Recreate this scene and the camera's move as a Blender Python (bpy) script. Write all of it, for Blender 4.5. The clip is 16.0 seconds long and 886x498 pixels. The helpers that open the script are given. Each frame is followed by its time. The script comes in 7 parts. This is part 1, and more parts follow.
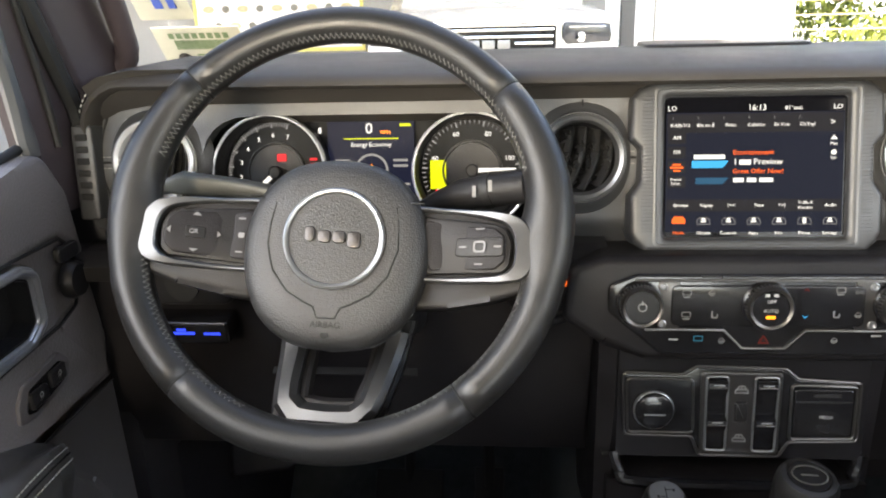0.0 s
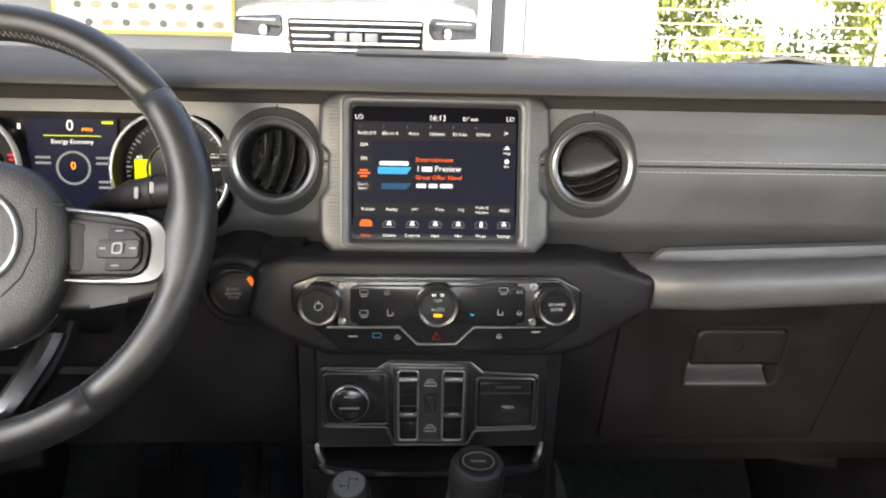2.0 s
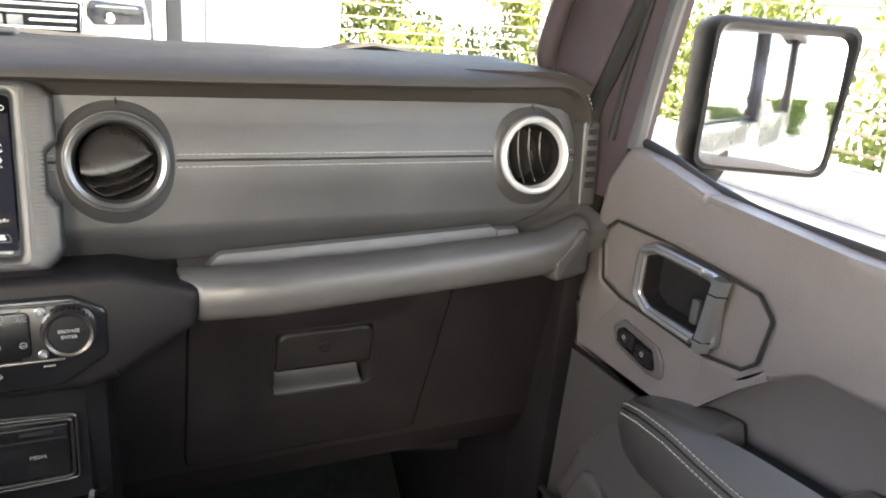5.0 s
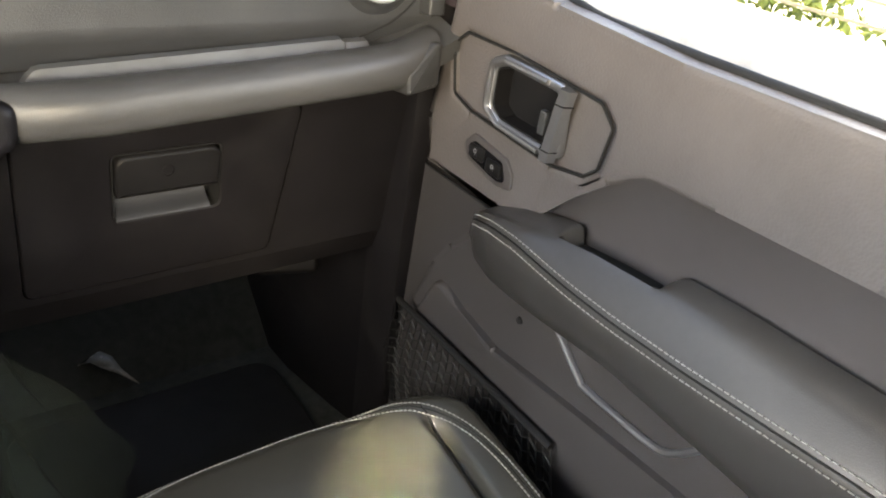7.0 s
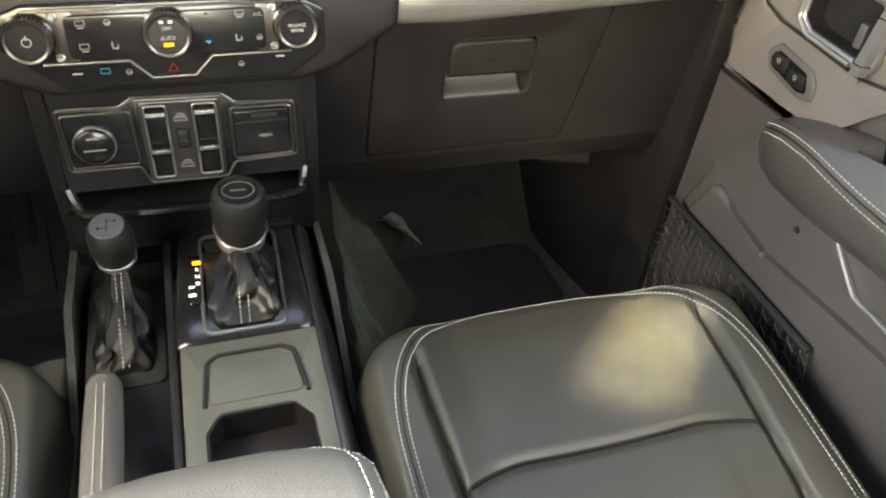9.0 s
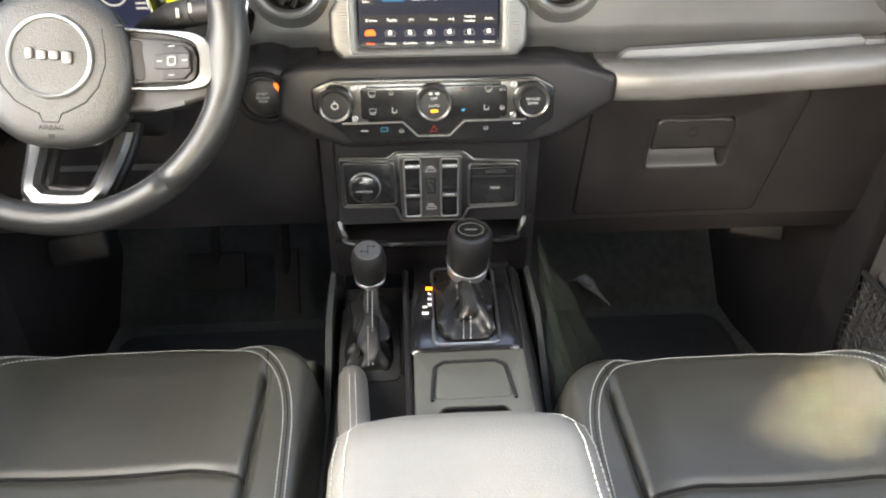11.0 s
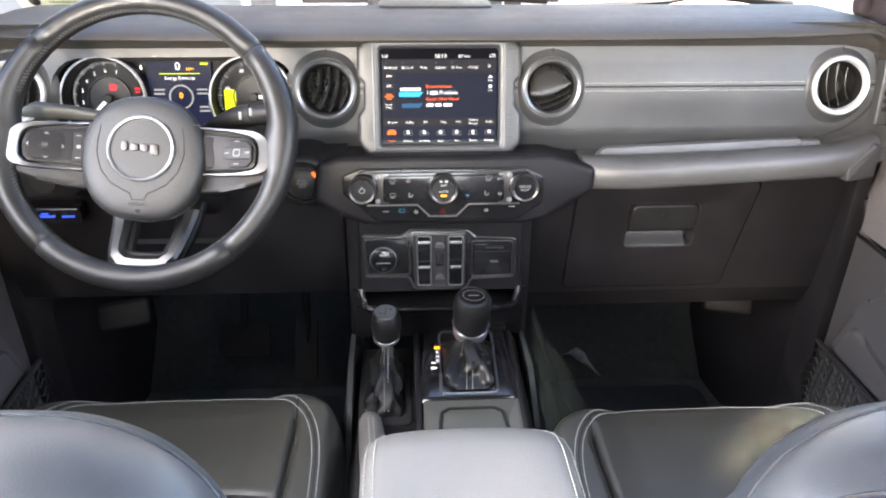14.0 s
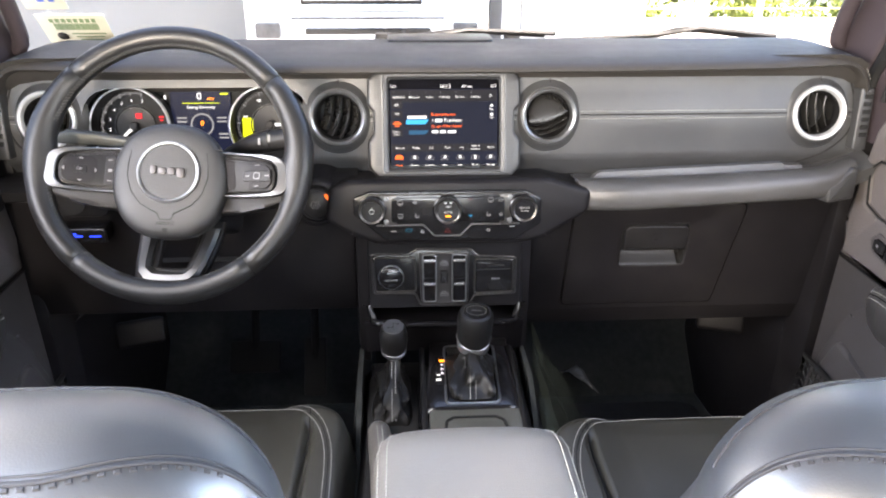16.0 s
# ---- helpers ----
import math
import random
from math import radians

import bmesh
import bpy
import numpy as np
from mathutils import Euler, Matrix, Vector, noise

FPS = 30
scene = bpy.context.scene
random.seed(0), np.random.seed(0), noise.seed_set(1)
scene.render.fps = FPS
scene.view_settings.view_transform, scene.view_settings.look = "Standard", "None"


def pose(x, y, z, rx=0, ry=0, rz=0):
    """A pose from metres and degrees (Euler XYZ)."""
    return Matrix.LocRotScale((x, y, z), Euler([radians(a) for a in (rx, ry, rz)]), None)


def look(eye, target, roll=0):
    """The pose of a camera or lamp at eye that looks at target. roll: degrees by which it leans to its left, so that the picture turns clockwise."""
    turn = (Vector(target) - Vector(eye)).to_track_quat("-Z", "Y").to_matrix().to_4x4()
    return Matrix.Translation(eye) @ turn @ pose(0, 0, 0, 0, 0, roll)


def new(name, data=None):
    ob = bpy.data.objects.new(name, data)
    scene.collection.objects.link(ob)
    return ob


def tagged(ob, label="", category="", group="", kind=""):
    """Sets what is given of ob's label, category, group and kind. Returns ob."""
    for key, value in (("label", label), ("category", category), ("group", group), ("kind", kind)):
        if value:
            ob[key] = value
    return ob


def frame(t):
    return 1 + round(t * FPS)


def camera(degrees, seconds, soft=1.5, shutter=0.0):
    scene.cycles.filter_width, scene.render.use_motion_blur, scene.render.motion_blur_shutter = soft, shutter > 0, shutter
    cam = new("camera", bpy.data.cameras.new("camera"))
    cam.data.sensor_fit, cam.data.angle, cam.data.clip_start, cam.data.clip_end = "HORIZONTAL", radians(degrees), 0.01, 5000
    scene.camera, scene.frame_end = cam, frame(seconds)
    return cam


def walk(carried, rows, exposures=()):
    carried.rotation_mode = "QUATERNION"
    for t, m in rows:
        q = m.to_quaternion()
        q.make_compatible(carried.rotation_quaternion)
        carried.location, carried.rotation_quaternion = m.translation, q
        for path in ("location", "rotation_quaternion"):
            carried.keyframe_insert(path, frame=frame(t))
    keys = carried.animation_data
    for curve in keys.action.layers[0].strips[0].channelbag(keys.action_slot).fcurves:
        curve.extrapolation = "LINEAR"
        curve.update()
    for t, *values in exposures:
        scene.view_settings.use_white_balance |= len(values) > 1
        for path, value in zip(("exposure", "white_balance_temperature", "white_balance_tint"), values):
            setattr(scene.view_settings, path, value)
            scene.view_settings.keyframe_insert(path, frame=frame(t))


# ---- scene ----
cam = camera(61.0, 16.0, soft=2.0)
PATH = [
    (0, (-0.246, -0.004, 1.564), (-0.407, 1.886, 0.931), -1.6),
    (0.5, (-0.182, -0.007, 1.56), (-0.288, 1.883, 0.915), -0.8),
    (1, (-0.121, -0.018, 1.568), (-0.162, 1.877, 0.931), -0.1),
    (1.5, (-0.083, -0.023, 1.579), (-0.04, 1.868, 0.929), 0.8),
    (2, (-0.04, -0.025, 1.581), (0.084, 1.861, 0.929), 1.7),
    (2.5, (0.004, -0.024, 1.577), (0.199, 1.855, 0.922), 2.5),
    (3, (0.052, -0.02, 1.577), (0.313, 1.851, 0.918), 2.7),
    (3.5, (0.088, -0.014, 1.575), (0.436, 1.841, 0.914), 2.7),
    (4, (0.112, -0.004, 1.575), (0.602, 1.821, 0.92), 3.0),
    (4.5, (0.132, 0.011, 1.574), (0.796, 1.784, 0.928), 3.7),
    (5, (0.146, 0.021, 1.572), (0.982, 1.724, 0.94), 4.7),
    (5.2, (0.15, 0.024, 1.57), (1.051, 1.696, 0.945), 5.1),
    (7.3, (0.145, 0.019, 1.558), (1.244, 1.296, 0.481), 9.6),
    (7.5, (0.141, 0.015, 1.558), (1.2, 1.285, 0.433), 9.9),
    (8, (0.121, 0.003, 1.567), (1.046, 1.305, 0.365), 9.3),
    (8.5, (0.079, -0.02, 1.574), (0.826, 1.367, 0.342), 7.4),
    (9, (0.031, -0.041, 1.585), (0.57, 1.416, 0.325), 5.1),
    (9.5, (-0.007, -0.072, 1.585), (0.31, 1.456, 0.334), 2.3),
    (10, (-0.035, -0.102, 1.59), (0.126, 1.492, 0.392), 0.5),
    (10.2, (-0.041, -0.118, 1.599), (0.094, 1.494, 0.423), 0.3),
    (12.5, (-0.04, -0.282, 1.661), (0.052, 1.462, 0.686), -0.2),
    (13, (-0.046, -0.304, 1.67), (0.051, 1.458, 0.729), 0.2),
    (13.5, (-0.055, -0.33, 1.678), (0.05, 1.449, 0.77), 0.3),
    (14, (-0.059, -0.352, 1.686), (0.048, 1.44, 0.804), 0.4),
    (14.5, (-0.064, -0.372, 1.697), (0.045, 1.428, 0.832), 0.5),
    (15, (-0.066, -0.388, 1.698), (0.042, 1.422, 0.855), 0.4),
    (15.5, (-0.067, -0.403, 1.701), (0.039, 1.413, 0.87), 0.4),
    (16, (-0.07, -0.421, 1.702), (0.038, 1.402, 0.887), 0.3),
]
walk(cam, [(t, look(eye, target, roll)) for t, eye, target, roll in PATH],
     exposures=[(0.0, 3.40, 7650, 11), (1.0, 3.43, 7650, 11), (2.0, 3.39, 7600, 12), (4.0, 3.42, 7450, 12), (5.0, 3.38, 7600, 12), (7.5, 3.60, 8500, 8), (8.5, 4.00, 8950, 5), (10.0, 4.46, 8850, 6), (12.5, 4.25, 6900, 14), (14.5, 4.02, 7050, 15), (16.0, 3.83, 7150, 16)])

# ---- world, sun ----
world = bpy.data.worlds.new("world")
scene.world = world
world.use_nodes = True
SUN_EL, SUN_AZ = 60.0, 172.0        # degrees above the horizon, degrees clockwise from straight ahead
wn = world.node_tree.nodes
sky = wn.new("ShaderNodeTexSky")
sky.sky_type = "NISHITA"
sky.sun_disc = False
sky.sun_elevation = radians(SUN_EL)
sky.sun_rotation = radians(SUN_AZ)
wn["Background"].inputs["Strength"].default_value = 0.13
world.node_tree.links.new(sky.outputs["Color"], wn["Background"].inputs["Color"])
sun = new("sun", bpy.data.lights.new("sun", "SUN"))
sun.data.energy, sun.data.angle, sun.data.color = 3.8, radians(0.6), (1.0, 0.95, 0.86)
_az, _el = radians(SUN_AZ), radians(SUN_EL)
sun.matrix_basis = look((math.sin(_az) * math.cos(_el) * 30, math.cos(_az) * math.cos(_el) * 30, math.sin(_el) * 30), (0, 0, 0))


def window_fill(x, y, z, aim, width, height, watts, tint, spread=180):
    """Added area lamp in a window opening, filling in for daylight behind the camera."""
    ob = new("window_fill", bpy.data.lights.new("window_fill", "AREA"))
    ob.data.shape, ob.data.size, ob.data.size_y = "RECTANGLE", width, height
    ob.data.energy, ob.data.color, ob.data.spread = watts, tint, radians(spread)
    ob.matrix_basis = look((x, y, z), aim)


SKY = (0.46, 0.68, 1.0)
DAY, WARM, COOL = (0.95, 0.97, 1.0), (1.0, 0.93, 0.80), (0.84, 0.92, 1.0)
window_fill(0.70, -1.05, 1.64, (0.0, -1.05, 1.58), 1.05, 0.48, 2.65, COOL)
# warm fill lamp, raised to brighten the passenger's door, dash and seat
window_fill(-0.70, -1.22, 1.68, (0.30, -0.30, 1.20), 0.34, 0.44, 8.3, WARM)
# added beam lamp inside the cabin: a slanting light patch on the passenger's cushion
_d = Vector((0.67, 0.44, -0.60)).normalized()
_e = Vector((0.72, 0.69, 0.0))
_a = (_e - _d * _e.dot(_d)).normalized()
patch = new("patch_lamp", bpy.data.lights.new("patch_lamp", "AREA"))
patch.data.shape, patch.data.size, patch.data.size_y = "RECTANGLE", 0.100, 0.100
patch.data.energy, patch.data.color, patch.data.spread = 0.042, (1.0, 0.95, 0.78), radians(1.9)
_m = Matrix((_a, (-_d).cross(_a), -_d)).transposed().to_4x4()
_m.translation = Vector((0.445, 0.430, 0.99)) - _d * 1.5
patch.matrix_basis = _m
window_fill(0.0, -1.68, 1.63, (0.0, 0.0, 1.45), 1.30, 0.26, 2.5, COOL)
window_fill(0.70, 0.0, 1.66, (-0.30, 0.20, 1.25), 0.70, 0.46, 0.55, DAY)
window_fill(-0.70, 0.05, 1.66, (0.50, 0.10, 1.10), 0.75, 0.46, 1.45, DAY, 125)
# extra blue fill lamps with narrow spread, thrown across the seat shoulders
window_fill(0.70, -0.26, 1.70, (0.10, -0.26, 1.40), 0.34, 0.36, 0.70, SKY, 64)
window_fill(-0.70, -0.26, 1.70, (-0.10, -0.26, 1.40), 0.34, 0.36, 0.70, SKY, 64)


# ---- materials ----
def mat(name, base, rough=0.5, metal=0.0, vary=0.15, scale=25.0, fine=600.0, bump=0.0, big=0.0, spec=0.5, coat=0.0, rough_vary=0.1, cells=False, dust=0.0):
    """A node material: base colour varied at two scales, uneven gloss and two scales of relief."""
    m = bpy.data.materials.new(name)
    m.use_nodes = True
    n, l = m.node_tree.nodes, m.node_tree.links
    b = n["Principled BSDF"]
    b.inputs["Metallic"].default_value = metal
    b.inputs["Specular IOR Level"].default_value = spec
    b.inputs["Coat Weight"].default_value = coat
    b.inputs["Coat Roughness"].default_value = 0.05
    co = n.new("ShaderNodeTexCoord")
    n1, n2 = n.new("ShaderNodeTexNoise"), n.new("ShaderNodeTexNoise")
    n1.inputs["Scale"].default_value, n1.inputs["Detail"].default_value = scale, 5
    n2.inputs["Scale"].default_value, n2.inputs["Detail"].default_value = scale * 9, 3
    for k in (n1, n2):
        l.new(co.outputs["Object"], k.inputs["Vector"])
    mix = n.new("ShaderNodeMath")
    mix.operation = "MULTIPLY_ADD"
    l.new(n2.outputs["Fac"], mix.inputs[0])
    mix.inputs[1].default_value = 0.4
    l.new(n1.outputs["Fac"], mix.inputs[2])
    ramp = n.new("ShaderNodeMapRange")
    ramp.inputs["From Min"].default_value, ramp.inputs["From Max"].default_value = 0.4, 1.0
    ramp.inputs["To Min"].default_value, ramp.inputs["To Max"].default_value = 1 - vary, 1 + vary
    l.new(mix.outputs[0], ramp.inputs["Value"])
    col = n.new("ShaderNodeVectorMath")
    col.operation = "SCALE"
    col.inputs[0].default_value = base
    l.new(ramp.outputs["Result"], col.inputs["Scale"])
    tone = col.outputs["Vector"]
    if dust:
        # pale specks and faint smears lying on the surface
        n3, n4 = n.new("ShaderNodeTexNoise"), n.new("ShaderNodeTexNoise")
        n3.inputs["Scale"].default_value, n3.inputs["Detail"].default_value = 420, 2
        n4.inputs["Scale"].default_value, n4.inputs["Detail"].default_value = 9, 6
        l.new(co.outputs["Object"], n3.inputs["Vector"])
        l.new(co.outputs["Object"], n4.inputs["Vector"])
        d1, d2 = n.new("ShaderNodeMapRange"), n.new("ShaderNodeMapRange")
        for d, lo, hi in ((d1, 0.66, 0.78), (d2, 0.50, 0.72)):
            d.inputs["From Min"].default_value, d.inputs["From Max"].default_value = lo, hi
        l.new(n3.outputs["Fac"], d1.inputs["Value"])
        l.new(n4.outputs["Fac"], d2.inputs["Value"])
        amt = n.new("ShaderNodeMath")
        amt.operation = "MULTIPLY_ADD"
        l.new(d1.outputs["Result"], amt.inputs[0])
        l.new(d2.outputs["Result"], amt.inputs[1])
        l.new(d2.outputs["Result"], amt.inputs[2])
        pale = n.new("ShaderNodeVectorMath")
        pale.operation = "SCALE"
        pale.inputs[0].default_value = (dust, dust * 0.97, dust * 0.92)
        l.new(amt.outputs[0], pale.inputs["Scale"])
        add = n.new("ShaderNodeVectorMath")
        l.new(tone, add.inputs[0])
        l.new(pale.outputs["Vector"], add.inputs[1])
        tone = add.outputs["Vector"]
    l.new(tone, b.inputs["Base Color"])
    rr = n.new("ShaderNodeMapRange")
    rr.inputs["From Min"].default_value, rr.inputs["From Max"].default_value = 0.4, 1.0
    rr.inputs["To Min"].default_value, rr.inputs["To Max"].default_value = max(rough - rough_vary, 0.02), min(rough + rough_vary, 1)
    l.new(mix.outputs[0], rr.inputs["Value"])
    l.new(rr.outputs["Result"], b.inputs["Roughness"])
    last = None
    if bump:
        t = n.new("ShaderNodeTexVoronoi" if cells else "ShaderNodeTexNoise")
        t.inputs["Scale"].default_value = fine
        l.new(co.outputs["Object"], t.inputs["Vector"])
        bp = n.new("ShaderNodeBump")
        bp.inputs["Strength"].default_value, bp.inputs["Distance"].default_value = bump, 0.0006
        l.new(t.outputs["Distance" if cells else "Fac"], bp.inputs["Height"])
        last = bp
    if big:
        bp = n.new("ShaderNodeBump")
        bp.inputs["Strength"].default_value, bp.inputs["Distance"].default_value = big, 0.006
        l.new(n1.outputs["Fac"], bp.inputs["Height"])
        if last:
            l.new(last.outputs["Normal"], bp.inputs["Normal"])
        last = bp
    if last:
        l.new(last.outputs["Normal"], b.inputs["Normal"])
    return m


def glow(name, colour, strength=1.0):
    m = bpy.data.materials.new(name)
    m.use_nodes = True
    b = m.node_tree.nodes["Principled BSDF"]
    b.inputs["Base Color"].default_value = (0.0015, 0.0015, 0.002, 1)
    b.inputs["Roughness"].default_value = 0.4
    b.inputs["Specular IOR Level"].default_value = 0.03
    b.inputs["Emission Color"].default_value = (*colour, 1)
    b.inputs["Emission Strength"].default_value = strength * 0.17
    return m


def glass(name, tint=(1, 1, 1), rough=0.0):
    m = bpy.data.materials.new(name)
    m.use_nodes = True
    n, l = m.node_tree.nodes, m.node_tree.links
    n.clear()
    out, mixs, tr, gl, fr = (n.new("ShaderNode" + k) for k in ("OutputMaterial", "MixShader", "BsdfTransparent", "BsdfGlossy", "LayerWeight"))
    tr.inputs["Color"].default_value = (*tint, 1)
    gl.inputs["Roughness"].default_value = 0.02
    fr.inputs["Blend"].default_value = 0.5
    mr = n.new("ShaderNodeMapRange")
    mr.interpolation_type = "SMOOTHERSTEP"
    mr.inputs["From Min"].default_value, mr.inputs["From Max"].default_value = 0.35, 1.0
    mr.inputs["To Min"].default_value, mr.inputs["To Max"].default_value = 0.02, 0.4
    l.new(fr.outputs["Facing"], mr.inputs["Value"])
    l.new(mr.outputs[0], mixs.inputs[0])
    l.new(tr.outputs[0], mixs.inputs[1])
    l.new(gl.outputs[0], mixs.inputs[2])
    l.new(mixs.outputs[0], out.inputs["Surface"])
    return m


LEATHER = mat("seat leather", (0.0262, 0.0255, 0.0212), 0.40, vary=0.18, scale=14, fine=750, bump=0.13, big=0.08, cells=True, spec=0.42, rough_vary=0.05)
# the seat leather again, darkened and blued for the light on the backrests
SHADED_LEATHER = mat("shaded seat leather", (0.0135, 0.0146, 0.0168), 0.42, vary=0.18, scale=14, fine=750, bump=0.07, big=0.05, cells=True, spec=0.55, rough_vary=0.05)
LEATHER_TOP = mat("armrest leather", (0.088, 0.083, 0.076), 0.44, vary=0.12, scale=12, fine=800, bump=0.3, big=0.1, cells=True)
BAR_SKIN = mat("grab bar vinyl", (0.046, 0.046, 0.046), 0.40, vary=0.14, scale=9, fine=850, bump=0.3, big=0.10, cells=True, spec=0.5, dust=0.006)
DASH_SKIN = mat("dash soft skin", (0.030, 0.0305, 0.0315), 0.42, vary=0.14, scale=9, fine=850, bump=0.3, big=0.10, cells=True, spec=0.45, dust=0.006)
PAD_SKIN = mat("dash pad skin", (0.030, 0.027, 0.0245), 0.58, vary=0.12, scale=9, fine=800, bump=0.3, big=0.08, cells=True, spec=0.2)
WHEEL_SKIN = mat("wheel leather", (0.0105, 0.0105, 0.0108), 0.36, vary=0.15, scale=20, fine=900, bump=0.16, big=0.05, cells=True, spec=0.28)
STACK = mat("centre stack plastic", (0.0070, 0.0066, 0.0076), 0.42, vary=0.2, scale=15, fine=900, bump=0.25, cells=True, spec=0.14, dust=0.002)
PLASTIC = mat("black grained plastic", (0.0100, 0.0097, 0.0102), 0.40, vary=0.2, scale=15, fine=900, bump=0.25, cells=True, spec=0.16, dust=0.004)
LOW_PLASTIC = mat("black lower plastic", (0.0092, 0.0085, 0.0094), 0.46, vary=0.25, scale=15, fine=900, bump=0.3, cells=True, spec=0.12, dust=0.005)
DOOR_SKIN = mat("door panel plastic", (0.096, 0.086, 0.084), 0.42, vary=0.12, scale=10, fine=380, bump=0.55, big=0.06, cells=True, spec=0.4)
# smoother door plastic, also darkened for the shade in the armrest scoop
DOOR_SCOOP = mat("smooth shaded door plastic", (0.060, 0.054, 0.054), 0.45, vary=0.10, scale=8, fine=900, bump=0.2, big=0.05, cells=True, spec=0.35)
# door plastic darkened for the shade low on the door
DOOR_SHADED = mat("shaded door plastic", (0.046, 0.042, 0.042), 0.42, vary=0.14, scale=10, fine=700, bump=0.4, big=0.06, cells=True, spec=0.35)
ARM_LEATHER = mat("door armrest leather", (0.038, 0.0355, 0.034), 0.40, vary=0.15, scale=14, fine=750, bump=0.13, big=0.06, cells=True, spec=0.55, rough_vary=0.05)
HUB_SKIN = mat("airbag cover skin", (0.0125, 0.0125, 0.0128), 0.5, vary=0.12, scale=20, fine=700, bump=0.45, cells=True, spec=0.4)
WHEEL_THREAD = mat("grey wheel thread", (0.075, 0.075, 0.072), 0.8, vary=0.15, scale=200)
GREY_PLASTIC = mat("dark grey bezel plastic", (0.048, 0.050, 0.053), 0.42, vary=0.1, scale=20, fine=900, bump=0.15, spec=0.5)
GLOSS = mat("gloss black", (0.006, 0.006, 0.007), 0.20, vary=0.1, spec=0.35, rough_vary=0.06, dust=0.006)
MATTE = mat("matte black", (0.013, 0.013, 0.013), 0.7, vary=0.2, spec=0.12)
BOOT = mat("boot leather", (0.0070, 0.0066, 0.0062), 0.34, vary=0.2, scale=30, fine=800, bump=0.3, big=0.15, cells=True, spec=0.35)
SILVER = mat("bright silver trim", (0.50, 0.51, 0.52), 0.32, metal=0.45, vary=0.06, scale=30, rough_vary=0.05)
BEZEL = mat("display bezel plastic", (0.024, 0.025, 0.027), 0.40, vary=0.1, scale=20, fine=900, bump=0.15, spec=0.45)
BLADE = mat("smooth louvre plastic", (0.016, 0.0155, 0.015), 0.28, vary=0.15, scale=20, spec=0.35)
SPOKE = mat("satin spoke metal", (0.100, 0.102, 0.106), 0.38, metal=0.95, vary=0.08, scale=30, rough_vary=0.06)
# boot leather in a darker, less glossy tone
BOOT_DARK = mat("darker boot leather", (0.0045, 0.0043, 0.0040), 0.42, vary=0.25, scale=30, fine=800, bump=0.3, big=0.15, cells=True, spec=0.22)
WELT = mat("dark overlock thread", (0.012, 0.012, 0.014), 0.7, vary=0.2, scale=200, spec=0.2)
HANDLE = mat("handle metal", (0.31, 0.31, 0.32), 0.32, metal=0.85, vary=0.06, scale=30, rough_vary=0.05)
SATIN = mat("satin silver", (0.22, 0.225, 0.23), 0.33, metal=0.85, vary=0.08, scale=30, rough_vary=0.06)
CHROME = mat("chrome", (0.75, 0.76, 0.78), 0.14, metal=1.0, vary=0.04, rough_vary=0.05)
DARK_CHROME = mat("dark chrome trim", (0.082, 0.079, 0.078), 0.30, metal=0.9, vary=0.03, rough_vary=0.03)
THREAD = mat("light stitching thread", (0.24, 0.24, 0.22), 0.8, vary=0.15, scale=200)
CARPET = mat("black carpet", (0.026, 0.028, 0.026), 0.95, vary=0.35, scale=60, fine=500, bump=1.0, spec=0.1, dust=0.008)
PLASTIC_BAG = mat("clear film edge", (0.11, 0.11, 0.105), 0.25, vary=0.2)
RUBBER = mat("black rubber", (0.008, 0.008, 0.008), 0.6, vary=0.2, spec=0.3)
CENTRE_PLATE = mat("tinted chrome plate", (0.055, 0.052, 0.052), 0.30, metal=0.8, vary=0.05, rough_vary=0.04)
TRIM_PAINT = mat("pillar trim", (0.036, 0.028, 0.031), 0.5, vary=0.15, scale=12, fine=800, bump=0.2, spec=0.25)
PAINT = mat("silver grey car paint", (0.075, 0.082, 0.09), 0.3, metal=0.3, vary=0.05, coat=0.4)
HEADLINER = mat("grey headliner cloth", (0.05, 0.05, 0.05), 0.9, vary=0.1, scale=30, fine=700, bump=0.4)
WHITE_PRINT = mat("white print", (0.22, 0.22, 0.215), 0.6, vary=0.1)
GREY_PRINT = mat("grey print", (0.12, 0.12, 0.12), 0.6, vary=0.1)
DECK = mat("console deck plastic", (0.051, 0.051, 0.044), 0.45, vary=0.15, scale=18, fine=900, bump=0.2, cells=True, spec=0.4)
PAPER = mat("sticker paper", (0.46, 0.45, 0.36), 0.7, vary=0.08)
PAPER_GREEN = mat("green sticker print", (0.13, 0.19, 0.10), 0.7, vary=0.1)
PAPER_BLUE = mat("blue print", (0.03, 0.08, 0.40), 0.6, vary=0.1)
ICON = mat("soft grey icon print", (0.105, 0.105, 0.103), 0.6, vary=0.1)
MIRROR = mat("mirror glass", (0.92, 0.93, 0.94), 0.015, metal=1.0, vary=0.0, rough_vary=0.01)
PANE = glass("window glass")
SCREEN_BLACK = mat("display glass", (0.002, 0.002, 0.003), 0.10, vary=0.05, spec=0.10, rough_vary=0.03)
LIT_WHITE = glow("lit white", (0.85, 0.88, 0.9), 1.0)
LIT_DIM = glow("lit grey", (0.35, 0.36, 0.38), 0.6)
LIT_ORANGE = glow("lit orange", (1.0, 0.16, 0.03), 0.9)
LIT_AMBER = glow("lit amber", (1.0, 0.27, 0.02), 1.9)
LIT_RED = glow("lit red", (0.9, 0.03, 0.04), 0.9)
LIT_CYAN = glow("lit cyan", (0.03, 0.42, 0.85), 0.8)
LIT_BLUE = glow("lit blue", (0.02, 0.06, 1.0), 1.2)
LIT_GREEN = glow("lit green", (0.02, 0.5, 0.12), 0.6)
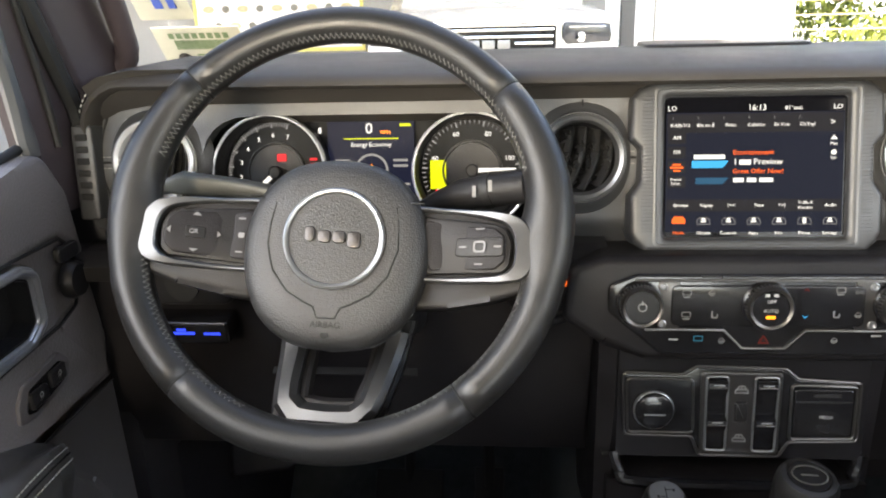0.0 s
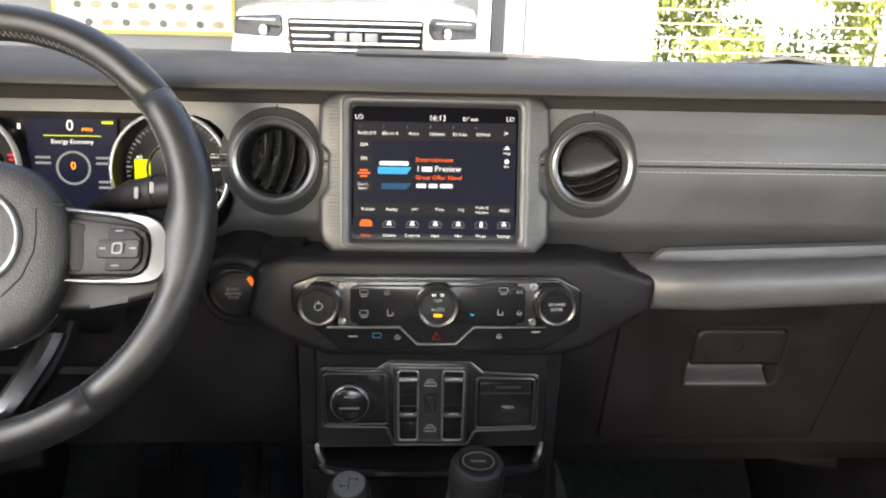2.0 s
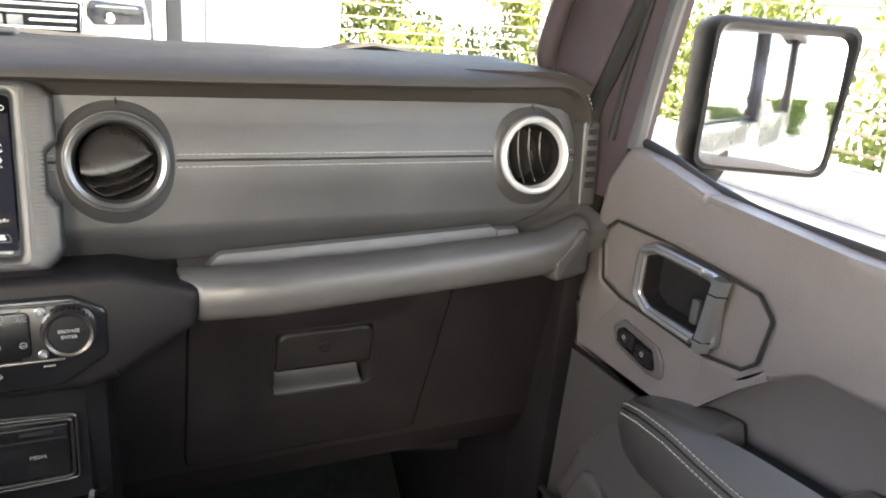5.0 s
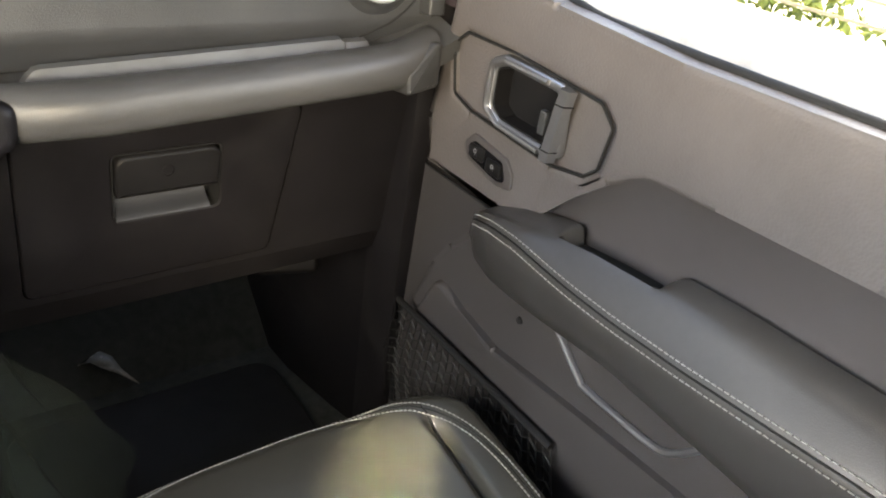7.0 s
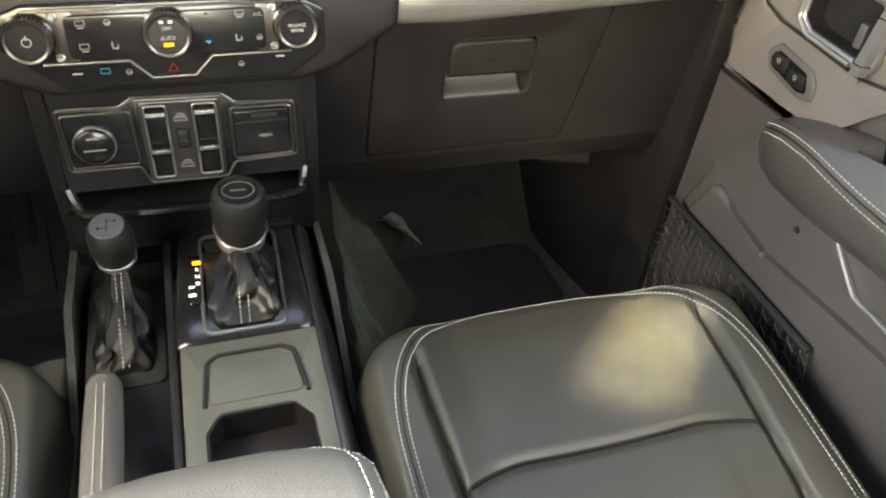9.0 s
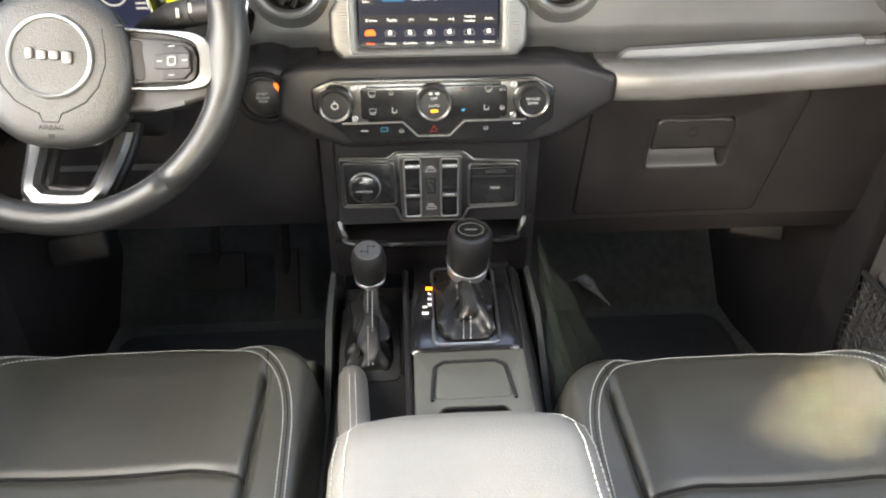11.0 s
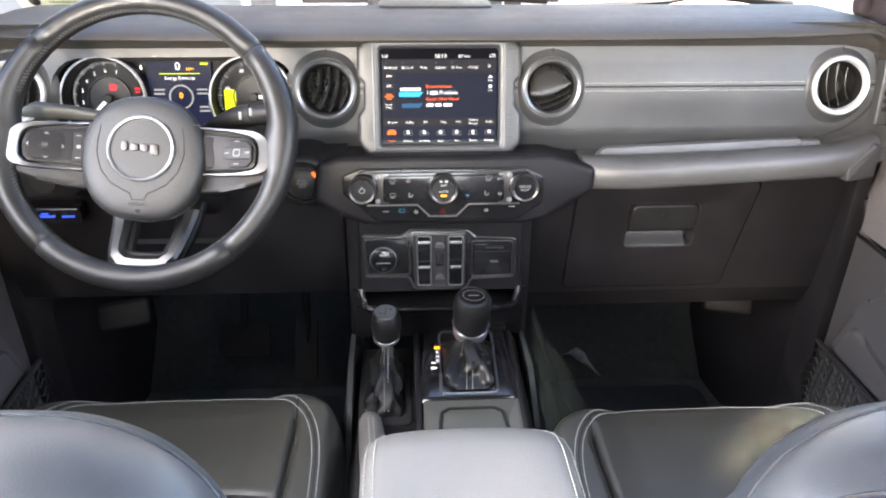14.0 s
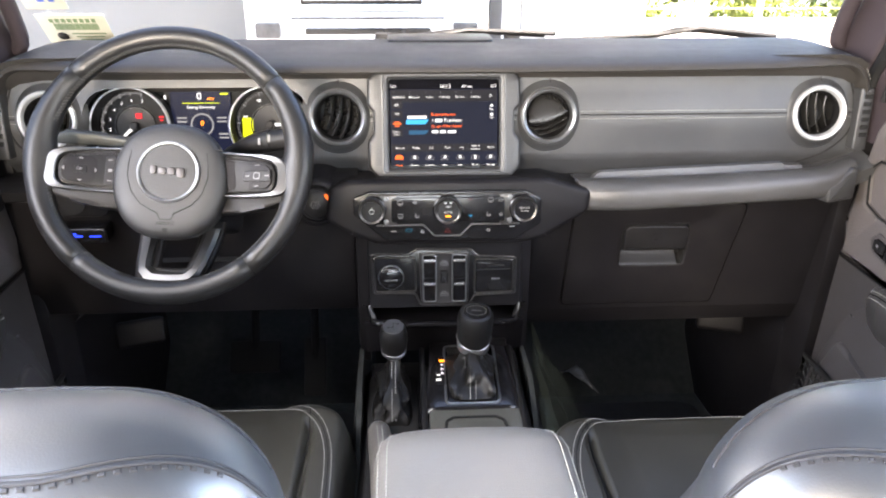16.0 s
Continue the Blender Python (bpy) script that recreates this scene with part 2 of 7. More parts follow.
LIT_LIME = glow("lit yellow green", (0.62, 0.72, 0.02), 0.9)
# display's navy ground, its glow raised for the blue sky it mirrors
LIT_NAVY = glow("lit screen ground and sheen", (0.006, 0.008, 0.018), 1.0)
LIT_DARK = glow("lit screen panel", (0.014, 0.014, 0.017), 1.0)


# ---- building helpers ----
V = Vector


def part(name, bm, material, parent=None, label="", smooth=38):
    """Links a bmesh as one mesh object under a thing or a part."""
    bmesh.ops.recalc_face_normals(bm, faces=bm.faces)
    me = bpy.data.meshes.new(name)
    bm.to_mesh(me)
    bm.free()
    me.materials.append(material)
    for p in me.polygons:
        p.use_smooth = True
    me.set_sharp_from_angle(angle=radians(smooth))
    ob = new(name, me)
    if parent is not None:
        ob.parent = parent
        if parent.type == "EMPTY":
            ob.matrix_parent_inverse = parent.matrix_basis.inverted()
    if label:
        ob["label"] = label
    return ob


def thing(name, at, label, category, group="", kind=""):
    e = new(name)
    e.empty_display_size = 0.05
    e.matrix_basis = Matrix.Translation(at)
    return tagged(e, label, category, group, kind)


def merge(*bms):
    """Several bmeshes as one."""
    first = bms[0]
    for b in bms[1:]:
        me = bpy.data.meshes.new("tmp")
        b.to_mesh(me)
        b.free()
        first.from_mesh(me)
        bpy.data.meshes.remove(me)
    return first


def face_frame(x, y, z, k=0.2):
    """A frame on a panel that faces the rear: u to the right, v up along the panel, n towards the rear. k: how far it leans, metres a metre."""
    v = V((0, k, 1)).normalized()
    n = V((0, -1, k)).normalized()
    m = Matrix.Identity(4)
    for i, c in enumerate((V((1, 0, 0)), v, n, V((x, y, z)))):
        m[0][i], m[1][i], m[2][i] = c
    return m


def side_frame(x, y, z, side=1):
    """A frame on a door's inner face: u ahead, v up, n towards the middle of the car."""
    m = Matrix.Identity(4)
    for i, c in enumerate((V((0, 1, 0)), V((0, 0, 1)), V((-side, 0, 0)), V((x, y, z)))):
        m[0][i], m[1][i], m[2][i] = c
    return m


def flat_frame(x, y, z, turn=0):
    return pose(x, y, z, 0, 0, turn)


def box(c, s, bev=0.003, seg=2, m=None):
    bm = bmesh.new()
    bmesh.ops.create_cube(bm, size=1, matrix=Matrix.Diagonal((*s, 1)))
    if bev:
        bmesh.ops.bevel(bm, geom=bm.edges[:], offset=min(bev, min(s) * 0.49), segments=seg, profile=0.6, affect="EDGES")
    bmesh.ops.transform(bm, matrix=(m or Matrix.Identity(4)) @ Matrix.Translation(c), verts=bm.verts)
    return bm


def ring_pts(cx, cy, rx, ry=None, n=32, a0=0.0, a1=2 * math.pi):
    ry = ry or rx
    closed = abs(a1 - a0 - 2 * math.pi) < 1e-6
    return [(cx + rx * math.cos(a0 + (a1 - a0) * i / (n if closed else n - 1)), cy + ry * math.sin(a0 + (a1 - a0) * i / (n if closed else n - 1))) for i in range(n)]


def rounded(poly, r, n=5):
    """The polygon with its corners rounded by radius r (or a list, one a corner)."""
    out = []
    for i, p in enumerate(poly):
        rr = r[i] if isinstance(r, (list, tuple)) else r
        p, a, b = V((*p, 0)), V((*poly[i - 1], 0)), V((*poly[(i + 1) % len(poly)], 0))
        da, db = (a - p), (b - p)
        la, lb = da.length, db.length
        da.normalize(), db.normalize()
        half = da.angle(db) / 2
        cut = min(rr / max(math.tan(half), 0.05), la * 0.48, lb * 0.48)
        s, e = p + da * cut, p + db * cut
        for j in range(n + 1):
            t = j / n
            q = s * (1 - t) ** 2 + p * 2 * t * (1 - t) + e * t ** 2
            out.append((q.x, q.y))
    return out


def rect(x0, y0, x1, y1):
    return [(x0, y0), (x1, y0), (x1, y1), (x0, y1)]


def prism(poly, depth, m, bev=0.0, seg=3, holes=(), cuts=(), shape=None):
    """A plate: the polygon lies at n = 0 of the frame m and the body goes back by depth. holes: polygons cut through it.
    cuts: heights v at which it is divided, so that shape(u, v) can bow it along n."""
    bm = bmesh.new()
    loops = []
    for pts in (poly, *holes):
        vs = [bm.verts.new((x, y, 0)) for x, y in pts]
        loops.append([bm.edges.new((vs[i], vs[(i + 1) % len(vs)])) for i in range(len(vs))])
    if holes:
        bmesh.ops.triangle_fill(bm, use_beauty=True, edges=bm.edges[:])
    else:
        bm.faces.new([e.verts[0] for e in loops[0]])
    for c in cuts:
        bmesh.ops.bisect_plane(bm, geom=bm.verts[:] + bm.edges[:] + bm.faces[:], plane_co=(0, c, 0), plane_no=(0, 1, 0))
    bmesh.ops.recalc_face_normals(bm, faces=bm.faces)
    if bm.faces[:] and bm.faces[0].normal.z < 0 if bm.faces[:] else False:
        bmesh.ops.reverse_faces(bm, faces=bm.faces[:])
    bm.normal_update()
    front = bm.faces[:]
    got = bmesh.ops.extrude_face_region(bm, geom=front)
    moved = [g for g in got["geom"] if isinstance(g, bmesh.types.BMVert)]
    keep = set(moved)
    for v in bm.verts:
        if v not in keep:
            v.co.z -= depth
    if bev:
        rim = [e for e in bm.edges if e.verts[0] in keep and e.verts[1] in keep and any(any(v not in keep for v in f.verts) for f in e.link_faces)]
        bmesh.ops.bevel(bm, geom=rim, offset=bev, segments=seg, profile=0.5, affect="EDGES")
    if shape:
        for v in bm.verts:
            v.co.z += shape(v.co.x, v.co.y)
    bmesh.ops.transform(bm, matrix=m, verts=bm.verts)
    return bm


def rim(poly, width, depth, m, bev=0.0015, seg=2):
    """A frame of the given width along the inside of the polygon."""
    c = V((sum(p[0] for p in poly) / len(poly), sum(p[1] for p in poly) / len(poly)))
    n, inner = len(poly), []
    for i in range(n):
        p, a, b = V(poly[i]), V(poly[i - 1]), V(poly[(i + 1) % n])
        t = (b - a)
        t = t.normalized() if t.length > 1e-9 else V((1, 0))
        nn = V((-t.y, t.x))
        if nn.dot(c - p) < 0:
            nn = -nn
        inner.append(tuple(p + nn * width))
    bm = bmesh.new()
    o = [bm.verts.new((x, y, 0)) for x, y in poly]
    k = [bm.verts.new((x, y, 0)) for x, y in inner]
    o2 = [bm.verts.new((x, y, -depth)) for x, y in poly]
    k2 = [bm.verts.new((x, y, -depth)) for x, y in inner]
    for i in range(n):
        j = (i + 1) % n
        for q in ((o[i], o[j], k[j], k[i]), (o2[j], o2[i], k2[i], k2[j]), (o[j], o[i], o2[i], o2[j]), (k[i], k[j], k2[j], k2[i])):
            bm.faces.new(q)
    if bev:
        s, s2 = set(o), set(k)
        es = [e for e in bm.edges if set(e.verts) <= s or set(e.verts) <= s2]
        bmesh.ops.bevel(bm, geom=es, offset=bev, segments=seg, profile=0.5, affect="EDGES")
    bmesh.ops.transform(bm, matrix=m, verts=bm.verts)
    return bm


def band(outer, inner, depth, m, edge=0.0015, shape=None, sub=4, curve=True):
    """An open strip between two lines of equal length in the frame m, with chamfered edges."""
    def fine(line):
        if curve:
            return [(p.x, p.y) for p in spline([(x, y, 0) for x, y in line], sub)]
        return [(lerp(a[0], b[0], k / sub), lerp(a[1], b[1], k / sub)) for a, b in zip(line, line[1:]) for k in range(sub)] + [line[-1]]
    rings = []
    for o, k in zip(fine(outer), fine(inner)):
        w = (V(k) - V(o)).normalized() * edge
        sec = [(o[0], o[1], -depth), (o[0], o[1], -edge), (o[0] + w.x, o[1] + w.y, 0), (k[0] - w.x, k[1] - w.y, 0), (k[0], k[1], -edge), (k[0], k[1], -depth)]
        rings.append([m @ V((u, v, n + (shape(u, v) if shape else 0))) for u, v, n in sec])
    return loft(rings)


def lathe(profile, m, n=32):
    """Turns (radius, height) points about the n axis of the frame m."""
    bm = bmesh.new()
    rings = []
    for r, h in profile:
        if r < 1e-6:
            rings.append([bm.verts.new((0, 0, h))])
        else:
            rings.append([bm.verts.new((r * math.cos(2 * math.pi * i / n), r * math.sin(2 * math.pi * i / n), h)) for i in range(n)])
    for a, b in zip(rings, rings[1:]):
        for i in range(n):
            j = (i + 1) % n
            q = [a[i % len(a)], a[j % len(a)], b[j % len(b)], b[i % len(b)]]
            q = list(dict.fromkeys(q))
            if len(q) > 2:
                bm.faces.new(q)
    bmesh.ops.transform(bm, matrix=m, verts=bm.verts)
    return bm


def loft(rings, cap=True, closed=True):
    """Skins rings of equal length."""
    bm = bmesh.new()
    vs = [[bm.verts.new(p) for p in r] for r in rings]
    n = len(rings[0])
    for a, b in zip(vs, vs[1:]):
        for i in range(n if closed else n - 1):
            j = (i + 1) % n
            bm.faces.new((a[i], a[j], b[j], b[i]))
    if cap and closed:
        bm.faces.new(vs[0][::-1])
        bm.faces.new(vs[-1])
    return bm


def tube(pts, r, n=10, closed=False, wide=1.0, up=(0, 0, 1)):
    """A round or oval bar along points. r: radius, or one a point. wide: width across over height."""
    pts = [V(p) for p in pts]
    up = V(up)
    k = len(pts)
    rings = []
    for i, p in enumerate(pts):
        a = pts[i - 1] if (i or closed) else p
        b = pts[(i + 1) % k] if (i < k - 1 or closed) else p
        t = (b - a).normalized()
        s = t.cross(up)
        s = s.normalized() if s.length > 1e-6 else V((1, 0, 0))
        w = s.cross(t).normalized()
        q = r[i] if isinstance(r, (list, tuple)) else r
        rings.append([p + s * (q * wide * math.cos(2 * math.pi * j / n)) + w * (q * math.sin(2 * math.pi * j / n)) for j in range(n)])
    if closed:
        rings.append(rings[0])
        bm = loft(rings, cap=False)
        bmesh.ops.remove_doubles(bm, verts=bm.verts, dist=1e-6)
        return bm
    return loft(rings)


def along(pts, step):
    """Points at even steps along a line, with the direction there."""
    pts = [V(p) for p in pts]
    out, left = [], step / 2
    for a, b in zip(pts, pts[1:]):
        d = (b - a).length
        if d < 1e-9:
            continue
        t = (b - a) / d
        s = left
        while s < d:
            out.append((a + t * s, t))
            s += step
        left = s - d
    return out


def stitches(pts, up=(0, 0, 1), step=0.0062, size=(0.0044, 0.0011, 0.0009)):
    """A row of separate raised stitches."""
    bm = bmesh.new()
    up = V(up)
    for p, t in along(pts, step):
        s = t.cross(up).normalized()
        w = s.cross(t)
        l, b, h = size[0] / 2, size[1], size[2]
        lo = [bm.verts.new(p + t * (l * i) + s * (b * j / 2)) for i, j in ((-1, -1), (1, -1), (1, 1), (-1, 1))]
        hi = [bm.verts.new(p + t * (l * 0.7 * i) + s * (b * 0.3 * j) + w * h) for i, j in ((-1, -1), (1, -1), (1, 1), (-1, 1))]
        bm.faces.new(hi)
        for i in range(4):
            j = (i + 1) % 4
            bm.faces.new((lo[i], lo[j], hi[j], hi[i]))
    return bm


def spline(pts, n=8, closed=False):
    """A smooth line through the points."""
    pts = [V(p) for p in pts]
    k = len(pts)
    out = []
    for i in range(k if closed else k - 1):
        g = (lambda j: pts[j % k]) if closed else (lambda j: pts[min(max(j, 0), k - 1)])
        p0, p1, p2, p3 = g(i - 1), g(i), g(i + 1), g(i + 2)
        for j in range(n):
            t = j / n
            out.append(0.5 * (2 * p1 + (p2 - p0) * t + (2 * p0 - 5 * p1 + 4 * p2 - p3) * t * t + (3 * p1 - p0 - 3 * p2 + p3) * t ** 3))
    if not closed:
        out.append(pts[-1])
    return out


def words(text, size, m, material, parent, name="lettering", align="CENTER", thick=0.0002, squeeze=1.0):
    """Raised lettering in the built-in font, its middle at the frame's origin."""
    c = bpy.data.curves.new(name, "FONT")
    c.body, c.size, c.align_x, c.align_y, c.extrude, c.resolution_u = text, size, align, "CENTER", thick, 2
    c.fill_mode = "BOTH"
    ob = bpy.data.objects.new(name, c)
    scene.collection.objects.link(ob)
    me = bpy.data.meshes.new_from_object(ob.evaluated_get(bpy.context.evaluated_depsgraph_get()))
    bpy.data.objects.remove(ob)
    bpy.data.curves.remove(c)
    bm = bmesh.new()
    bm.from_mesh(me)
    bpy.data.meshes.remove(me)
    bmesh.ops.transform(bm, matrix=m @ Matrix.Diagonal((squeeze, 1, 1, 1)), verts=bm.verts)
    return part(name, bm, material, parent)


def on(m, u, v, n=0.0):
    """The frame m moved by u, v, n."""
    return m @ Matrix.Translation((u, v, n))


def mark(m, u, v, w, h, n=0.0006):
    """A thin bar on a face."""
    return prism(rect(u - w / 2, v - h / 2, u + w / 2, v + h / 2), 0.0005, on(m, 0, 0, n))


def lerp(a, b, t):
    return a + (b - a) * t


def smooth(a, b, x):
    t = min(max((x - a) / (b - a), 0), 1)
    return t * t * (3 - 2 * t)


# ---- the car's shell ----
FLOOR_Z = 0.62

floor = part("floor", box((0, 0.1, FLOOR_Z - 0.03), (1.44, 2.9, 0.06), 0.0), CARPET)
tagged(floor, "black carpeted car floor in deep shade", "floor", kind="structure")
bulkhead = part("wall_front", loft([[V((x, y, z)) for y, z in ((1.08, 0.60), (1.30, 0.86), (1.34, 1.40), (1.40, 1.40), (1.36, 0.84), (1.12, 0.56))] for x in (-0.72, 0.72)]), CARPET)
tagged(bulkhead, "black carpeted firewall at the end of the footwells", "wall", kind="structure")


def side_wall(side):
    """Rocker, B-pillar and rear side of the shell behind the front door, with an open rear window."""
    x = 0.72 * side
    bms = [box((x, 0.25, 0.60), (0.05, 2.4, 0.14), 0.01), box((x, -0.47, 1.25), (0.06, 0.12, 1.45), 0.02), box((x, -1.10, 1.02), (0.05, 1.2, 0.80), 0.02),
           box((x, -1.66, 1.30), (0.06, 0.16, 1.36), 0.02)]
    w = part("wall_right" if side > 0 else "wall_left", merge(*bms), TRIM_PAINT)
    part("outer_skin", merge(box((x + 0.032 * side, -0.47, 1.45), (0.012, 0.10, 1.0), 0.004), box((x + 0.030 * side, -1.10, 1.02), (0.014, 1.2, 0.78), 0.004), box((x + 0.032 * side, -1.66, 1.45), (0.012, 0.14, 1.0), 0.004)), PAINT, w, "silver grey painted outer skin")
    pane = part("rear_pane", loft([[V((x + (0.010 - d) * side, y, z)) for y, z in ((-1.60, 1.40), (-0.51, 1.40), (-0.51, 1.92), (-1.60, 1.92))] for d in (0.0, 0.004)]), PANE, w, "clear rear side window glass")
    pane.visible_shadow = False
    tagged(w, "dark trimmed side of the car body with pillars", "wall", kind="structure")


side_wall(1), side_wall(-1)
back = part("wall_rear", merge(box((0, -1.72, 0.95), (1.44, 0.06, 0.70), 0.01), box((0, -1.72, 1.86), (1.44, 0.06, 0.2), 0.01)), TRIM_PAINT)
tagged(back, "dark trimmed tailgate with an open window above", "wall", kind="structure")
roof = part("ceiling", loft([[V((x, y, 1.94 + 0.02 * math.cos(x * 2) + d)) for y in (-1.76, 0.62)] + [V((x, y, 2.0 + 0.02 * math.cos(x * 2) + d)) for y in (0.62, -1.76)] for x, d in ((-0.80, -0.05), (-0.5, 0), (0, 0.01), (0.5, 0), (0.80, -0.05))]), HEADLINER)
tagged(roof, "dark grey cloth headliner of the car roof", "ceiling", kind="structure")

WS_LOW, WS_HIGH = V((0, 1.06, 1.455)), V((0, 0.62, 1.96))


def on_windshield(x, z, off=0.0):
    t = (z - WS_LOW.z) / (WS_HIGH.z - WS_LOW.z)
    n = V((0, -(WS_HIGH.z - WS_LOW.z), -(WS_LOW.y - WS_HIGH.y))).normalized()
    return V((x, lerp(WS_LOW.y, WS_HIGH.y, t), z)) + n * off


ws = part("window_1", loft([[on_windshield(x, 1.44, o), on_windshield(x, 1.96, o), on_windshield(x, 1.96, o - 0.005), on_windshield(x, 1.44, o - 0.005)] for x, o in ((-0.68, 0), (-0.3, 0), (0.3, 0), (0.68, 0))]), PANE)
ws.visible_shadow = False
tagged(ws, "clear raked windshield glass", "windshield", kind="structure")


def a_pillar(side):
    """Trimmed windshield pillar with the door frame's edge beside it."""
    t = thing("pillar_right" if side > 0 else "pillar_left", (0.70 * side, 0.86, 1.35), "dark windshield pillar trim beside the dashboard", "pillar", kind="structure")
    rows = ((1.30, 0.93, 0.80, 0.665, 0.735), (1.47, 0.905, 0.775, 0.672, 0.735), (1.56, 0.868, 0.725, 0.672, 0.735), (1.75, 0.775, 0.625, 0.665, 0.73), (1.97, 0.665, 0.50, 0.655, 0.72))
    rings = []
    for z, y0, y1, x0, x1 in rows:
        rings.append([V((p[0] * side, p[1], z)) for p in rounded([(x0 + 0.022, y0), (x0 + 0.008, (y0 + y1) / 2 + 0.02), (x0 + 0.018, y1), (x1, y1), (x1, y0)], 0.012, 3)])
    part("trim_cover", loft(rings), TRIM_PAINT, t)
    part("hinge_cover", box((0.72 * side, 1.05, 0.96), (0.07, 0.58, 0.80), 0.01), LOW_PLASTIC, t)
    # raised grab ledge near the base of the cover
    part("grab_handle", tube(spline([(0.680 * side, 0.845, 1.50), (0.664 * side, 0.83, 1.53), (0.662 * side, 0.765, 1.66), (0.672 * side, 0.72, 1.73)], 6), 0.013, 10), TRIM_PAINT, t)
    # painted body edge and rubber seal along the door opening
    part("door_seal", tube(spline([(0.70 * side, 0.79, 0.95), (0.70 * side, 0.79, 1.20), (0.70 * side, 0.772, 1.43), (0.698 * side, 0.735, 1.52), (0.69 * side, 0.61, 1.75), (0.68 * side, 0.485, 1.95)], 8), 0.011, 8), RUBBER, t)
    edge = ((0.715, 0.704, 1.425), (0.715, 0.690, 1.50), (0.705, 0.645, 1.65), (0.69, 0.545, 1.93))
    part("window_edge", tube(spline([(x * side, y, z) for x, y, z in edge], 8), 0.012, 8, wide=0.7), GREY_PLASTIC, t)
    # door frame post closing the pillar towards the window
    part("door_frame", loft([[V((p[0] * side, p[1], z)) for p in ((x - 0.010, yf + 0.05), (x - 0.014, yf), (x - 0.006, yb + 0.004), (x + 0.022, yb), (x + 0.022, yf + 0.05))] for x, yf, yb, z in ((0.712, 0.80, 0.708, 1.36), (0.714, 0.775, 0.700, 1.45), (0.712, 0.745, 0.684, 1.52), (0.705, 0.68, 0.645, 1.65), (0.69, 0.555, 0.545, 1.93))]), TRIM_PAINT, t)
    part("frame_seam", tube(spline([((x - 0.013) * side, y, z) for x, y, z in ((0.714, 0.730, 1.43), (0.714, 0.718, 1.50), (0.706, 0.668, 1.65), (0.692, 0.565, 1.92))], 6), 0.004, 8), RUBBER, t)


a_pillar(1), a_pillar(-1)

cowl = part("cowl", loft([[V((x, y, z)) for y, z in ((1.02, 1.40), (1.05, 1.462), (1.22, 1.44), (1.24, 1.38))] for x in (-0.74, 0.74)]), PLASTIC)
tagged(cowl, "black plastic cowl outside the windshield base", "cowl", kind="structure")


# ---- dashboard ----
dash = thing("dashboard", (0, 0.85, 1.05), "black soft-touch dashboard with light twin stitching", "dashboard")


def bow(u, v):
    """The face swells gently towards its middle seam, coves forward under the brow and rolls under below."""
    return 0.010 * math.exp(-(v / 0.05) ** 2) + 5.0 * max(0, v - 0.034) ** 2 - 0.75 * max(0, -v - 0.068)


FACE = face_frame(0, 0.772, 1.404, 0.17)
VENT_R = 0.0465
vents = [(-0.615, 0.0), (-0.168, 0.0), (0.169, -0.001), (0.615, 0.0)]
outline = rounded([(-0.692, -0.100), (0.692, -0.100), (0.692, 0.088), (-0.692, 0.088)], [0.03, 0.03, 0.06, 0.06], 6)
cluster_hole = rounded(rect(-0.566, -0.085, -0.212, 0.047), 0.055, 6)
holes = [ring_pts(x, v, VENT_R + 0.001, n=28) for x, v in vents] + [cluster_hole]
part("face_panel", prism(outline, 0.02, FACE, 0.0, holes=holes, cuts=[-0.092 + 0.008 * i for i in range(23)], shape=bow), DASH_SKIN, dash, "dark grey leather-look panel")
# brow along the top, rounding down at both ends
path = [V((-0.698, 0, 1.428)), V((-0.698, 0, 1.432))]
for a in range(0, 91, 15):
    path.append(V((-0.630 - 0.068 * math.cos(radians(a)), 0, 1.436 + 0.068 * math.sin(radians(a)))))
path += [V((x, 0, 1.505)) for x in (-0.5, -0.25, 0, 0.25, 0.5)]
path += [V((-p.x, 0, p.z)) for p in path[:-5][::-1]]


def brow_y(p):
    """The brow's front edge draws back towards the ends."""
    return 0.692 + 0.052 * smooth(0.40, 0.69, abs(p.x)) + (0.02 * smooth(1.47, 1.36, p.z) if abs(p.x) > 0.64 else 0)


rings = []
for i, p in enumerate(path):
    a, b = path[max(i - 1, 0)], path[min(i + 1, len(path) - 1)]
    t = (b - a).normalized()
    inward = V((t.z, 0, -t.x))
    y0 = brow_y(p)
    prof = [(0.006, y0 + 0.012), (0.000, y0 + 0.04), (0.000, 0.84), (0.022, 0.84), (0.022, y0 + 0.03), (0.020, y0 + 0.008), (0.016, y0), (0.011, y0 + 0.002)]
    rings.append([p + inward * d + V((0, y, 0)) for d, y in prof])
part("brow", loft(rings), PAD_SKIN, dash, smooth=50)
part("top_pad", loft([[V((x, y, z - e)) for y, z in ((0.74, 1.5035), (0.80, 1.506), (0.90, 1.506), (1.00, 1.490), (1.10, 1.455), (1.10, 1.40), (0.80, 1.44), (0.76, 1.48))]
                     for x, e in ((-0.672, 0.016), (-0.655, 0.006), (-0.62, 0.0), (0.62, 0.0), (0.655, 0.006), (0.672, 0.016))]), PAD_SKIN, dash)
part("speaker_tray", prism(rounded(rect(-0.09, -0.04, 0.09, 0.04), 0.02, 5), 0.012, flat_frame(0.0, 0.90, 1.5095), 0.003), PLASTIC, dash)
for s in (-1, 1):
    c = [p + V((0, brow_y(p) + 0.016, 0)) + V((p.x - 0.6 * s, 0, p.z - 1.43)).normalized() * -0.0032 for p in path if p.x * s > 0.60]
    part("brow_stitching", stitches(spline(c, 5), (s, -0.6, 0.8), 0.0062, (0.0042, 0.0011, 0.0014)), THREAD, dash)
